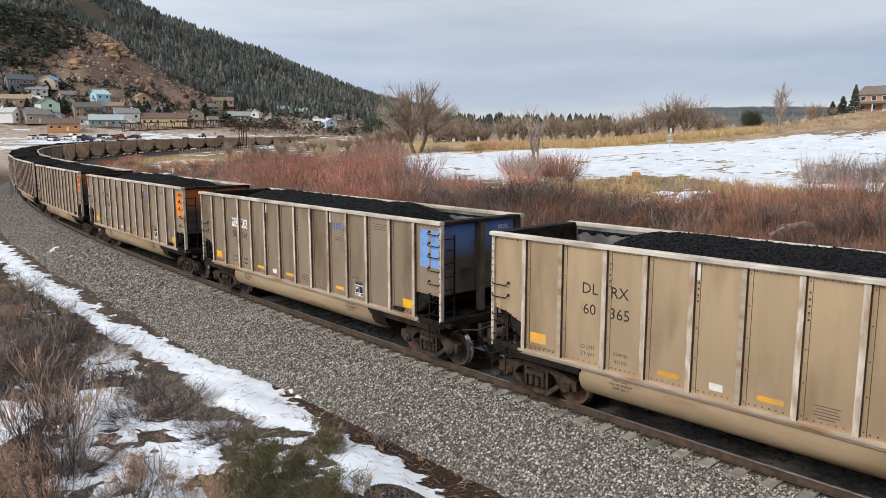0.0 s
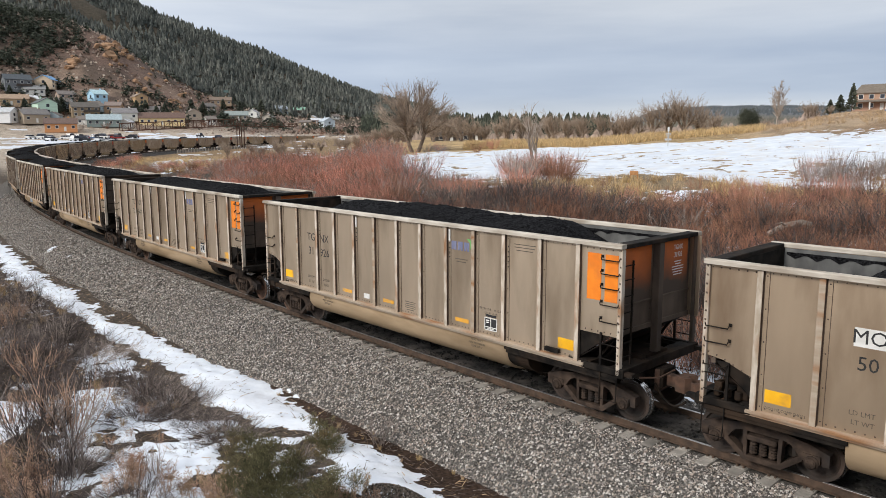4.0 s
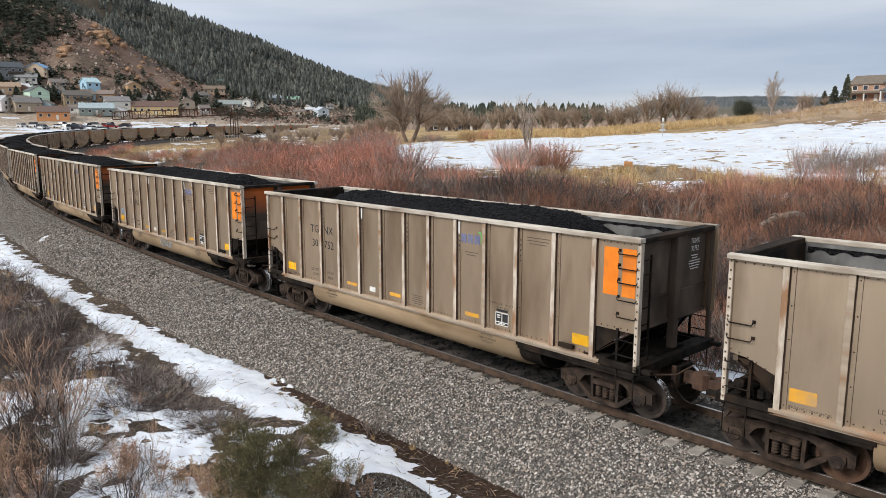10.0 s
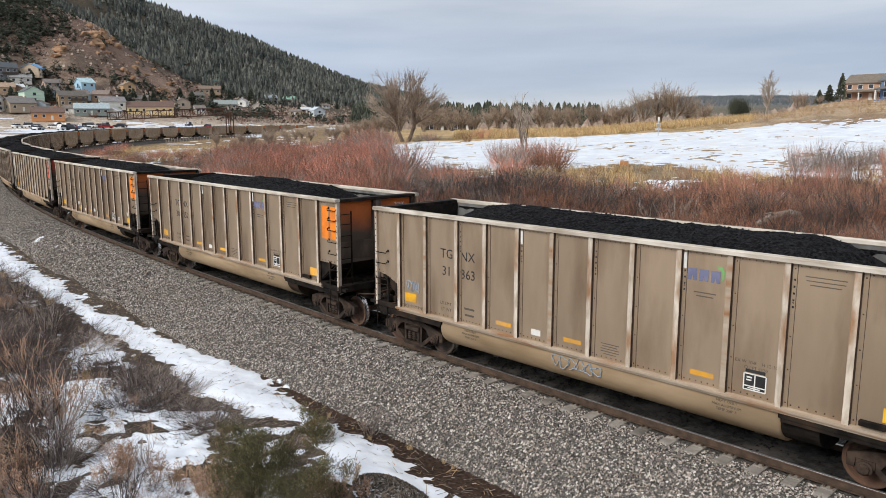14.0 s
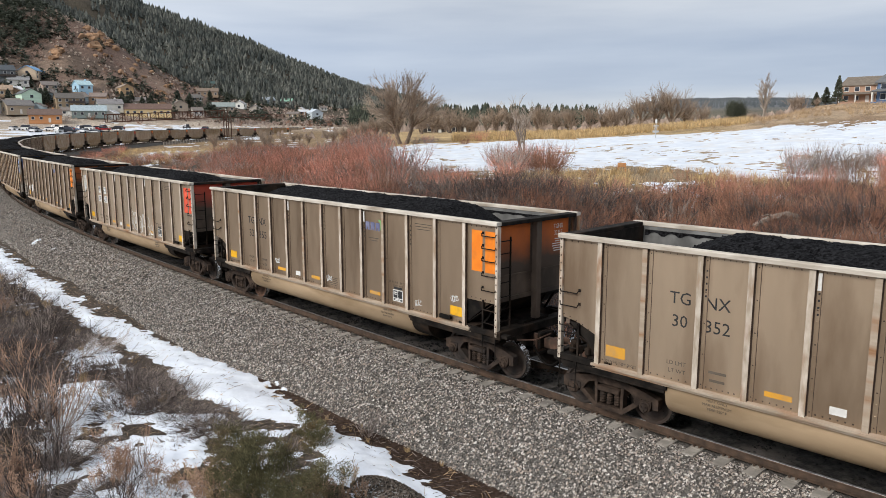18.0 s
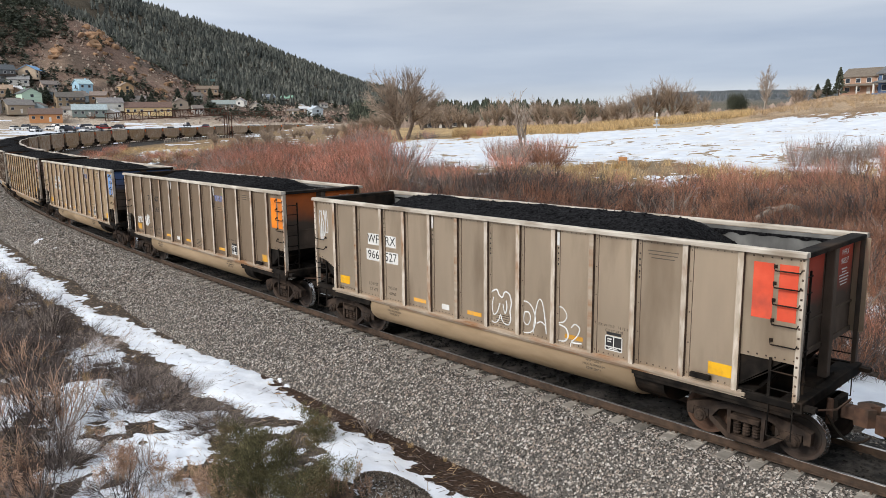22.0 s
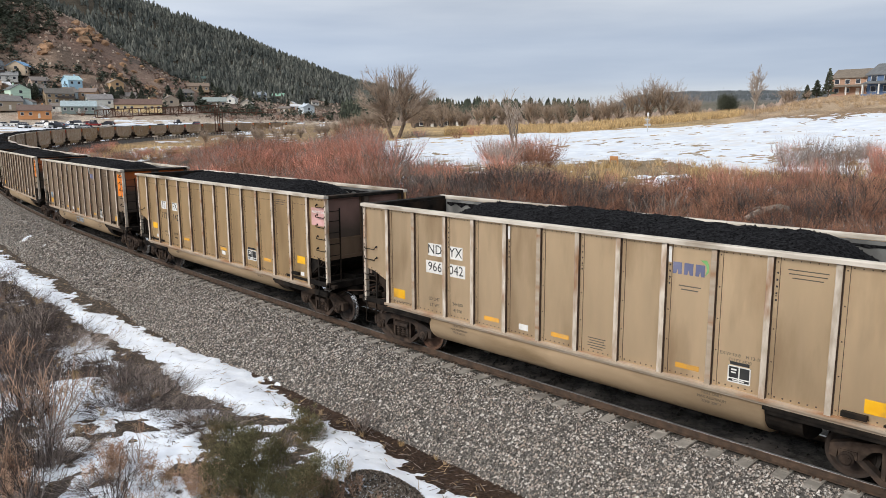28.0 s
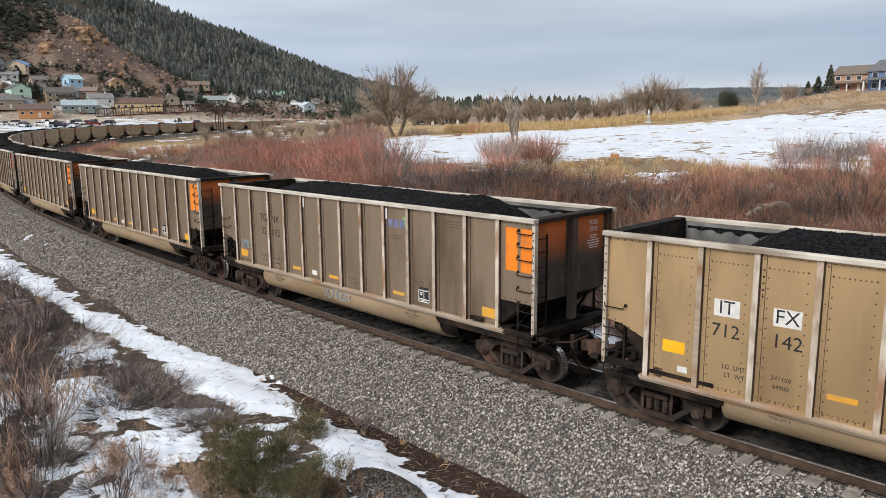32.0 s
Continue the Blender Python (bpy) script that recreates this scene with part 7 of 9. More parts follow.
def dome_tree(seed, high, wide, forks, n1, n2, n3, n4):
    """Stems of an old bare tree: leaning trunks, limbs arching out to a dome, then branches and fine upright twigs."""
    rs = np.random.RandomState(seed)

    def arc(p0, p1, bow, k):
        t = np.linspace(0, 1, k)[None, :, None]
        return p0[:, None] * (1 - t) ** 2 + (p0 * 0.5 + p1 * 0.5 + bow)[:, None] * 2 * t * (1 - t) + p1[:, None] * t ** 2

    def along(P, i, u):
        k = np.minimum((u * (P.shape[1] - 1)).astype(int), P.shape[1] - 2)
        w = (u * (P.shape[1] - 1) - k)[:, None]
        return P[i, k] * (1 - w) + P[i, k + 1] * w
    base = np.array([(x * 0.35, 0.0, -0.2) for x, _ in forks])
    top = np.array([(x * h * 0.5, 0.12 * x, h) for x, h in forks])
    T = arc(base, top, np.array([[0, 0, -0.3]]), 5)
    i = np.arange(n1) % len(forks)
    side = np.sign([f[0] for f in forks])[i]
    az = np.where(side > 0, rs.uniform(-1.9, 1.9, n1), rs.uniform(1.25, 5.05, n1))
    el = np.arcsin(rs.uniform(0.12, 0.99, n1))
    reach = rs.uniform(0.62, 0.86, n1)
    c = np.array([0, 0, high * 0.42])
    p1 = c + np.stack([wide * np.cos(el) * np.cos(az), wide * np.cos(el) * np.sin(az), high * 0.58 * np.sin(el)], -1) * reach[:, None]
    A = arc(along(T, i, rs.uniform(0.7, 1.0, n1)), p1, np.array([[0, 0, 0.3]]) + rs.normal(0, 0.35, (n1, 3)), 6)
    levels = [(T, 0.32, 0.22), (A, 0.11, 0.04)]
    up, length, r = 0.05, high * 0.22, 0.05
    for n in (n2, n3, n4):
        P = levels[-1][0]
        i, u = rs.randint(0, len(P), n), rs.uniform(0.25, 1.0, n)
        q = along(P, i, u)
        d = P[i, -1] - P[i, 0]
        d /= np.linalg.norm(d, axis=1, keepdims=True)
        d = d * 0.7 + (q - c) / np.linalg.norm(q - c, axis=1, keepdims=True) * 0.5 + rs.normal(0, 0.38, (n, 3)) + np.array([0, 0, up])
        d /= np.linalg.norm(d, axis=1, keepdims=True)
        L = length * rs.uniform(0.55, 1.2, (n, 1))
        levels.append((arc(q, q + d * L, rs.normal(0, 0.06, (n, 3)) * L, 3), r, r * 0.4))
        up, length, r = up + 0.12, length * 0.6, max(r * 0.5, 0.013)
    return levels


def old_tree(name, seed, high, wide, forks, counts, bark, twig, label, x, y, group="bare trees"):
    t = new(name)
    t.location = (x, y, float(ground_z(np.array([x]), np.array([y]))[0]))
    lv = dome_tree(seed, high, wide, forks, *counts)
    for nm, sets, m_, sides in (("trunk", lv[:1], bark, 8), ("limb", lv[1:2], bark, 6), ("crown", lv[2:], twig, 3)):
        v, f = join_sets([tubes(P, np.linspace(a, b, P.shape[1])[None] * np.ones((len(P), 1)), sides) for P, a, b in sets])
        part(nm, array_mesh(nm, v, f, m_), None, t)
    return tagged(t, label, "tree", group)


old_tree("cottonwood_tree", 5, 9.4, 8.2, ((-1.0, 2.9), (1.0, 3.2)), (40, 320, 1800, 6500), m_bark, m_twig, "broad bare cottonwood with a forked trunk standing in snow", *bearing(-2.85, 110))
bare_tree("sapling_tree", 8, [((0, 0, 0), (0.05, 0, 1), 4.6, 0.12), ((0.2, 0.1, 0), (0.2, 0, 1), 3.8, 0.09), ((-0.3, 0, 0), (-0.25, 0.1, 1), 3.5, 0.08)], [(8, 0.5, 0.5, 0.3), (6, 0.45, 0.5, 0.2)], m_bark, m_twig2, "slender bare young tree among shrubs", *bearing(6.4, 72), 1.12)
ROUND = [(7, 1.25, 0.75, 0.25), (7, 0.55, 0.65, 0.15), (5, 0.55, 0.6, 0.15)]
for i, (a, r, k) in enumerate(((15.0, 182, 1.25), (16.2, 186, 1.55), (17.2, 184, 1.5), (18.2, 190, 1.2), (14.0, 195, 0.95), (19.3, 200, 1.0))):
    bare_tree("orchard_tree", 11 + i % 2, [((0, 0, 0), (0.2, 0, 1), 3.4, 0.3), ((0.3, 0.2, 0), (-0.5, 0.3, 1), 3.2, 0.24), ((-0.3, 0, 0), (0.6, -0.3, 1), 3.0, 0.22)], ROUND, m_bark, m_twig, "rounded bare brown tree behind golden grass", *bearing(a, r), k)
bare_tree("aspen_tree", 15, [((0, 0, 0), (0.0, 0, 1), 7.5, 0.16), ((0.4, 0, 0), (0.12, 0, 1), 6.6, 0.13), ((-0.4, 0, 0), (-0.12, 0, 1), 6.4, 0.13)], [(14, 0.34, 0.45, 0.15), (8, 0.5, 0.5, 0.15), (6, 0.5, 0.6, 0.2)], m_twig2, m_twig2, "pale upright bare aspen clump", *bearing(23.4, 176), 1.06)
# a belt of low bare trees behind the field
for i in range(34):
    a = rs_p.uniform(-4.5, 13.5)
    bare_tree("orchard_tree", 11 + i % 2, [((0, 0, 0), (0, 0, 1), 4, 0.2)], ROUND, m_bark, m_twig, "rounded bare brown tree behind golden grass", *bearing(a, rs_p.uniform(165, 250)), rs_p.uniform(0.75, 1.15))
for i in range(12):
    bare_tree("orchard_tree", 11 + i % 2, [((0, 0, 0), (0, 0, 1), 4, 0.2)], ROUND, m_bark, m_twig2, "rounded bare brown tree behind golden grass", *bearing(rs_p.uniform(18.5, 27), rs_p.uniform(215, 280)), rs_p.uniform(0.5, 0.8))
for i in range(30):
    bare_tree("orchard_tree", 11 + i % 2, [((0, 0, 0), (0, 0, 1), 4, 0.2)], ROUND, m_bark, m_twig2, "rounded bare brown tree behind golden grass", *bearing(rs_p.uniform(-17, -4), rs_p.uniform(150, 330)), rs_p.uniform(0.45, 0.8))

# ---- the far side: woods, rocks, houses, footbridge, parked cars ----


def seat(a, tilt, r0=215.0, r1=1400.0):
    """The place on the ground at bearing a whose height shows at the slope tilt (in thousandths) from eye level."""
    r = np.arange(r0, r1, 2.0)
    x, y = r * math.sin(radians(a)), r * math.cos(radians(a))
    z = ground_z(x, y)
    t = (z - 6.19) / y * 1305
    i = np.argmax(t >= tilt) if (t >= tilt).any() else int(np.argmax(t))
    return float(x[i]), float(y[i]), float(z[i])


def conifer_data(seed, tiers=5, sides=7):
    """A ragged conifer one metre high: tiers of drooping wedges, as arrays of triangles."""
    rs = np.random.RandomState(seed)
    v, f = [], []
    for t in range(tiers):
        z0, z1 = 0.10 + 0.9 * t / tiers, 0.10 + 0.9 * (t + 1.7) / tiers
        rad = 0.26 * (1 - t / tiers) ** 0.8 + 0.02
        k = len(v)
        n = sides + (tiers - t) % 2
        off = rs.uniform(0, 6.28)
        v.append((rs.normal(0, 0.01), rs.normal(0, 0.01), min(z1, 1.0)))
        for i in range(2 * n):
            a = off + 3.14159 * i / n
            q = rad * (rs.uniform(0.85, 1.2) if i % 2 == 0 else rs.uniform(0.45, 0.65))
            v.append((q * math.cos(a), q * math.sin(a), z0 - 0.03 * (i % 2 == 0) + rs.normal(0, 0.015)))
        f += [(k, k + 1 + i, k + 1 + (i + 1) % (2 * n)) for i in range(2 * n)]
    k = len(v)
    v += [(0.02 * math.cos(i * 2.09), 0.02 * math.sin(i * 2.09), z) for z in (0, 0.2) for i in range(3)]
    f += [(k + i, k + (i + 1) % 3, k + 3 + i) for i in range(3)] + [(k + (i + 1) % 3, k + 3 + (i + 1) % 3, k + 3 + i) for i in range(3)]
    return np.array(v), np.array(f)


def pine_mat():
    m = mat("pine_needles", (0.040, 0.050, 0.037), (0.085, 0.094, 0.068), scale=0.5, rough=0.9, bump=0)
    n, l = m.node_tree.nodes, m.node_tree.links
    g = n.new("ShaderNodeNewGeometry")
    mr = n.new("ShaderNodeMapRange")
    mr.inputs["To Min"].default_value, mr.inputs["To Max"].default_value = 0.5, 1.5
    l.new(g.outputs["Random Per Island"], mr.inputs["Value"])
    hs = n.new("ShaderNodeHueSaturation")
    b = n["Principled BSDF"]
    l.new(b.inputs["Base Color"].links[0].from_socket, hs.inputs["Color"])
    l.new(mr.outputs[0], hs.inputs["Value"])
    l.new(hs.outputs[0], b.inputs["Base Color"])
    return m


m_pine = pine_mat()
# paler copy of the pine needles: distance haze put into the colour
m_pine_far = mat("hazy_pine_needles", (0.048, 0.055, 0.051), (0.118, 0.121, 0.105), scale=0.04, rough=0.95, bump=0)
# bluer still, haze of the far mesa painted on its trees
m_mesa = mat("hazy_blue_woods", (0.10, 0.115, 0.125), (0.16, 0.17, 0.175), scale=0.01, rough=0.95, bump=0)
m_scrub = mat("hill_scrub", (0.055, 0.044, 0.034), (0.16, 0.10, 0.072), scale=0.3, rough=0.95, bump=0)
island_tone(m_scrub, 0.35, 2.0)
m_bush = mat("grey_brown_bush", (0.24, 0.185, 0.15), (0.40, 0.315, 0.26), scale=0.3, rough=0.95, bump=0)
def needle_tree(seed, n, wide=0.2, low=0.08, power=0.8, fat=1.0):
    """A pine one metre high as loose needle clumps round a stem: triangles turned every way, ragged at the edge."""
    rs = np.random.RandomState(seed)
    u = low + (0.98 - low) * rs.rand(n) ** 1.1
    a = rs.uniform(0, 6.283, n)
    q = wide * (1.02 - u) ** power * np.sqrt(rs.rand(n)) * rs.uniform(0.75, 1.2, n)
    c = np.stack([q * np.cos(a), q * np.sin(a), u], -1)
    size = (0.05 + 0.11 * (1 - u))[:, None, None] * rs.uniform(0.7, 1.3, (n, 1, 1)) * fat
    v = c[:, None] + rs.normal(0, 0.62, (n, 3, 3)) * size * np.array([1, 1, 0.75])
    top = np.array([[(-0.02, 0, 0.8), (0.02, 0.01, 0.8), (0, 0, 1.0)]])
    v = np.concatenate([v, top]).reshape(-1, 3)
    return v, np.arange(len(v)).reshape(-1, 3)


CONE = [needle_tree(i, 54, 0.2 + 0.02 * (i % 3), fat=1.3) for i in range(6)]
ROUND_PINE = [needle_tree(20 + i, 60, 0.36, 0.10, 0.45, 1.5) for i in range(4)]
FAR_CONE = [conifer_data(10 + i, 3, 4) for i in range(8)]


def scatter_woods(name, x, y, h, material, label, seed, protos=CONE, wide=1.0):
    rs = np.random.RandomState(seed)
    z = ground_z(x, y)
    sets = []
    th = rs.uniform(0, 6.28, len(x))
    for i, (v, f) in enumerate(protos):
        sel = np.arange(len(x)) % len(protos) == i
        if not sel.any():
            continue
        c, s_ = np.cos(th[sel])[:, None], np.sin(th[sel])[:, None]
        hh = h[sel][:, None]
        w = hh * wide * rs.uniform(0.8, 1.25, (sel.sum(), 1))
        V = np.stack([(v[None, :, 0] * c - v[None, :, 1] * s_) * w, (v[None, :, 0] * s_ + v[None, :, 1] * c) * w, v[None, :, 2] * hh], -1)
        V += np.stack([x[sel], y[sel], z[sel] - 0.2], -1)[:, None]
        sets.append((V.reshape(-1, 3), (f[None] + len(v) * np.arange(sel.sum())[:, None, None]).reshape(-1, f.shape[1])))
    v, f = join_sets(sets)
    return tagged(new(name, array_mesh(name, v, f, material)), label, "trees" if material in (m_pine, m_pine_far, m_mesa, m_bush) else "scrub", kind="stuff")


def polar_points(n, a0, a1, r0, r1, seed, keep=None):
    rs = np.random.RandomState(seed)
    a, r = rs.uniform(a0, a1, n), np.sqrt(rs.uniform(r0 * r0, r1 * r1, n))
    x, y = r * np.sin(np.radians(a)), r * np.cos(np.radians(a))
    if keep is not None:
        k = keep(a, r, x, y, rs)
        x, y = x[k], y[k]
    return x, y


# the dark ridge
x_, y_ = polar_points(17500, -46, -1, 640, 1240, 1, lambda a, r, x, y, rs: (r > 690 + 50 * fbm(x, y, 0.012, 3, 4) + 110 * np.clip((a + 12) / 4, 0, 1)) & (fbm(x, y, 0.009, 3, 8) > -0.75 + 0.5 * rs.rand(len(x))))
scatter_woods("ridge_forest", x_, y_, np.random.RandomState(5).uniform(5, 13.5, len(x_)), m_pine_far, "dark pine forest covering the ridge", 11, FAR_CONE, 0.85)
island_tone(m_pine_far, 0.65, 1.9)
DOME = [conifer_data(30 + i, 2, 5) for i in range(3)]
# scattered pines on the near hill, thicker to its left
x_, y_ = polar_points(2800, -46, -12, 440, 690, 2, lambda a, r, x, y, rs: (fbm(x, y, 0.015, 3, 14) + 0.10 * (-26.5 - a) * (r > 460) > 0.34) | (rs.rand(len(x)) < 0.13))
scatter_woods("hillside_pine", x_, y_, np.random.RandomState(6).uniform(2.5, 6.5, len(x_)), m_pine, "scattered pines on the red hillside", 12, CONE[:2] + ROUND_PINE, 1.35)
x_, y_ = polar_points(1500, -46, -26.6, 470, 720, 21, lambda a, r, x, y, rs: (-27.2 - a) * 0.5 + 0.004 * (r - 560) + 0.6 * fbm(x, y, 0.015, 3, 15) > 0.1 + 0.7 * rs.rand(len(x)))
scatter_woods("hillside_pine", x_, y_, np.random.RandomState(61).uniform(4.0, 8, len(x_)), m_pine, "dense pines on the shoulder of the hillside", 22, CONE[:2] + ROUND_PINE, 1.2)
x_, y_ = polar_points(15000, -46, -6, 425, 720, 3, lambda a, r, x, y, rs: fbm(x, y, 0.03, 3, 24) > -0.3 + 0.5 * rs.rand(len(x)))
scatter_woods("hillside_scrub", x_, y_, np.random.RandomState(7).uniform(0.5, 1.5, len(x_)), m_scrub, "low brown scrub over the red hillside", 13, DOME, 3.0)
x_, y_ = polar_points(2600, -46, -12, 405, 690, 93, lambda a, r, x, y, rs: fbm(x, y, 0.02, 3, 94) > -0.1 + 0.5 * rs.rand(len(x)))
scatter_woods("hillside_shrub", x_, y_, np.random.RandomState(95).uniform(1.0, 2.8, len(x_)), m_bush, "dark leafless shrubs over the red hillside", 23, DOME, 1.8)
x_, y_ = polar_points(800, -34, -6, 422, 490, 44, lambda a, r, x, y, rs: fbm(x, y, 0.05, 3, 26) > -0.2 + 0.5 * rs.rand(len(x)))
scatter_woods("town_brush", x_, y_, np.random.RandomState(71).uniform(0.8, 2.4, len(x_)), m_bush, "brown leafless brush between the houses", 17, DOME, 1.7)
x_, y_ = polar_points(170, -34, -6, 428, 490, 45)
scatter_woods("town_evergreen", x_, y_, np.random.RandomState(72).uniform(2.5, 7.0, len(x_)), m_pine, "dark evergreens between the houses", 18, ROUND_PINE, 1.3)
x_, y_ = polar_points(1700, -13, 1, 300, 800, 46, lambda a, r, x, y, rs: fbm(x, y, 0.03, 3, 27) > -0.35 + 0.5 * rs.rand(len(x)))
scatter_woods("foothill_brush", x_, y_, np.random.RandomState(73).uniform(0.7, 2.4, len(x_)), m_bush, "grey-brown leafless brush at the foot of the ridge", 19, DOME, 1.7)
# belt of pines and scrub behind the field, then the far mesa
x_, y_ = polar_points(420, -7, 12, 380, 640, 4)
scatter_woods("valley_pine", x_, y_, np.random.RandomState(8).uniform(7, 14, len(x_)), m_pine, "belt of pines in the valley", 14, [conifer_data(50 + i, 5, 6) for i in range(4)], 0.9)
x_, y_ = polar_points(900, -6, 26, 280, 600, 41)
scatter_woods("valley_scrub", x_, y_, np.random.RandomState(81).uniform(1.5, 4.5, len(x_)), m_bush, "leafless brown scrub in the valley", 15, DOME, 1.9)
x_, y_ = polar_points(6500, 6, 36, 1500, 2750, 42)
scatter_woods("mesa_forest", x_, y_, np.random.RandomState(82).uniform(5, 9, len(x_)), m_mesa, "wooded slopes of a far mesa", 16, FAR_CONE)
for x_, y_ in zip(*polar_points(80, -33, -6, 405, 470, 43)):
    tagged(set_down("town_shrub", rs_p.choice(SPARSE), x_, y_, float(ground_z(np.array([x_]), np.array([y_]))[0]), rs_p.uniform(1.0, 2.2), rs_p.uniform(0, 6.28)), "leafless brown bush between the houses", "shrub", "town bushes")

m_rock = mat("ochre_sandstone", (0.26, 0.152, 0.088), (0.39, 0.245, 0.148), scale=0.25, rough=0.95, bump=0.8, bscale=0.8, dist=0.5, c3=(0.26, 0.16, 0.10), scale3=0.1, per=0.15)


def boulder_mesh(seed):
    bm = bmesh.new()
    bmesh.ops.create_icosphere(bm, subdivisions=2, radius=1)
    for v in bm.verts:
        n = noise.noise(v.co * 1.3 + Vector((seed * 7.1, 0, 0))) * 0.75 + noise.noise(v.co * 3.1 + Vector((0, seed * 3.3, 0))) * 0.25
        step = round(v.co.z * 4) / 4
        v.co *= 1 + n
        v.co.z = v.co.z * 0.6 + step * 0.4
    me = bpy.data.meshes.new("rock_outcrop")
    bm.to_mesh(me)
    bm.free()
    me.materials.append(m_rock)
    return me


ROCK = [boulder_mesh(i) for i in range(4)]
rs_t = random.Random(9)
for a, tilt, n, w, size in ((-24.25, 150, 20, 0.75, 3.6), (-23.6, 134, 9, 0.8, 2.4), (-26.7, 122, 11, 0.45, 2.7), (-21.6, 104, 5, 0.8, 1.8), (-25.5, 60, 10, 3.5, 2.0), (-20.5, 55, 10, 2.5, 1.8), (-22, 85, 9, 2.5, 2.2)):
    for _ in range(n):
        x, y, z = seat(a + rs_t.gauss(0, w * 0.5), tilt + rs_t.gauss(0, 9))
        k = size * rs_t.uniform(0.35, 1.0)
        ob = new("rock_outcrop", rs_t.choice(ROCK))
        ob.matrix_basis = Matrix.Translation((x, y, z + k * 0.2)) @ Matrix.Rotation(rs_t.uniform(0, 6.28), 4, "Z") @ Matrix.Diagonal((k * 1.2, k, k * rs_t.uniform(0.7, 1.2), 1))
        tagged(ob, "weathered ochre sandstone outcrop on the red hillside", "rock", "outcrops on the hill")

def hill_stones():
    """Pale boulders strewn over the red slope, joined."""
    x, y = polar_points(1500, -42, -8, 400, 680, 91)
    rs = np.random.RandomState(92)
    z = ground_z(x, y)
    p = STONE[None] * rs.uniform(0.6, 1.3, (len(x), 6, 3)) * rs.uniform(0.3, 0.95, (len(x), 1, 1)) + np.stack([x, y, z + 0.15], -1)[:, None]
    f = (STONE_F[None] + 6 * np.arange(len(x))[:, None, None]).reshape(-1, 4)
    m_ = mat("pale_field_stone", (0.34, 0.27, 0.21), (0.46, 0.39, 0.32), scale=0.2, rough=0.95, bump=0)
    tagged(new("hill_stone", array_mesh("hill_stone", p.reshape(-1, 3), f, m_)), "pale stones strewn over the red hillside", "stones", kind="stuff")


hill_stones()
m_glass = mat("dark_window_glass", (0.03, 0.035, 0.045), (0.06, 0.065, 0.08), scale=0.5, rough=0.15, bump=0)
m_trim = mat("white_trim", (0.66, 0.65, 0.62), (0.74, 0.73, 0.70), bump=0)
WALLS = {}


def wall_mat(c):
    if c not in WALLS:
        WALLS[c] = mat("house_siding", c, tuple(v * 0.88 for v in c), scale=0.6, rough=0.85, bump=0.1, bscale=8, stretch=(0.3, 0.3, 6))
    return WALLS[c]


def roof_mat(c):
    k = ("roof", c)
    if k not in WALLS:
        WALLS[k] = mat("roof_shingle", c, tuple(v * 0.75 for v in c), scale=1.5, rough=0.9, bump=0.3, bscale=10)
    return WALLS[k]


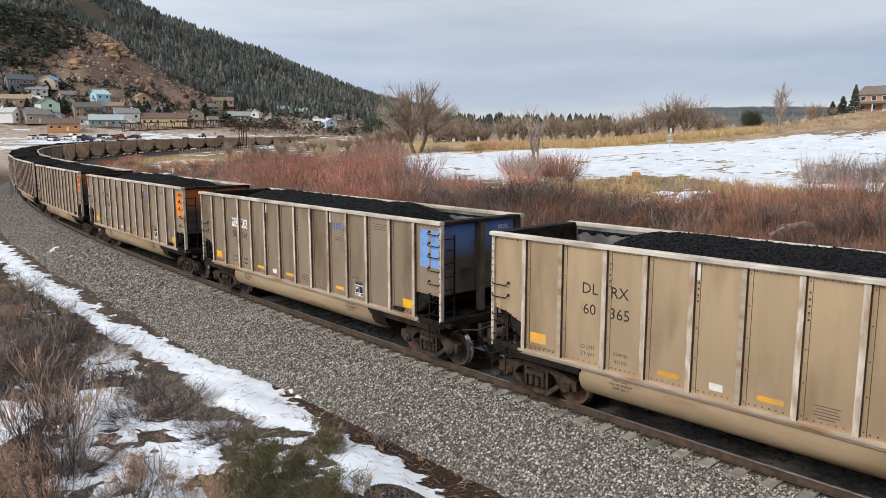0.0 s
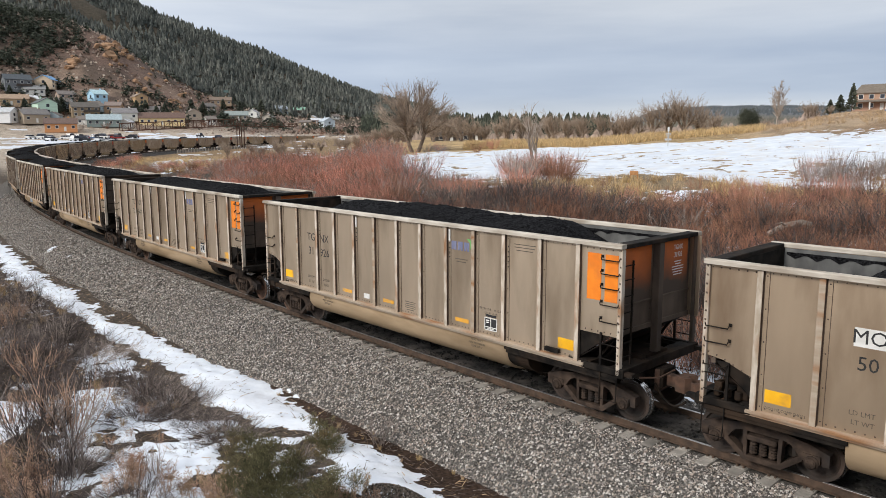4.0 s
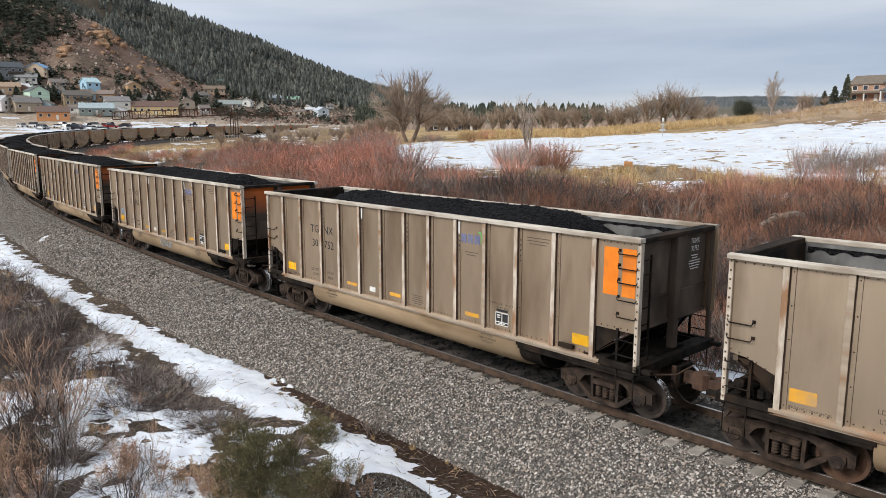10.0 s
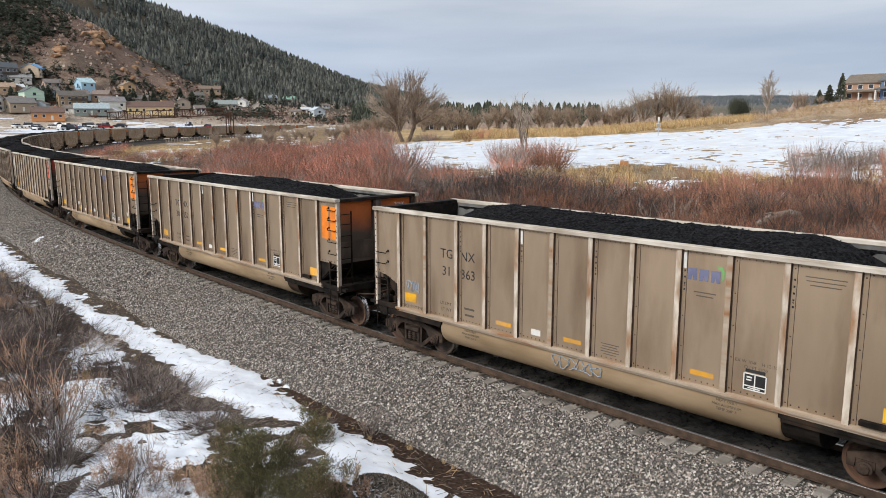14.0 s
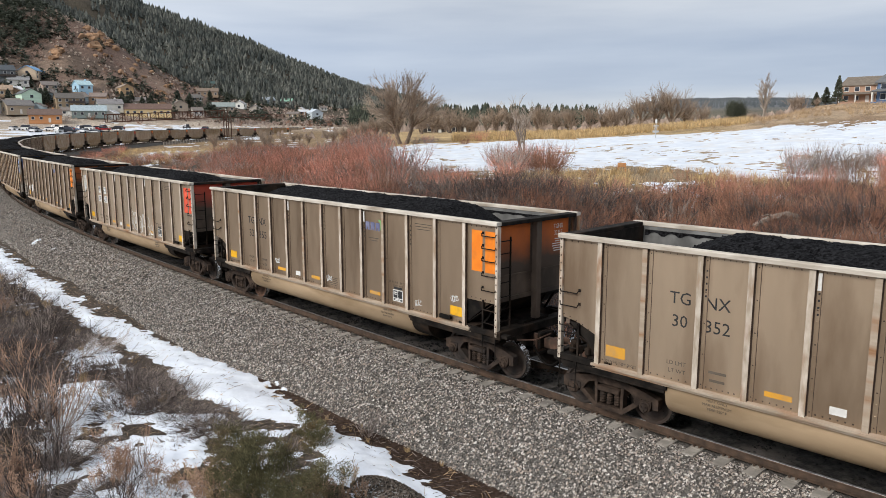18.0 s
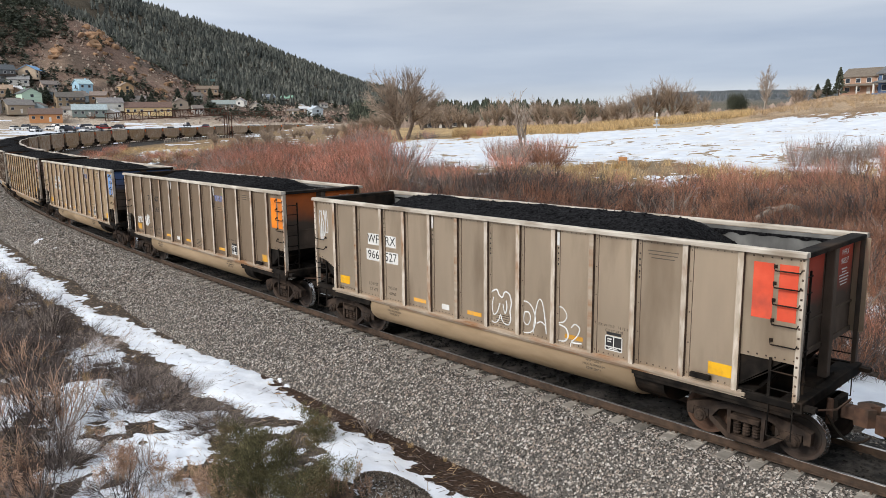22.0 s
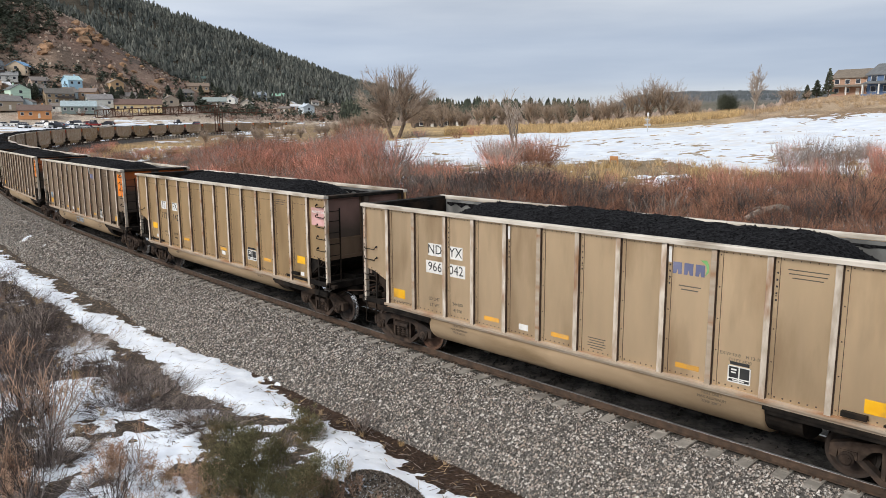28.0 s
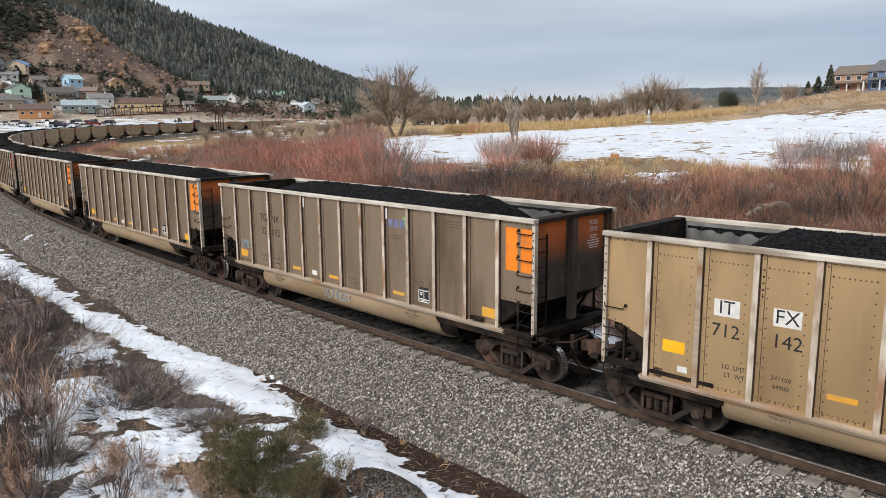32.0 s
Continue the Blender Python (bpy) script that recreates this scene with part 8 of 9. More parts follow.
def house(x, y, z, rot, w, d, h, wall, roof, label, pitch=0.5, storeys=2, porch=False, hip=False, balcony=False):
    """A gabled house: front along local x facing -y; roof ridge along x."""
    b = new("house")
    b.matrix_basis = Matrix.Translation((x, y, z - 0.6)) @ Matrix.Rotation(rot, 4, "Z")
    tagged(b, label, "house", "houses")
    wm, rm = wall_mat(tuple(min(v * 1.4, 0.8) for v in wall)), roof_mat(tuple(min(v * 1.35, 0.7) for v in roof))
    h = h + 0.6
    rh = d / 2 * pitch
    part("wall", Mesh().prism([(-d / 2, 0), (d / 2, 0), (d / 2, h), (0, h + rh), (-d / 2, h)], -w / 2, w / 2, "x"), wm, b)
    o = 0.45
    rf = Mesh()
    for sgn in (-1, 1):
        e = (sgn * (d / 2 + o), h - o * pitch)
        rf.prism([e, (0, h + rh + 0.02), (0, h + rh + 0.24), (e[0], e[1] + 0.22)], -w / 2 - o, w / 2 + o, "x")
    roof_ob = part("roof", rf, rm, b)
    part("chimney", Mesh().box(w * 0.22, w * 0.22 + 0.8, 0.3, 1.0, h, h + rh + 0.9, 0.04), wm, roof_ob)
    sh = (h - 0.6) / storeys
    nw = max(2, int(w / 3.0))
    for st in range(storeys):
        for i in range(nw):
            cx = -w / 2 + (i + 0.5) * w / nw
            zc = 0.6 + st * sh + sh * 0.55
            if st == 0 and i == nw // 2:
                part("door", Mesh().box(cx - 0.5, cx + 0.5, -d / 2 - 0.06, -d / 2, 0.6, 2.7), m_trim, b)
                continue
            win = part("window", Mesh().box(cx - 0.72, cx + 0.72, -d / 2 - 0.05, -d / 2, zc - 0.72, zc + 0.72), m_trim, b)
            part("pane", Mesh().box(cx - 0.6, cx + 0.6, -d / 2 - 0.07, -d / 2 - 0.05, zc - 0.6, zc + 0.6), m_glass, win)
        for sx in (-1, 1):
            zc = 0.6 + st * sh + sh * 0.55
            xs = sorted((sx * w / 2, sx * (w / 2 + 0.06)))
            win = part("window", Mesh().box(xs[0], xs[1], -0.7, 0.7, zc - 0.7, zc + 0.7), m_glass, b)
    if porch:
        part("porch_roof", Mesh().prism([(-d / 2 - 2.6, 2.9), (-d / 2, 3.5), (-d / 2, 3.7), (-d / 2 - 2.7, 3.1)], -w / 2, w / 2, "x"), rm, b)
        for i in range(4):
            cx = -w / 2 + 0.3 + i * (w - 0.6) / 3
            part("porch_post", Mesh().box(cx - 0.15, cx + 0.15, -d / 2 - 2.5, -d / 2 - 2.2, 0, 2.95), m_trim, b)
        part("porch_floor", Mesh().box(-w / 2, w / 2, -d / 2 - 2.6, -d / 2, 0.3, 0.62), wm, b)
    if balcony:
        part("balcony", Mesh().box(-w * 0.1, w / 2, -d / 2 - 1.6, -d / 2, 3.2, 3.4).box(-w * 0.1, w / 2, -d / 2 - 1.6, -d / 2 - 1.5, 3.4, 4.3), roof_mat((0.10, 0.08, 0.07)), b)
    return b


# bearing, slope of the footing, width, depth, wall height, wall colour, roof colour, words, storeys, turn
TOWN = [
    (-25.35, 50, 8.0, 8, 6.0, (0.30, 0.46, 0.60), (0.35, 0.48, 0.58), "light blue gabled house on the slope", 2, 25),
    (-28.65, 36, 13, 9, 5.6, (0.42, 0.55, 0.45), (0.10, 0.11, 0.11), "mint-green two-storey house with dark roof", 2, 15),
    (-26.25, 31, 14, 9, 5.0, (0.27, 0.20, 0.13), (0.11, 0.10, 0.09), "brown two-storey house with porches", 2, 10),
    (-27.75, 7, 15, 9, 3.6, (0.46, 0.22, 0.10), (0.13, 0.09, 0.075), "orange stucco building with brown roof", 1, 0),
    (-30.95, 22, 9, 8, 4.6, (0.60, 0.60, 0.58), (0.40, 0.41, 0.42), "white gabled house beside the lots", 2, 60),
    (-29.35, 21, 13, 9, 4.0, (0.30, 0.25, 0.19), (0.16, 0.15, 0.145), "tan house with grey-brown roof", 1, 20),
    (-30.15, 76, 14, 10, 6.0, (0.14, 0.15, 0.16), (0.07, 0.08, 0.09), "dark grey house on the hillside", 2, 10),
    (-28.35, 79, 13, 9, 4.6, (0.48, 0.38, 0.28), (0.16, 0.30, 0.48), "tan house with blue metal roof", 2, -20),
    (-29.15, 70, 11, 7, 3.0, (0.56, 0.55, 0.52), (0.22, 0.22, 0.22), "low white house with double gable", 1, 0),
    (-30.55, 52, 17, 8, 3.4, (0.44, 0.31, 0.20), (0.30, 0.22, 0.16), "long low tan building", 1, 0),
    (-25.05, 15, 17, 9, 3.2, (0.18, 0.22, 0.21), (0.30, 0.36, 0.38), "low teal-grey shop with flat roof", 1, 0),
    (-23.75, 25, 13, 9, 3.8, (0.58, 0.56, 0.52), (0.19, 0.18, 0.18), "white house with grey gables", 1, 10),
    (-21.25, 16, 25, 10, 3.8, (0.56, 0.43, 0.24), (0.13, 0.085, 0.07), "long yellow building with brown roof", 1, 0),
    (-22.65, 53, 7, 7, 4.0, (0.42, 0.28, 0.16), (0.24, 0.19, 0.15), "small tan house on the slope", 2, 20),
    (-16.95, 63, 9, 8, 5.0, (0.12, 0.095, 0.07), (0.08, 0.12, 0.11), "dark modern house high on the slope", 2, 0),
    (-17.15, 50, 15, 8, 3.4, (0.30, 0.22, 0.15), (0.17, 0.13, 0.10), "tan ranch house on the slope", 1, 0),
    (-15.30, 61, 5, 5, 2.4, (0.50, 0.22, 0.16), (0.42, 0.20, 0.15), "small salmon-red house among trees", 1, 0),
    (-12.90, 35, 12, 9, 5.0, (0.22, 0.26, 0.30), (0.26, 0.29, 0.32), "grey-blue gabled house below the forest", 2, 25),
    (-11.50, 33, 12, 9, 5.0, (0.30, 0.28, 0.25), (0.20, 0.34, 0.26), "tan house with a green metal roof", 2, -15),
    (-9.50, 10, 9, 8, 5.0, (0.46, 0.52, 0.55), (0.42, 0.47, 0.52), "pale blue house with snow-dusted roof", 2, 25),
    (-16.15, 25, 16, 9, 3.0, (0.24, 0.20, 0.16), (0.22, 0.25, 0.24), "long low house with grey roof", 1, 0),
    (-14.90, 30, 6, 7, 3.0, (0.58, 0.57, 0.54), (0.30, 0.30, 0.30), "small white gabled house in town", 1, 70),
    (-19.15, 27, 11, 8, 3.4, (0.36, 0.30, 0.24), (0.20, 0.17, 0.15), "brown house among pines", 1, 10),
    (-24.35, 40, 9, 7, 3.4, (0.34, 0.22, 0.14), (0.20, 0.16, 0.14), "small brown house on the slope", 1, -15),
    (-27.35, 58, 9, 7, 3.8, (0.33, 0.25, 0.20), (0.16, 0.14, 0.13), "grey-brown house on the slope", 2, 15),
    (-13.80, 22, 9, 7, 3.2, (0.42, 0.38, 0.33), (0.24, 0.23, 0.22), "small pale house in town", 1, -10),
    (-18.05, 38, 8, 7, 3.6, (0.24, 0.19, 0.15), (0.13, 0.12, 0.11), "dark brown house among trees", 2, 30),
    (-21.95, 32, 10, 7, 3.2, (0.40, 0.36, 0.31), (0.18, 0.16, 0.15), "low pale house with brown roof", 1, -8),
]
for i, (a, tilt, w, d, h, wall, roof, words, st, turn) in enumerate(TOWN):
    turn += 90 if i % 3 == 1 and w < 13.5 else 0      # some show their gable
    x, y, z = seat(a, tilt, 372)
    house(x, y, z, radians(-a + turn), w * 0.92, d, h, wall, roof, words, 0.55, st, balcony=st == 2 and w > 11)
# smaller houses, sheds and garages packed between them
rs_h = random.Random(31)
PALE = (((0.62, 0.60, 0.56), "white"), ((0.50, 0.44, 0.36), "cream"), ((0.42, 0.33, 0.23), "tan"), ((0.55, 0.53, 0.50), "pale grey"), ((0.34, 0.22, 0.15), "brown"), ((0.46, 0.28, 0.18), "terracotta"), ((0.33, 0.40, 0.44), "blue-grey"))
m_roofsnow = mat("snowy_roof", (0.55, 0.56, 0.58), (0.70, 0.71, 0.73), scale=0.5, rough=0.7, bump=0.2, c3=(0.30, 0.28, 0.27), scale3=0.3)


def small_house(x, y, z, rot, w, d, h, c, word, snowy):
    b = new("small_house")
    b.matrix_basis = Matrix.Translation((x, y, z - 0.5)) @ Matrix.Rotation(rot, 4, "Z")
    tagged(b, f"small {word} house with {'snow-dusted' if snowy else 'grey-brown'} roof", "house", "small houses")
    h += 0.5
    rh = d * 0.26
    part("wall", Mesh().prism([(-d / 2, 0), (d / 2, 0), (d / 2, h), (0, h + rh), (-d / 2, h)], -w / 2, w / 2, "x"), wall_mat(c), b)
    rf = Mesh()
    for sgn in (-1, 1):
        rf.prism([(sgn * (d / 2 + 0.4), h - 0.2), (0, h + rh + 0.02), (0, h + rh + 0.2), (sgn * (d / 2 + 0.4), h)], -w / 2 - 0.4, w / 2 + 0.4, "x")
    part("roof", rf, m_roofsnow if snowy else roof_mat((0.22, 0.19, 0.17)), b)
    for i in range(2):
        cx = (i - 0.5) * w * 0.5
        part("window", Mesh().box(cx - 0.6, cx + 0.6, -d / 2 - 0.05, -d / 2, 1.4, 2.5), m_glass, b)
    part("window", Mesh().box(w / 2, w / 2 + 0.05, -0.6, 0.6, 1.4, 2.5), m_glass, b)
    part("door", Mesh().box(-0.5, 0.5, -d / 2 - 0.04, -d / 2, 0.5, 2.5), m_trim, b)


for i in range(46):
    if i < 26:
        a, tilt = rs_h.uniform(-31.5, -22), rs_h.uniform(12, 66)
    elif i < 40:
        a, tilt = rs_h.uniform(-22, -12.5), rs_h.uniform(14, 46)
    else:
        a, tilt = rs_h.uniform(-12.5, -8), rs_h.uniform(8, 30)
    if any(abs(a - q[0]) < 0.8 and abs(tilt - q[1]) < 8 for q in TOWN):
        continue
    x, y, z = seat(a, tilt, 372)
    c, word = rs_h.choice(PALE)
    small_house(x, y, z, radians(-a + rs_h.choice((-20, 0, 15, 70, 90))), rs_h.uniform(5, 9), rs_h.uniform(5, 7), rs_h.uniform(2.3, 3.4), c, word, rs_h.random() < 0.4)
# shelter and low barn in the valley
x, y, z = bearing(2.2, 240) + (0,)
for a, r, w, words in ((-0.5, 250, 7, "low dark barn behind the field"), (1.4, 262, 8, "low dark barn behind the field"), (22.3, 330, 5, "small teal-roofed shelter beyond the field")):
    x, y = bearing(a, r)
    z = float(ground_z(np.array([x]), np.array([y]))[0])
    house(x, y, z, radians(-a + 5), w, 6, 1.9, (0.05, 0.042, 0.037) if r < 265 and a < 10 else (0.2, 0.2, 0.18), (0.045, 0.04, 0.04) if a < 10 else (0.09, 0.19, 0.18), words, 0.4, 1)
# two houses on the rise to the right
for a, r, w, d, h, rot, wall, roof, words, po in ((30.0, 262, 15, 10, 5.2, 20, (0.30, 0.19, 0.135), (0.15, 0.125, 0.10), "brown two-storey house with gables and porch", True),
                                                 (32.3, 206, 12, 10, 4.6, 28, (0.09, 0.14, 0.235), (0.12, 0.125, 0.13), "slate-blue two-storey house with white trim and porch", True)):
    x, y = bearing(a, r)
    z = float(ground_z(np.array([x]), np.array([y]))[0])
    hb = house(x, y, z, radians(-a - rot), w, d, h, wall, roof, words, 0.5, 2, po)
    gm = Mesh().prism([(w * 0.1, h + 0.4), (w * 0.42, h + 0.4), (w * 0.26, h + 2.3)], -d / 2 - 0.8, -d / 2 + 4.5, "y")
    part("dormer", gm, roof_mat(roof), hb)

# parked cars before the town
CARPAINT = [mat("car_paint", c, tuple(v * 0.9 for v in c), bump=0, rough=0.35) for c in ((0.72, 0.72, 0.72), (0.03, 0.03, 0.035), (0.25, 0.26, 0.28), (0.30, 0.03, 0.03), (0.08, 0.12, 0.2), (0.6, 0.6, 0.58))]
m_tyre = mat("tyre_rubber", (0.02, 0.02, 0.02), (0.03, 0.03, 0.03), bump=0)


def parked_car(x, y, z, rot, k, van):
    b = new("parked_car")
    b.matrix_basis = Matrix.Translation((x, y, z)) @ Matrix.Rotation(rot, 4, "Z")
    words = ("white", "black", "grey", "dark red", "dark blue", "silver")[k]
    tagged(b, f"{words} {'van' if van else 'car'} parked on a snowy lot", "car", "parked cars")
    top = 1.95 if van else 1.5
    part("body", shared("car_body:%d" % van, lambda: Mesh().prism([(-2.25, 0.35), (2.25, 0.35), (2.28, 0.75), (2.1, 0.95), (-2.1, 1.0), (-2.28, 0.8)], -0.88, 0.88, "y"), CARPAINT[k]), None, b)
    part("roof", shared("car_roof:%d" % van, lambda: Mesh().prism([(-1.5, top - 0.05), (0.5, top), (0.4, top + 0.06), (-1.4, top + 0.03)], -0.72, 0.72, "y"), CARPAINT[k]), None, b)
    part("cabin_glass", shared("cabin_glass:%d" % van, lambda: Mesh().prism([(-2.0, 0.98), (1.3, 0.95), (0.55, top), (-1.6, top - 0.03)], -0.78, 0.78, "y"), m_glass), None, b, "dark glass")
    for sx in (-1.4, 1.4):
        for sy in (-0.82, 0.82):
            part("wheel", shared("car_wheel", lambda: Mesh().lathe([(0.33, -0.1), (0.33, 0.1)], 12, "y"), m_tyre), None, b, at=Matrix.Translation((sx, sy, 0.33)))


for i in range(34):
    a = rs_t.uniform(-30.5, -23) if i < 22 else rs_t.uniform(-20, -15)
    r = rs_t.choice((292, 306, 322)) + rs_t.uniform(-2, 2) + (46 if i >= 22 else 0)
    x, y = bearing(a, r)
    z = float(ground_z(np.array([x]), np.array([y]))[0])
    parked_car(x, y, z + 0.15, rs_t.choice((0.0, 0.2, 1.5, 3.1)) + rs_t.uniform(-0.1, 0.1), rs_t.choice((0, 0, 0, 1, 2, 3, 4, 5, 1)), rs_t.random() < 0.4)

# pines among the houses, one by one
m_trunk = mat("pine_trunk", (0.09, 0.06, 0.045), (0.13, 0.09, 0.07), scale=2, bump=0)


def pine(x, y, z, h, wide=1.0, label="dark green pine tree among houses", group="town pines", seed=0):
    t = new("pine_tree")
    t.matrix_basis = Matrix.Translation((x, y, z - 0.2)) @ Matrix.Rotation(seed * 1.3, 4, "Z") @ Matrix.Diagonal((h * wide, h * wide, h, 1))
    key = ("pine_crown", seed % 4)
    if key not in SHARED:
        rs = np.random.RandomState(seed % 4 + 60)
        n = 420
        u = rs.rand(n) ** 0.8
        a = rs.uniform(0, 6.28, n)
        q = 0.24 * (1 - u) ** 0.75 * rs.uniform(0.25, 1.0, n)
        p = np.stack([q * np.cos(a), q * np.sin(a), 0.12 + 0.88 * u], -1)
        dr = np.stack([np.cos(a), np.sin(a), np.full(n, 0.15)], -1) + rs.normal(0, 0.3, (n, 3))
        L = (0.07 * (1 - u) + 0.03)[:, None]
        v, f = tubes(np.stack([p - dr * L * 0.3, p + dr * L * 0.4, p + dr * L], 1), np.array([[0.012, 0.022, 0.004]]) * np.ones((n, 1)), 4)
        SHARED[key] = array_mesh("crown", v, f, m_pine)
        SHARED["pine_trunk"] = Mesh().tube([(0, 0, 0), (0, 0, 0.5), (0, 0, 0.95)], 0.03, 6, 0.006).data("trunk", m_trunk)
    part("crown", SHARED[key], None, t)
    part("trunk", SHARED["pine_trunk"], None, t)
    return tagged(t, label, "tree", group)


for i, (a, tilt, h) in enumerate(((-28.2, 38, 9), (-27.6, 40, 8), (-27.9, 34, 10), (-26.4, 40, 8), (-22.9, 32, 10), (-22.3, 34, 9), (-22.6, 29, 8), (-21.6, 28, 8), (-21.0, 33, 7), (-19.2, 36, 9), (-18.4, 31, 9), (-17.0, 40, 8), (-15.8, 40, 9), (-14.3, 36, 10),
                                  (-13.6, 38, 8), (-12.2, 44, 9), (-10.4, 40, 10), (-9.8, 36, 9), (-8.6, 34, 10), (-8.0, 24, 8), (-29.8, 44, 7), (-30.6, 62, 8), (-28.5, 70, 8), (-24.2, 44, 6), (-16.2, 52, 9), (-13.2, 52, 8), (-10.8, 20, 7), (-6.8, 22, 9), (-5.6, 24, 10))):
    x, y, z = seat(a, tilt, 330)
    pine(x, y, z, h * rs_t.uniform(0.85, 1.1), 1.25, seed=i)
for i, (a, r, h, w) in enumerate(((27.9, 240, 8.0, 0.8), (27.2, 275, 6.0, 1.3), (26.6, 270, 5.0, 1.2), (30.6, 238, 4.5, 1.0))):
    x, y = bearing(a, r)
    pine(x, y, float(ground_z(np.array([x]), np.array([y]))[0]), h, w, "dark green pine tree beyond the field", "field pines", i)

x, y = bearing(21.5, 172)
b_ = tagged(new("round_pine"), "broad rounded dark green pine by golden grass", "tree", "field pines")
b_.matrix_basis = Matrix.Translation((x, y, float(ground_z(np.array([x]), np.array([y]))[0]))) @ Matrix.Diagonal((3.5, 3.5, 3.4, 1))
part("crown", spray_data("crown", 71, m_pine, 9000, 0.62, 1.15), None, b_, "dense dark needles")
part("trunk", Mesh().tube([(0, 0, -0.05), (0, 0, 0.5)], 0.035, 7), m_trunk, b_)
# footbridge over the line
m_corten = mat("rust_brown_bridge_steel", (0.075, 0.036, 0.024), (0.125, 0.062, 0.042), scale=2, rough=0.85, bump=0.1)


def footbridge():
    b = tagged(new("footbridge"), "rust-brown steel truss footbridge on a tall pier", "bridge")
    x0, y0 = bearing(-24.0, 300)
    x1, y1 = bearing(-15.9, 318)
    z0 = 7.6
    L = math.hypot(x1 - x0, y1 - y0)
    b.matrix_basis = Matrix.Translation((x0, y0, z0)) @ Matrix.Rotation(math.atan2(y1 - y0, x1 - x0), 4, "Z")
    n = 15
    for sy in (-1.3, 1.3):
        for z in (0.0, 2.7):
            part("chord", Mesh().box(0, L, sy - 0.15, sy + 0.15, z, z + 0.36), m_corten, b, at=Matrix.Rotation(-0.045, 4, "Y"))
        for i in range(n + 1):
            x = L * i / n
            part("post", Mesh().box(x - 0.12, x + 0.12, sy - 0.1, sy + 0.1, 0.2, 2.75), m_corten, b, at=Matrix.Rotation(-0.045, 4, "Y"))
            if i < n:
                part("diagonal", Mesh().tube([(x, sy, 0.2), (x + L / n, sy, 2.7)] if i % 2 else [(x, sy, 2.7), (x + L / n, sy, 0.2)], 0.09, 4), m_corten, b, at=Matrix.Rotation(-0.045, 4, "Y"))
    part("deck", Mesh().box(0, L, -1.2, 1.2, 0.12, 0.26), m_corten, b, at=Matrix.Rotation(-0.045, 4, "Y"))
    for x in (L - 0.8, L + 1.2):
        for sy in (-1.2, 1.2):
            part("pier_post", Mesh().box(x - 0.14, x + 0.14, sy - 0.14, sy + 0.14, -9.5, 3.4), m_corten, b)
    part("approach_ramp", Mesh().box(L + 1.4, L + 26, -1.2, 1.2, 1.9, 2.2).box(L + 1.4, L + 26, -1.25, -1.2, 3.4, 3.55).box(L + 1.4, L + 26, -1.25, -1.2, 2.7, 2.8), m_corten, b)
    for i in range(9):
        x = L + 4 + i * 2.6
        part("ramp_post", Mesh().box(x - 0.08, x + 0.08, -1.25, -1.05, 1.9, 3.5), m_corten, b)


footbridge()

# low fence before the far wagons
m_fence = mat("weathered_fence_wood", (0.24, 0.21, 0.175), (0.34, 0.30, 0.255), scale=3, bump=0.1)


def far_fence():
    b = tagged(new("post_fence"), "low weathered post-and-rail fence by the line", "fence")
    ss_ = [-232 - i * 3.0 for i in range(36)]
    pts = []
    for s in ss_:
        x, y, z = beside(s, 9.0)
        pts.append((float(x), float(y), float(ground_z(np.array([x]), np.array([y]))[0])))
    me = Mesh().box(-0.12, 0.12, -0.12, 0.12, -0.3, 1.25).data("post", m_fence)
    for p in pts:
        part("post", me, m_fence, b, at=Matrix.Translation(p))
    for h in (0.55, 1.05):
        part("rail", Mesh().tube([(p[0], p[1], p[2] + h) for p in pts], 0.07, 4), m_fence, b)


far_fence()

# ---- small things on the field ----
m_galv = mat("galvanised_steel", (0.5, 0.5, 0.5), (0.65, 0.65, 0.65), scale=6, rough=0.4, metal=0.6, bump=0)
m_signwood = mat("orange_brown_wood", (0.42, 0.20, 0.08), (0.52, 0.27, 0.12), scale=4, bump=0.1)


def disc_basket():
    x, y = bearing(16.1, 95)
    z = float(ground_z(np.array([x]), np.array([y]))[0])
    b = tagged(new("disc_golf_basket"), "galvanised disc golf basket with chains on the snow", "basket")
    b.location = (x, y, z)
    part("pole", Mesh().tube([(0, 0, -0.2), (0, 0, 2.3)], 0.05, 8), m_galv, b)
    part("basket", Mesh().lathe([(0.05, 0.75), (0.38, 0.78), (0.40, 1.0), (0.38, 1.0), (0.36, 0.8), (0.05, 0.78)], 14, "z"), m_galv, b)
    part("top_band", Mesh().lathe([(0.32, 1.5), (0.32, 1.62), (0.3, 1.62), (0.3, 1.5)], 14, "z"), m_galv, b)
    for i in range(8):
        a = i * 0.785
        part("chain", Mesh().tube([(0.3 * math.cos(a), 0.3 * math.sin(a), 1.52), (0.14 * math.cos(a), 0.14 * math.sin(a), 1.15), (0.05 * math.cos(a), 0.05 * math.sin(a), 0.95)], 0.012, 4), m_galv, b)
    part("number_plate", Mesh().box(-0.12, 0.12, -0.07, -0.05, 1.9, 2.35), m_trim, b, "white plate")


disc_basket()


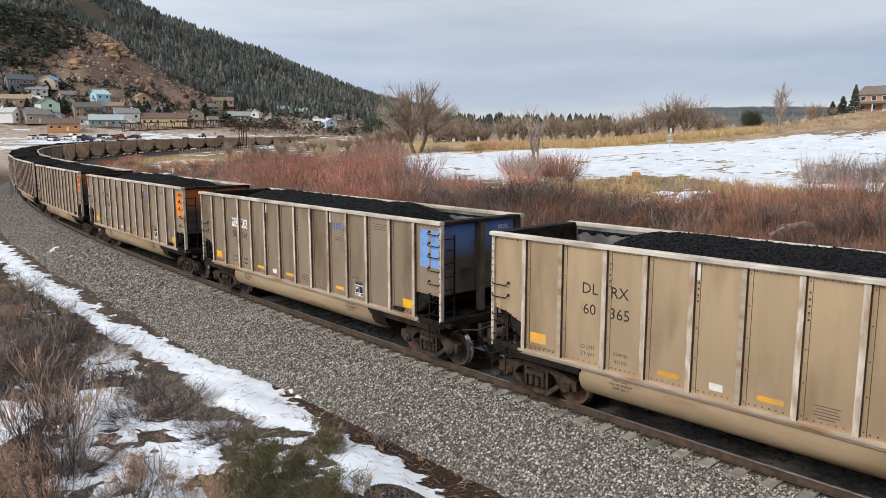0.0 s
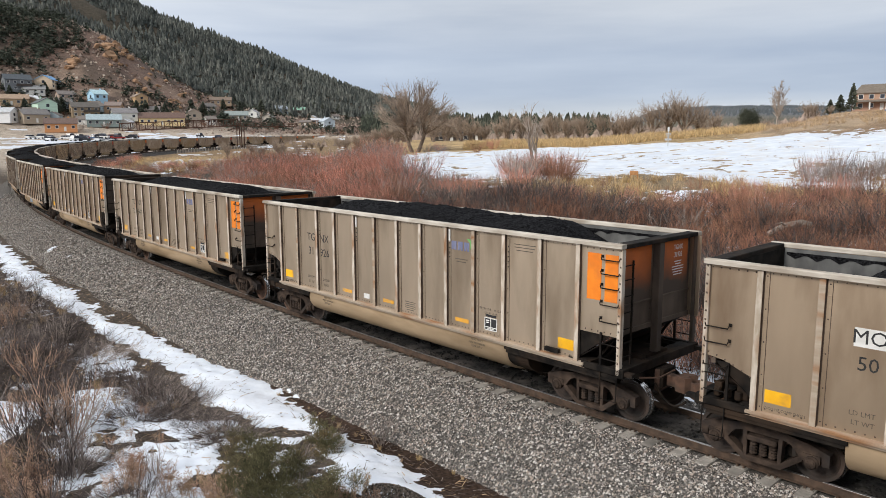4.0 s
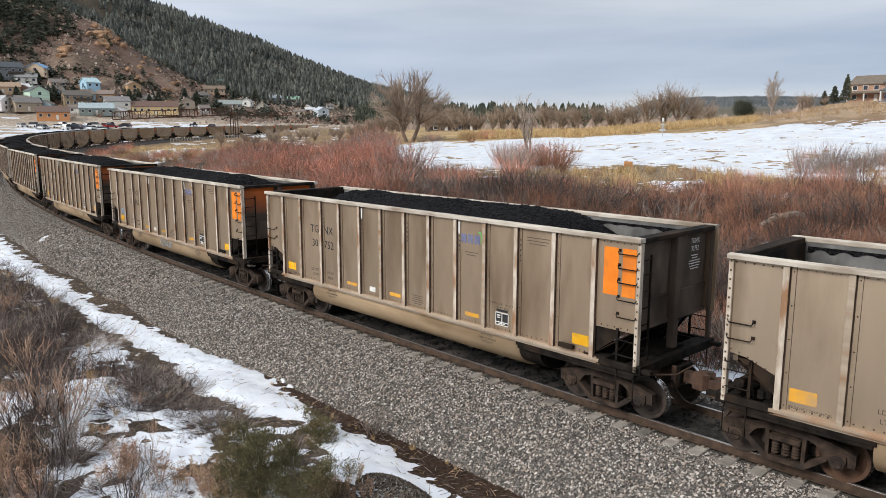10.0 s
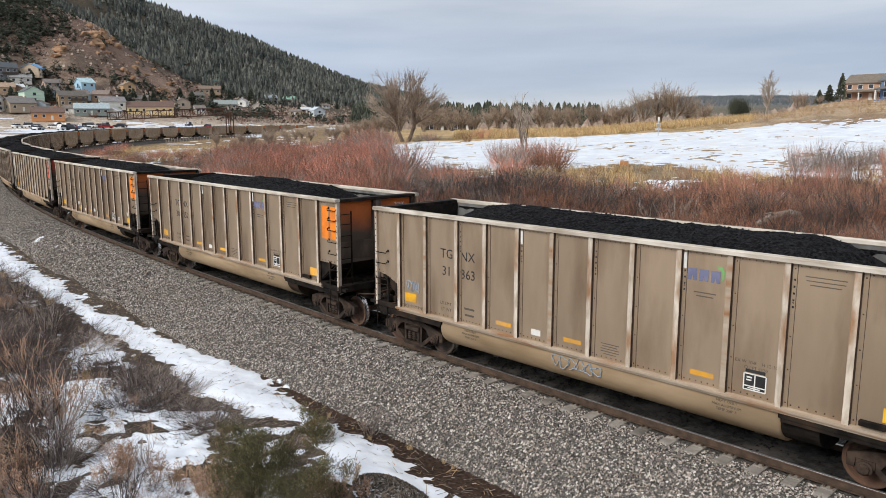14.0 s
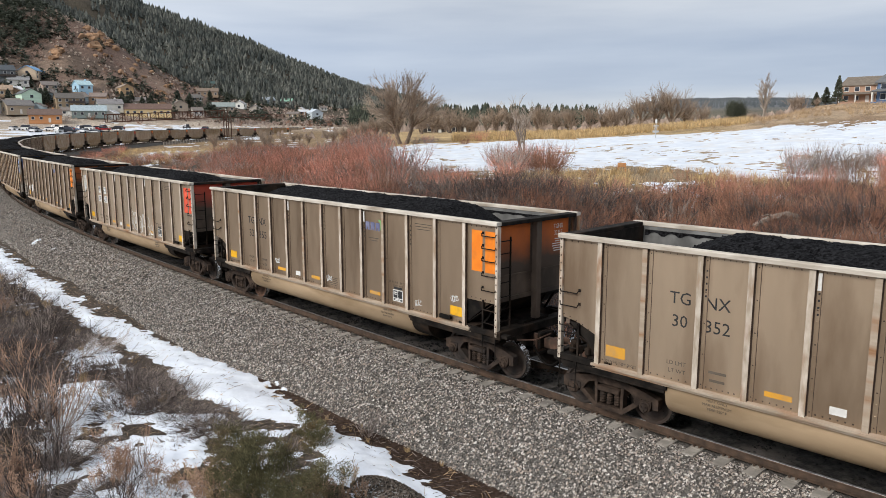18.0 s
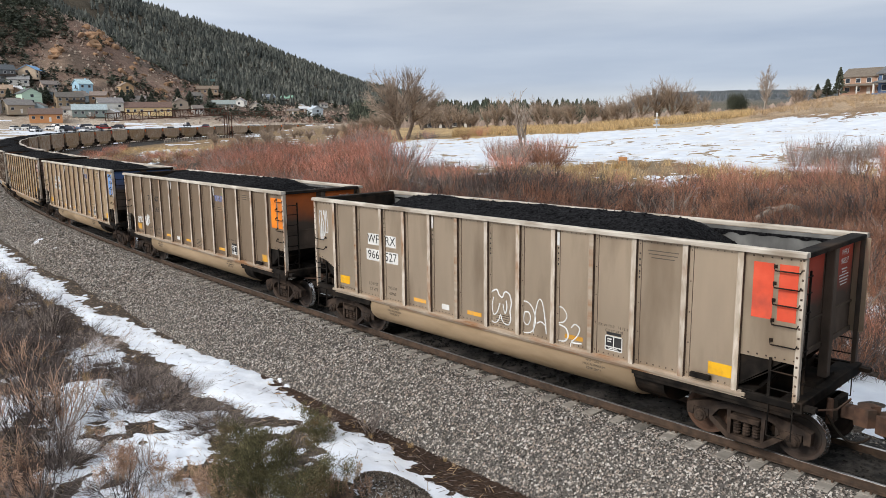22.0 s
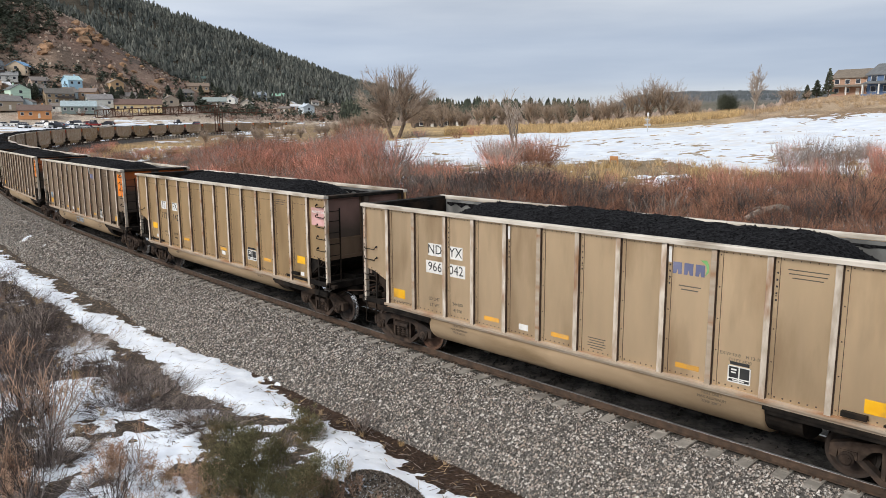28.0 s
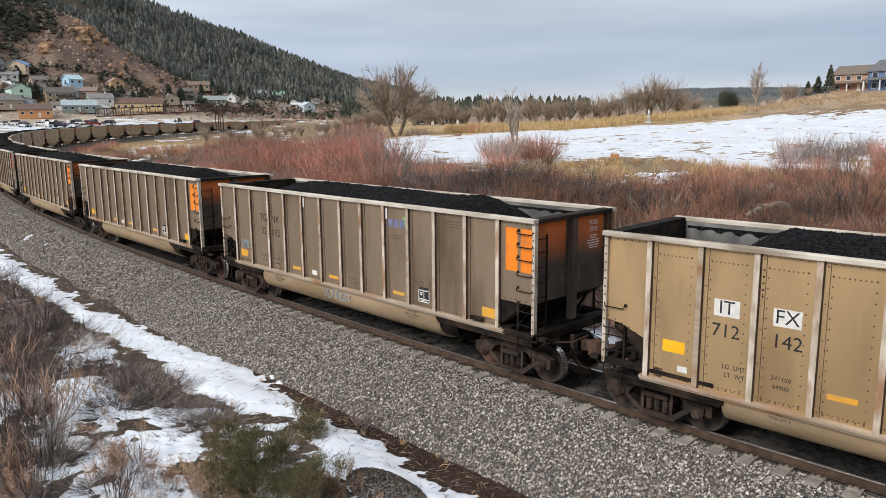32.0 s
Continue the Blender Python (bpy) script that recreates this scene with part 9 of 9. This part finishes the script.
def field_sign():
    x, y = bearing(13.75, 61)
    z = float(ground_z(np.array([x]), np.array([y]))[0])
    b = tagged(new("wooden_sign"), "plain orange-brown wooden sign on two posts", "sign")
    b.matrix_basis = Matrix.Translation((x, y, z)) @ Matrix.Rotation(radians(-14), 4, "Z")
    part("board", Mesh().box(-0.33, 0.33, -0.04, 0.04, 0.55, 0.88, 0.01), m_signwood, b)
    for sx in (-0.28, 0.28):
        part("post", Mesh().box(sx - 0.05, sx + 0.05, 0.04, 0.12, -0.2, 0.86), m_signwood, b)


field_sign()
m_log = mat("bleached_log", (0.20, 0.17, 0.14), (0.32, 0.275, 0.235), scale=3, rough=0.95, bump=0.6, bscale=10, dist=0.03, stretch=(0.6, 4, 4))


def fallen_log():
    x, y = bearing(25.0, 41)
    z = float(ground_z(np.array([x]), np.array([y]))[0])
    b = tagged(new("fallen_log"), "bleached fallen trunk lying on the brushy bank", "log")
    b.matrix_basis = Matrix.Translation((x, y, z + 0.5)) @ Matrix.Rotation(radians(8), 4, "Z")
    part("trunk", Mesh().tube([(-1.5, 0, -0.1), (-0.6, 0.1, 0.28), (0.3, 0.05, 0.42), (0.8, 0, 0.25)], 0.14, 8, 0.24), m_log, b)
    part("root", Mesh().tube([(0.7, 0, 0.3), (0.95, -0.1, 0.0), (1.5, -0.15, -0.25)], 0.17, 7, 0.06), m_log, b)
    part("root", Mesh().tube([(0.7, 0, 0.3), (1.0, 0.2, 0.1), (1.2, 0.3, -0.4)], 0.14, 7, 0.05), m_log, b)
    part("limb", Mesh().tube([(-0.5, 0.1, 0.3), (-0.9, -0.2, 0.5), (-1.3, -0.3, 0.45)], 0.07, 6, 0.02), m_log, b)


fallen_log()


def motions():
    for k, base, sets in train:
        walk(base, [(t, ride(travelled(t) - (k - 5) * WAGON)) for t in range(0, 33)])
        if not -1 <= k <= 14:
            continue
        steps = [i / 10 for i in range(321)]
        for ws, ax in sets:
            walk(ws, [(t, Matrix.Translation((ax, 0, 0.457)) @ Matrix.Rotation((travelled(t) - travelled(0)) / 0.457, 4, "Y")) for t in steps])


motions()
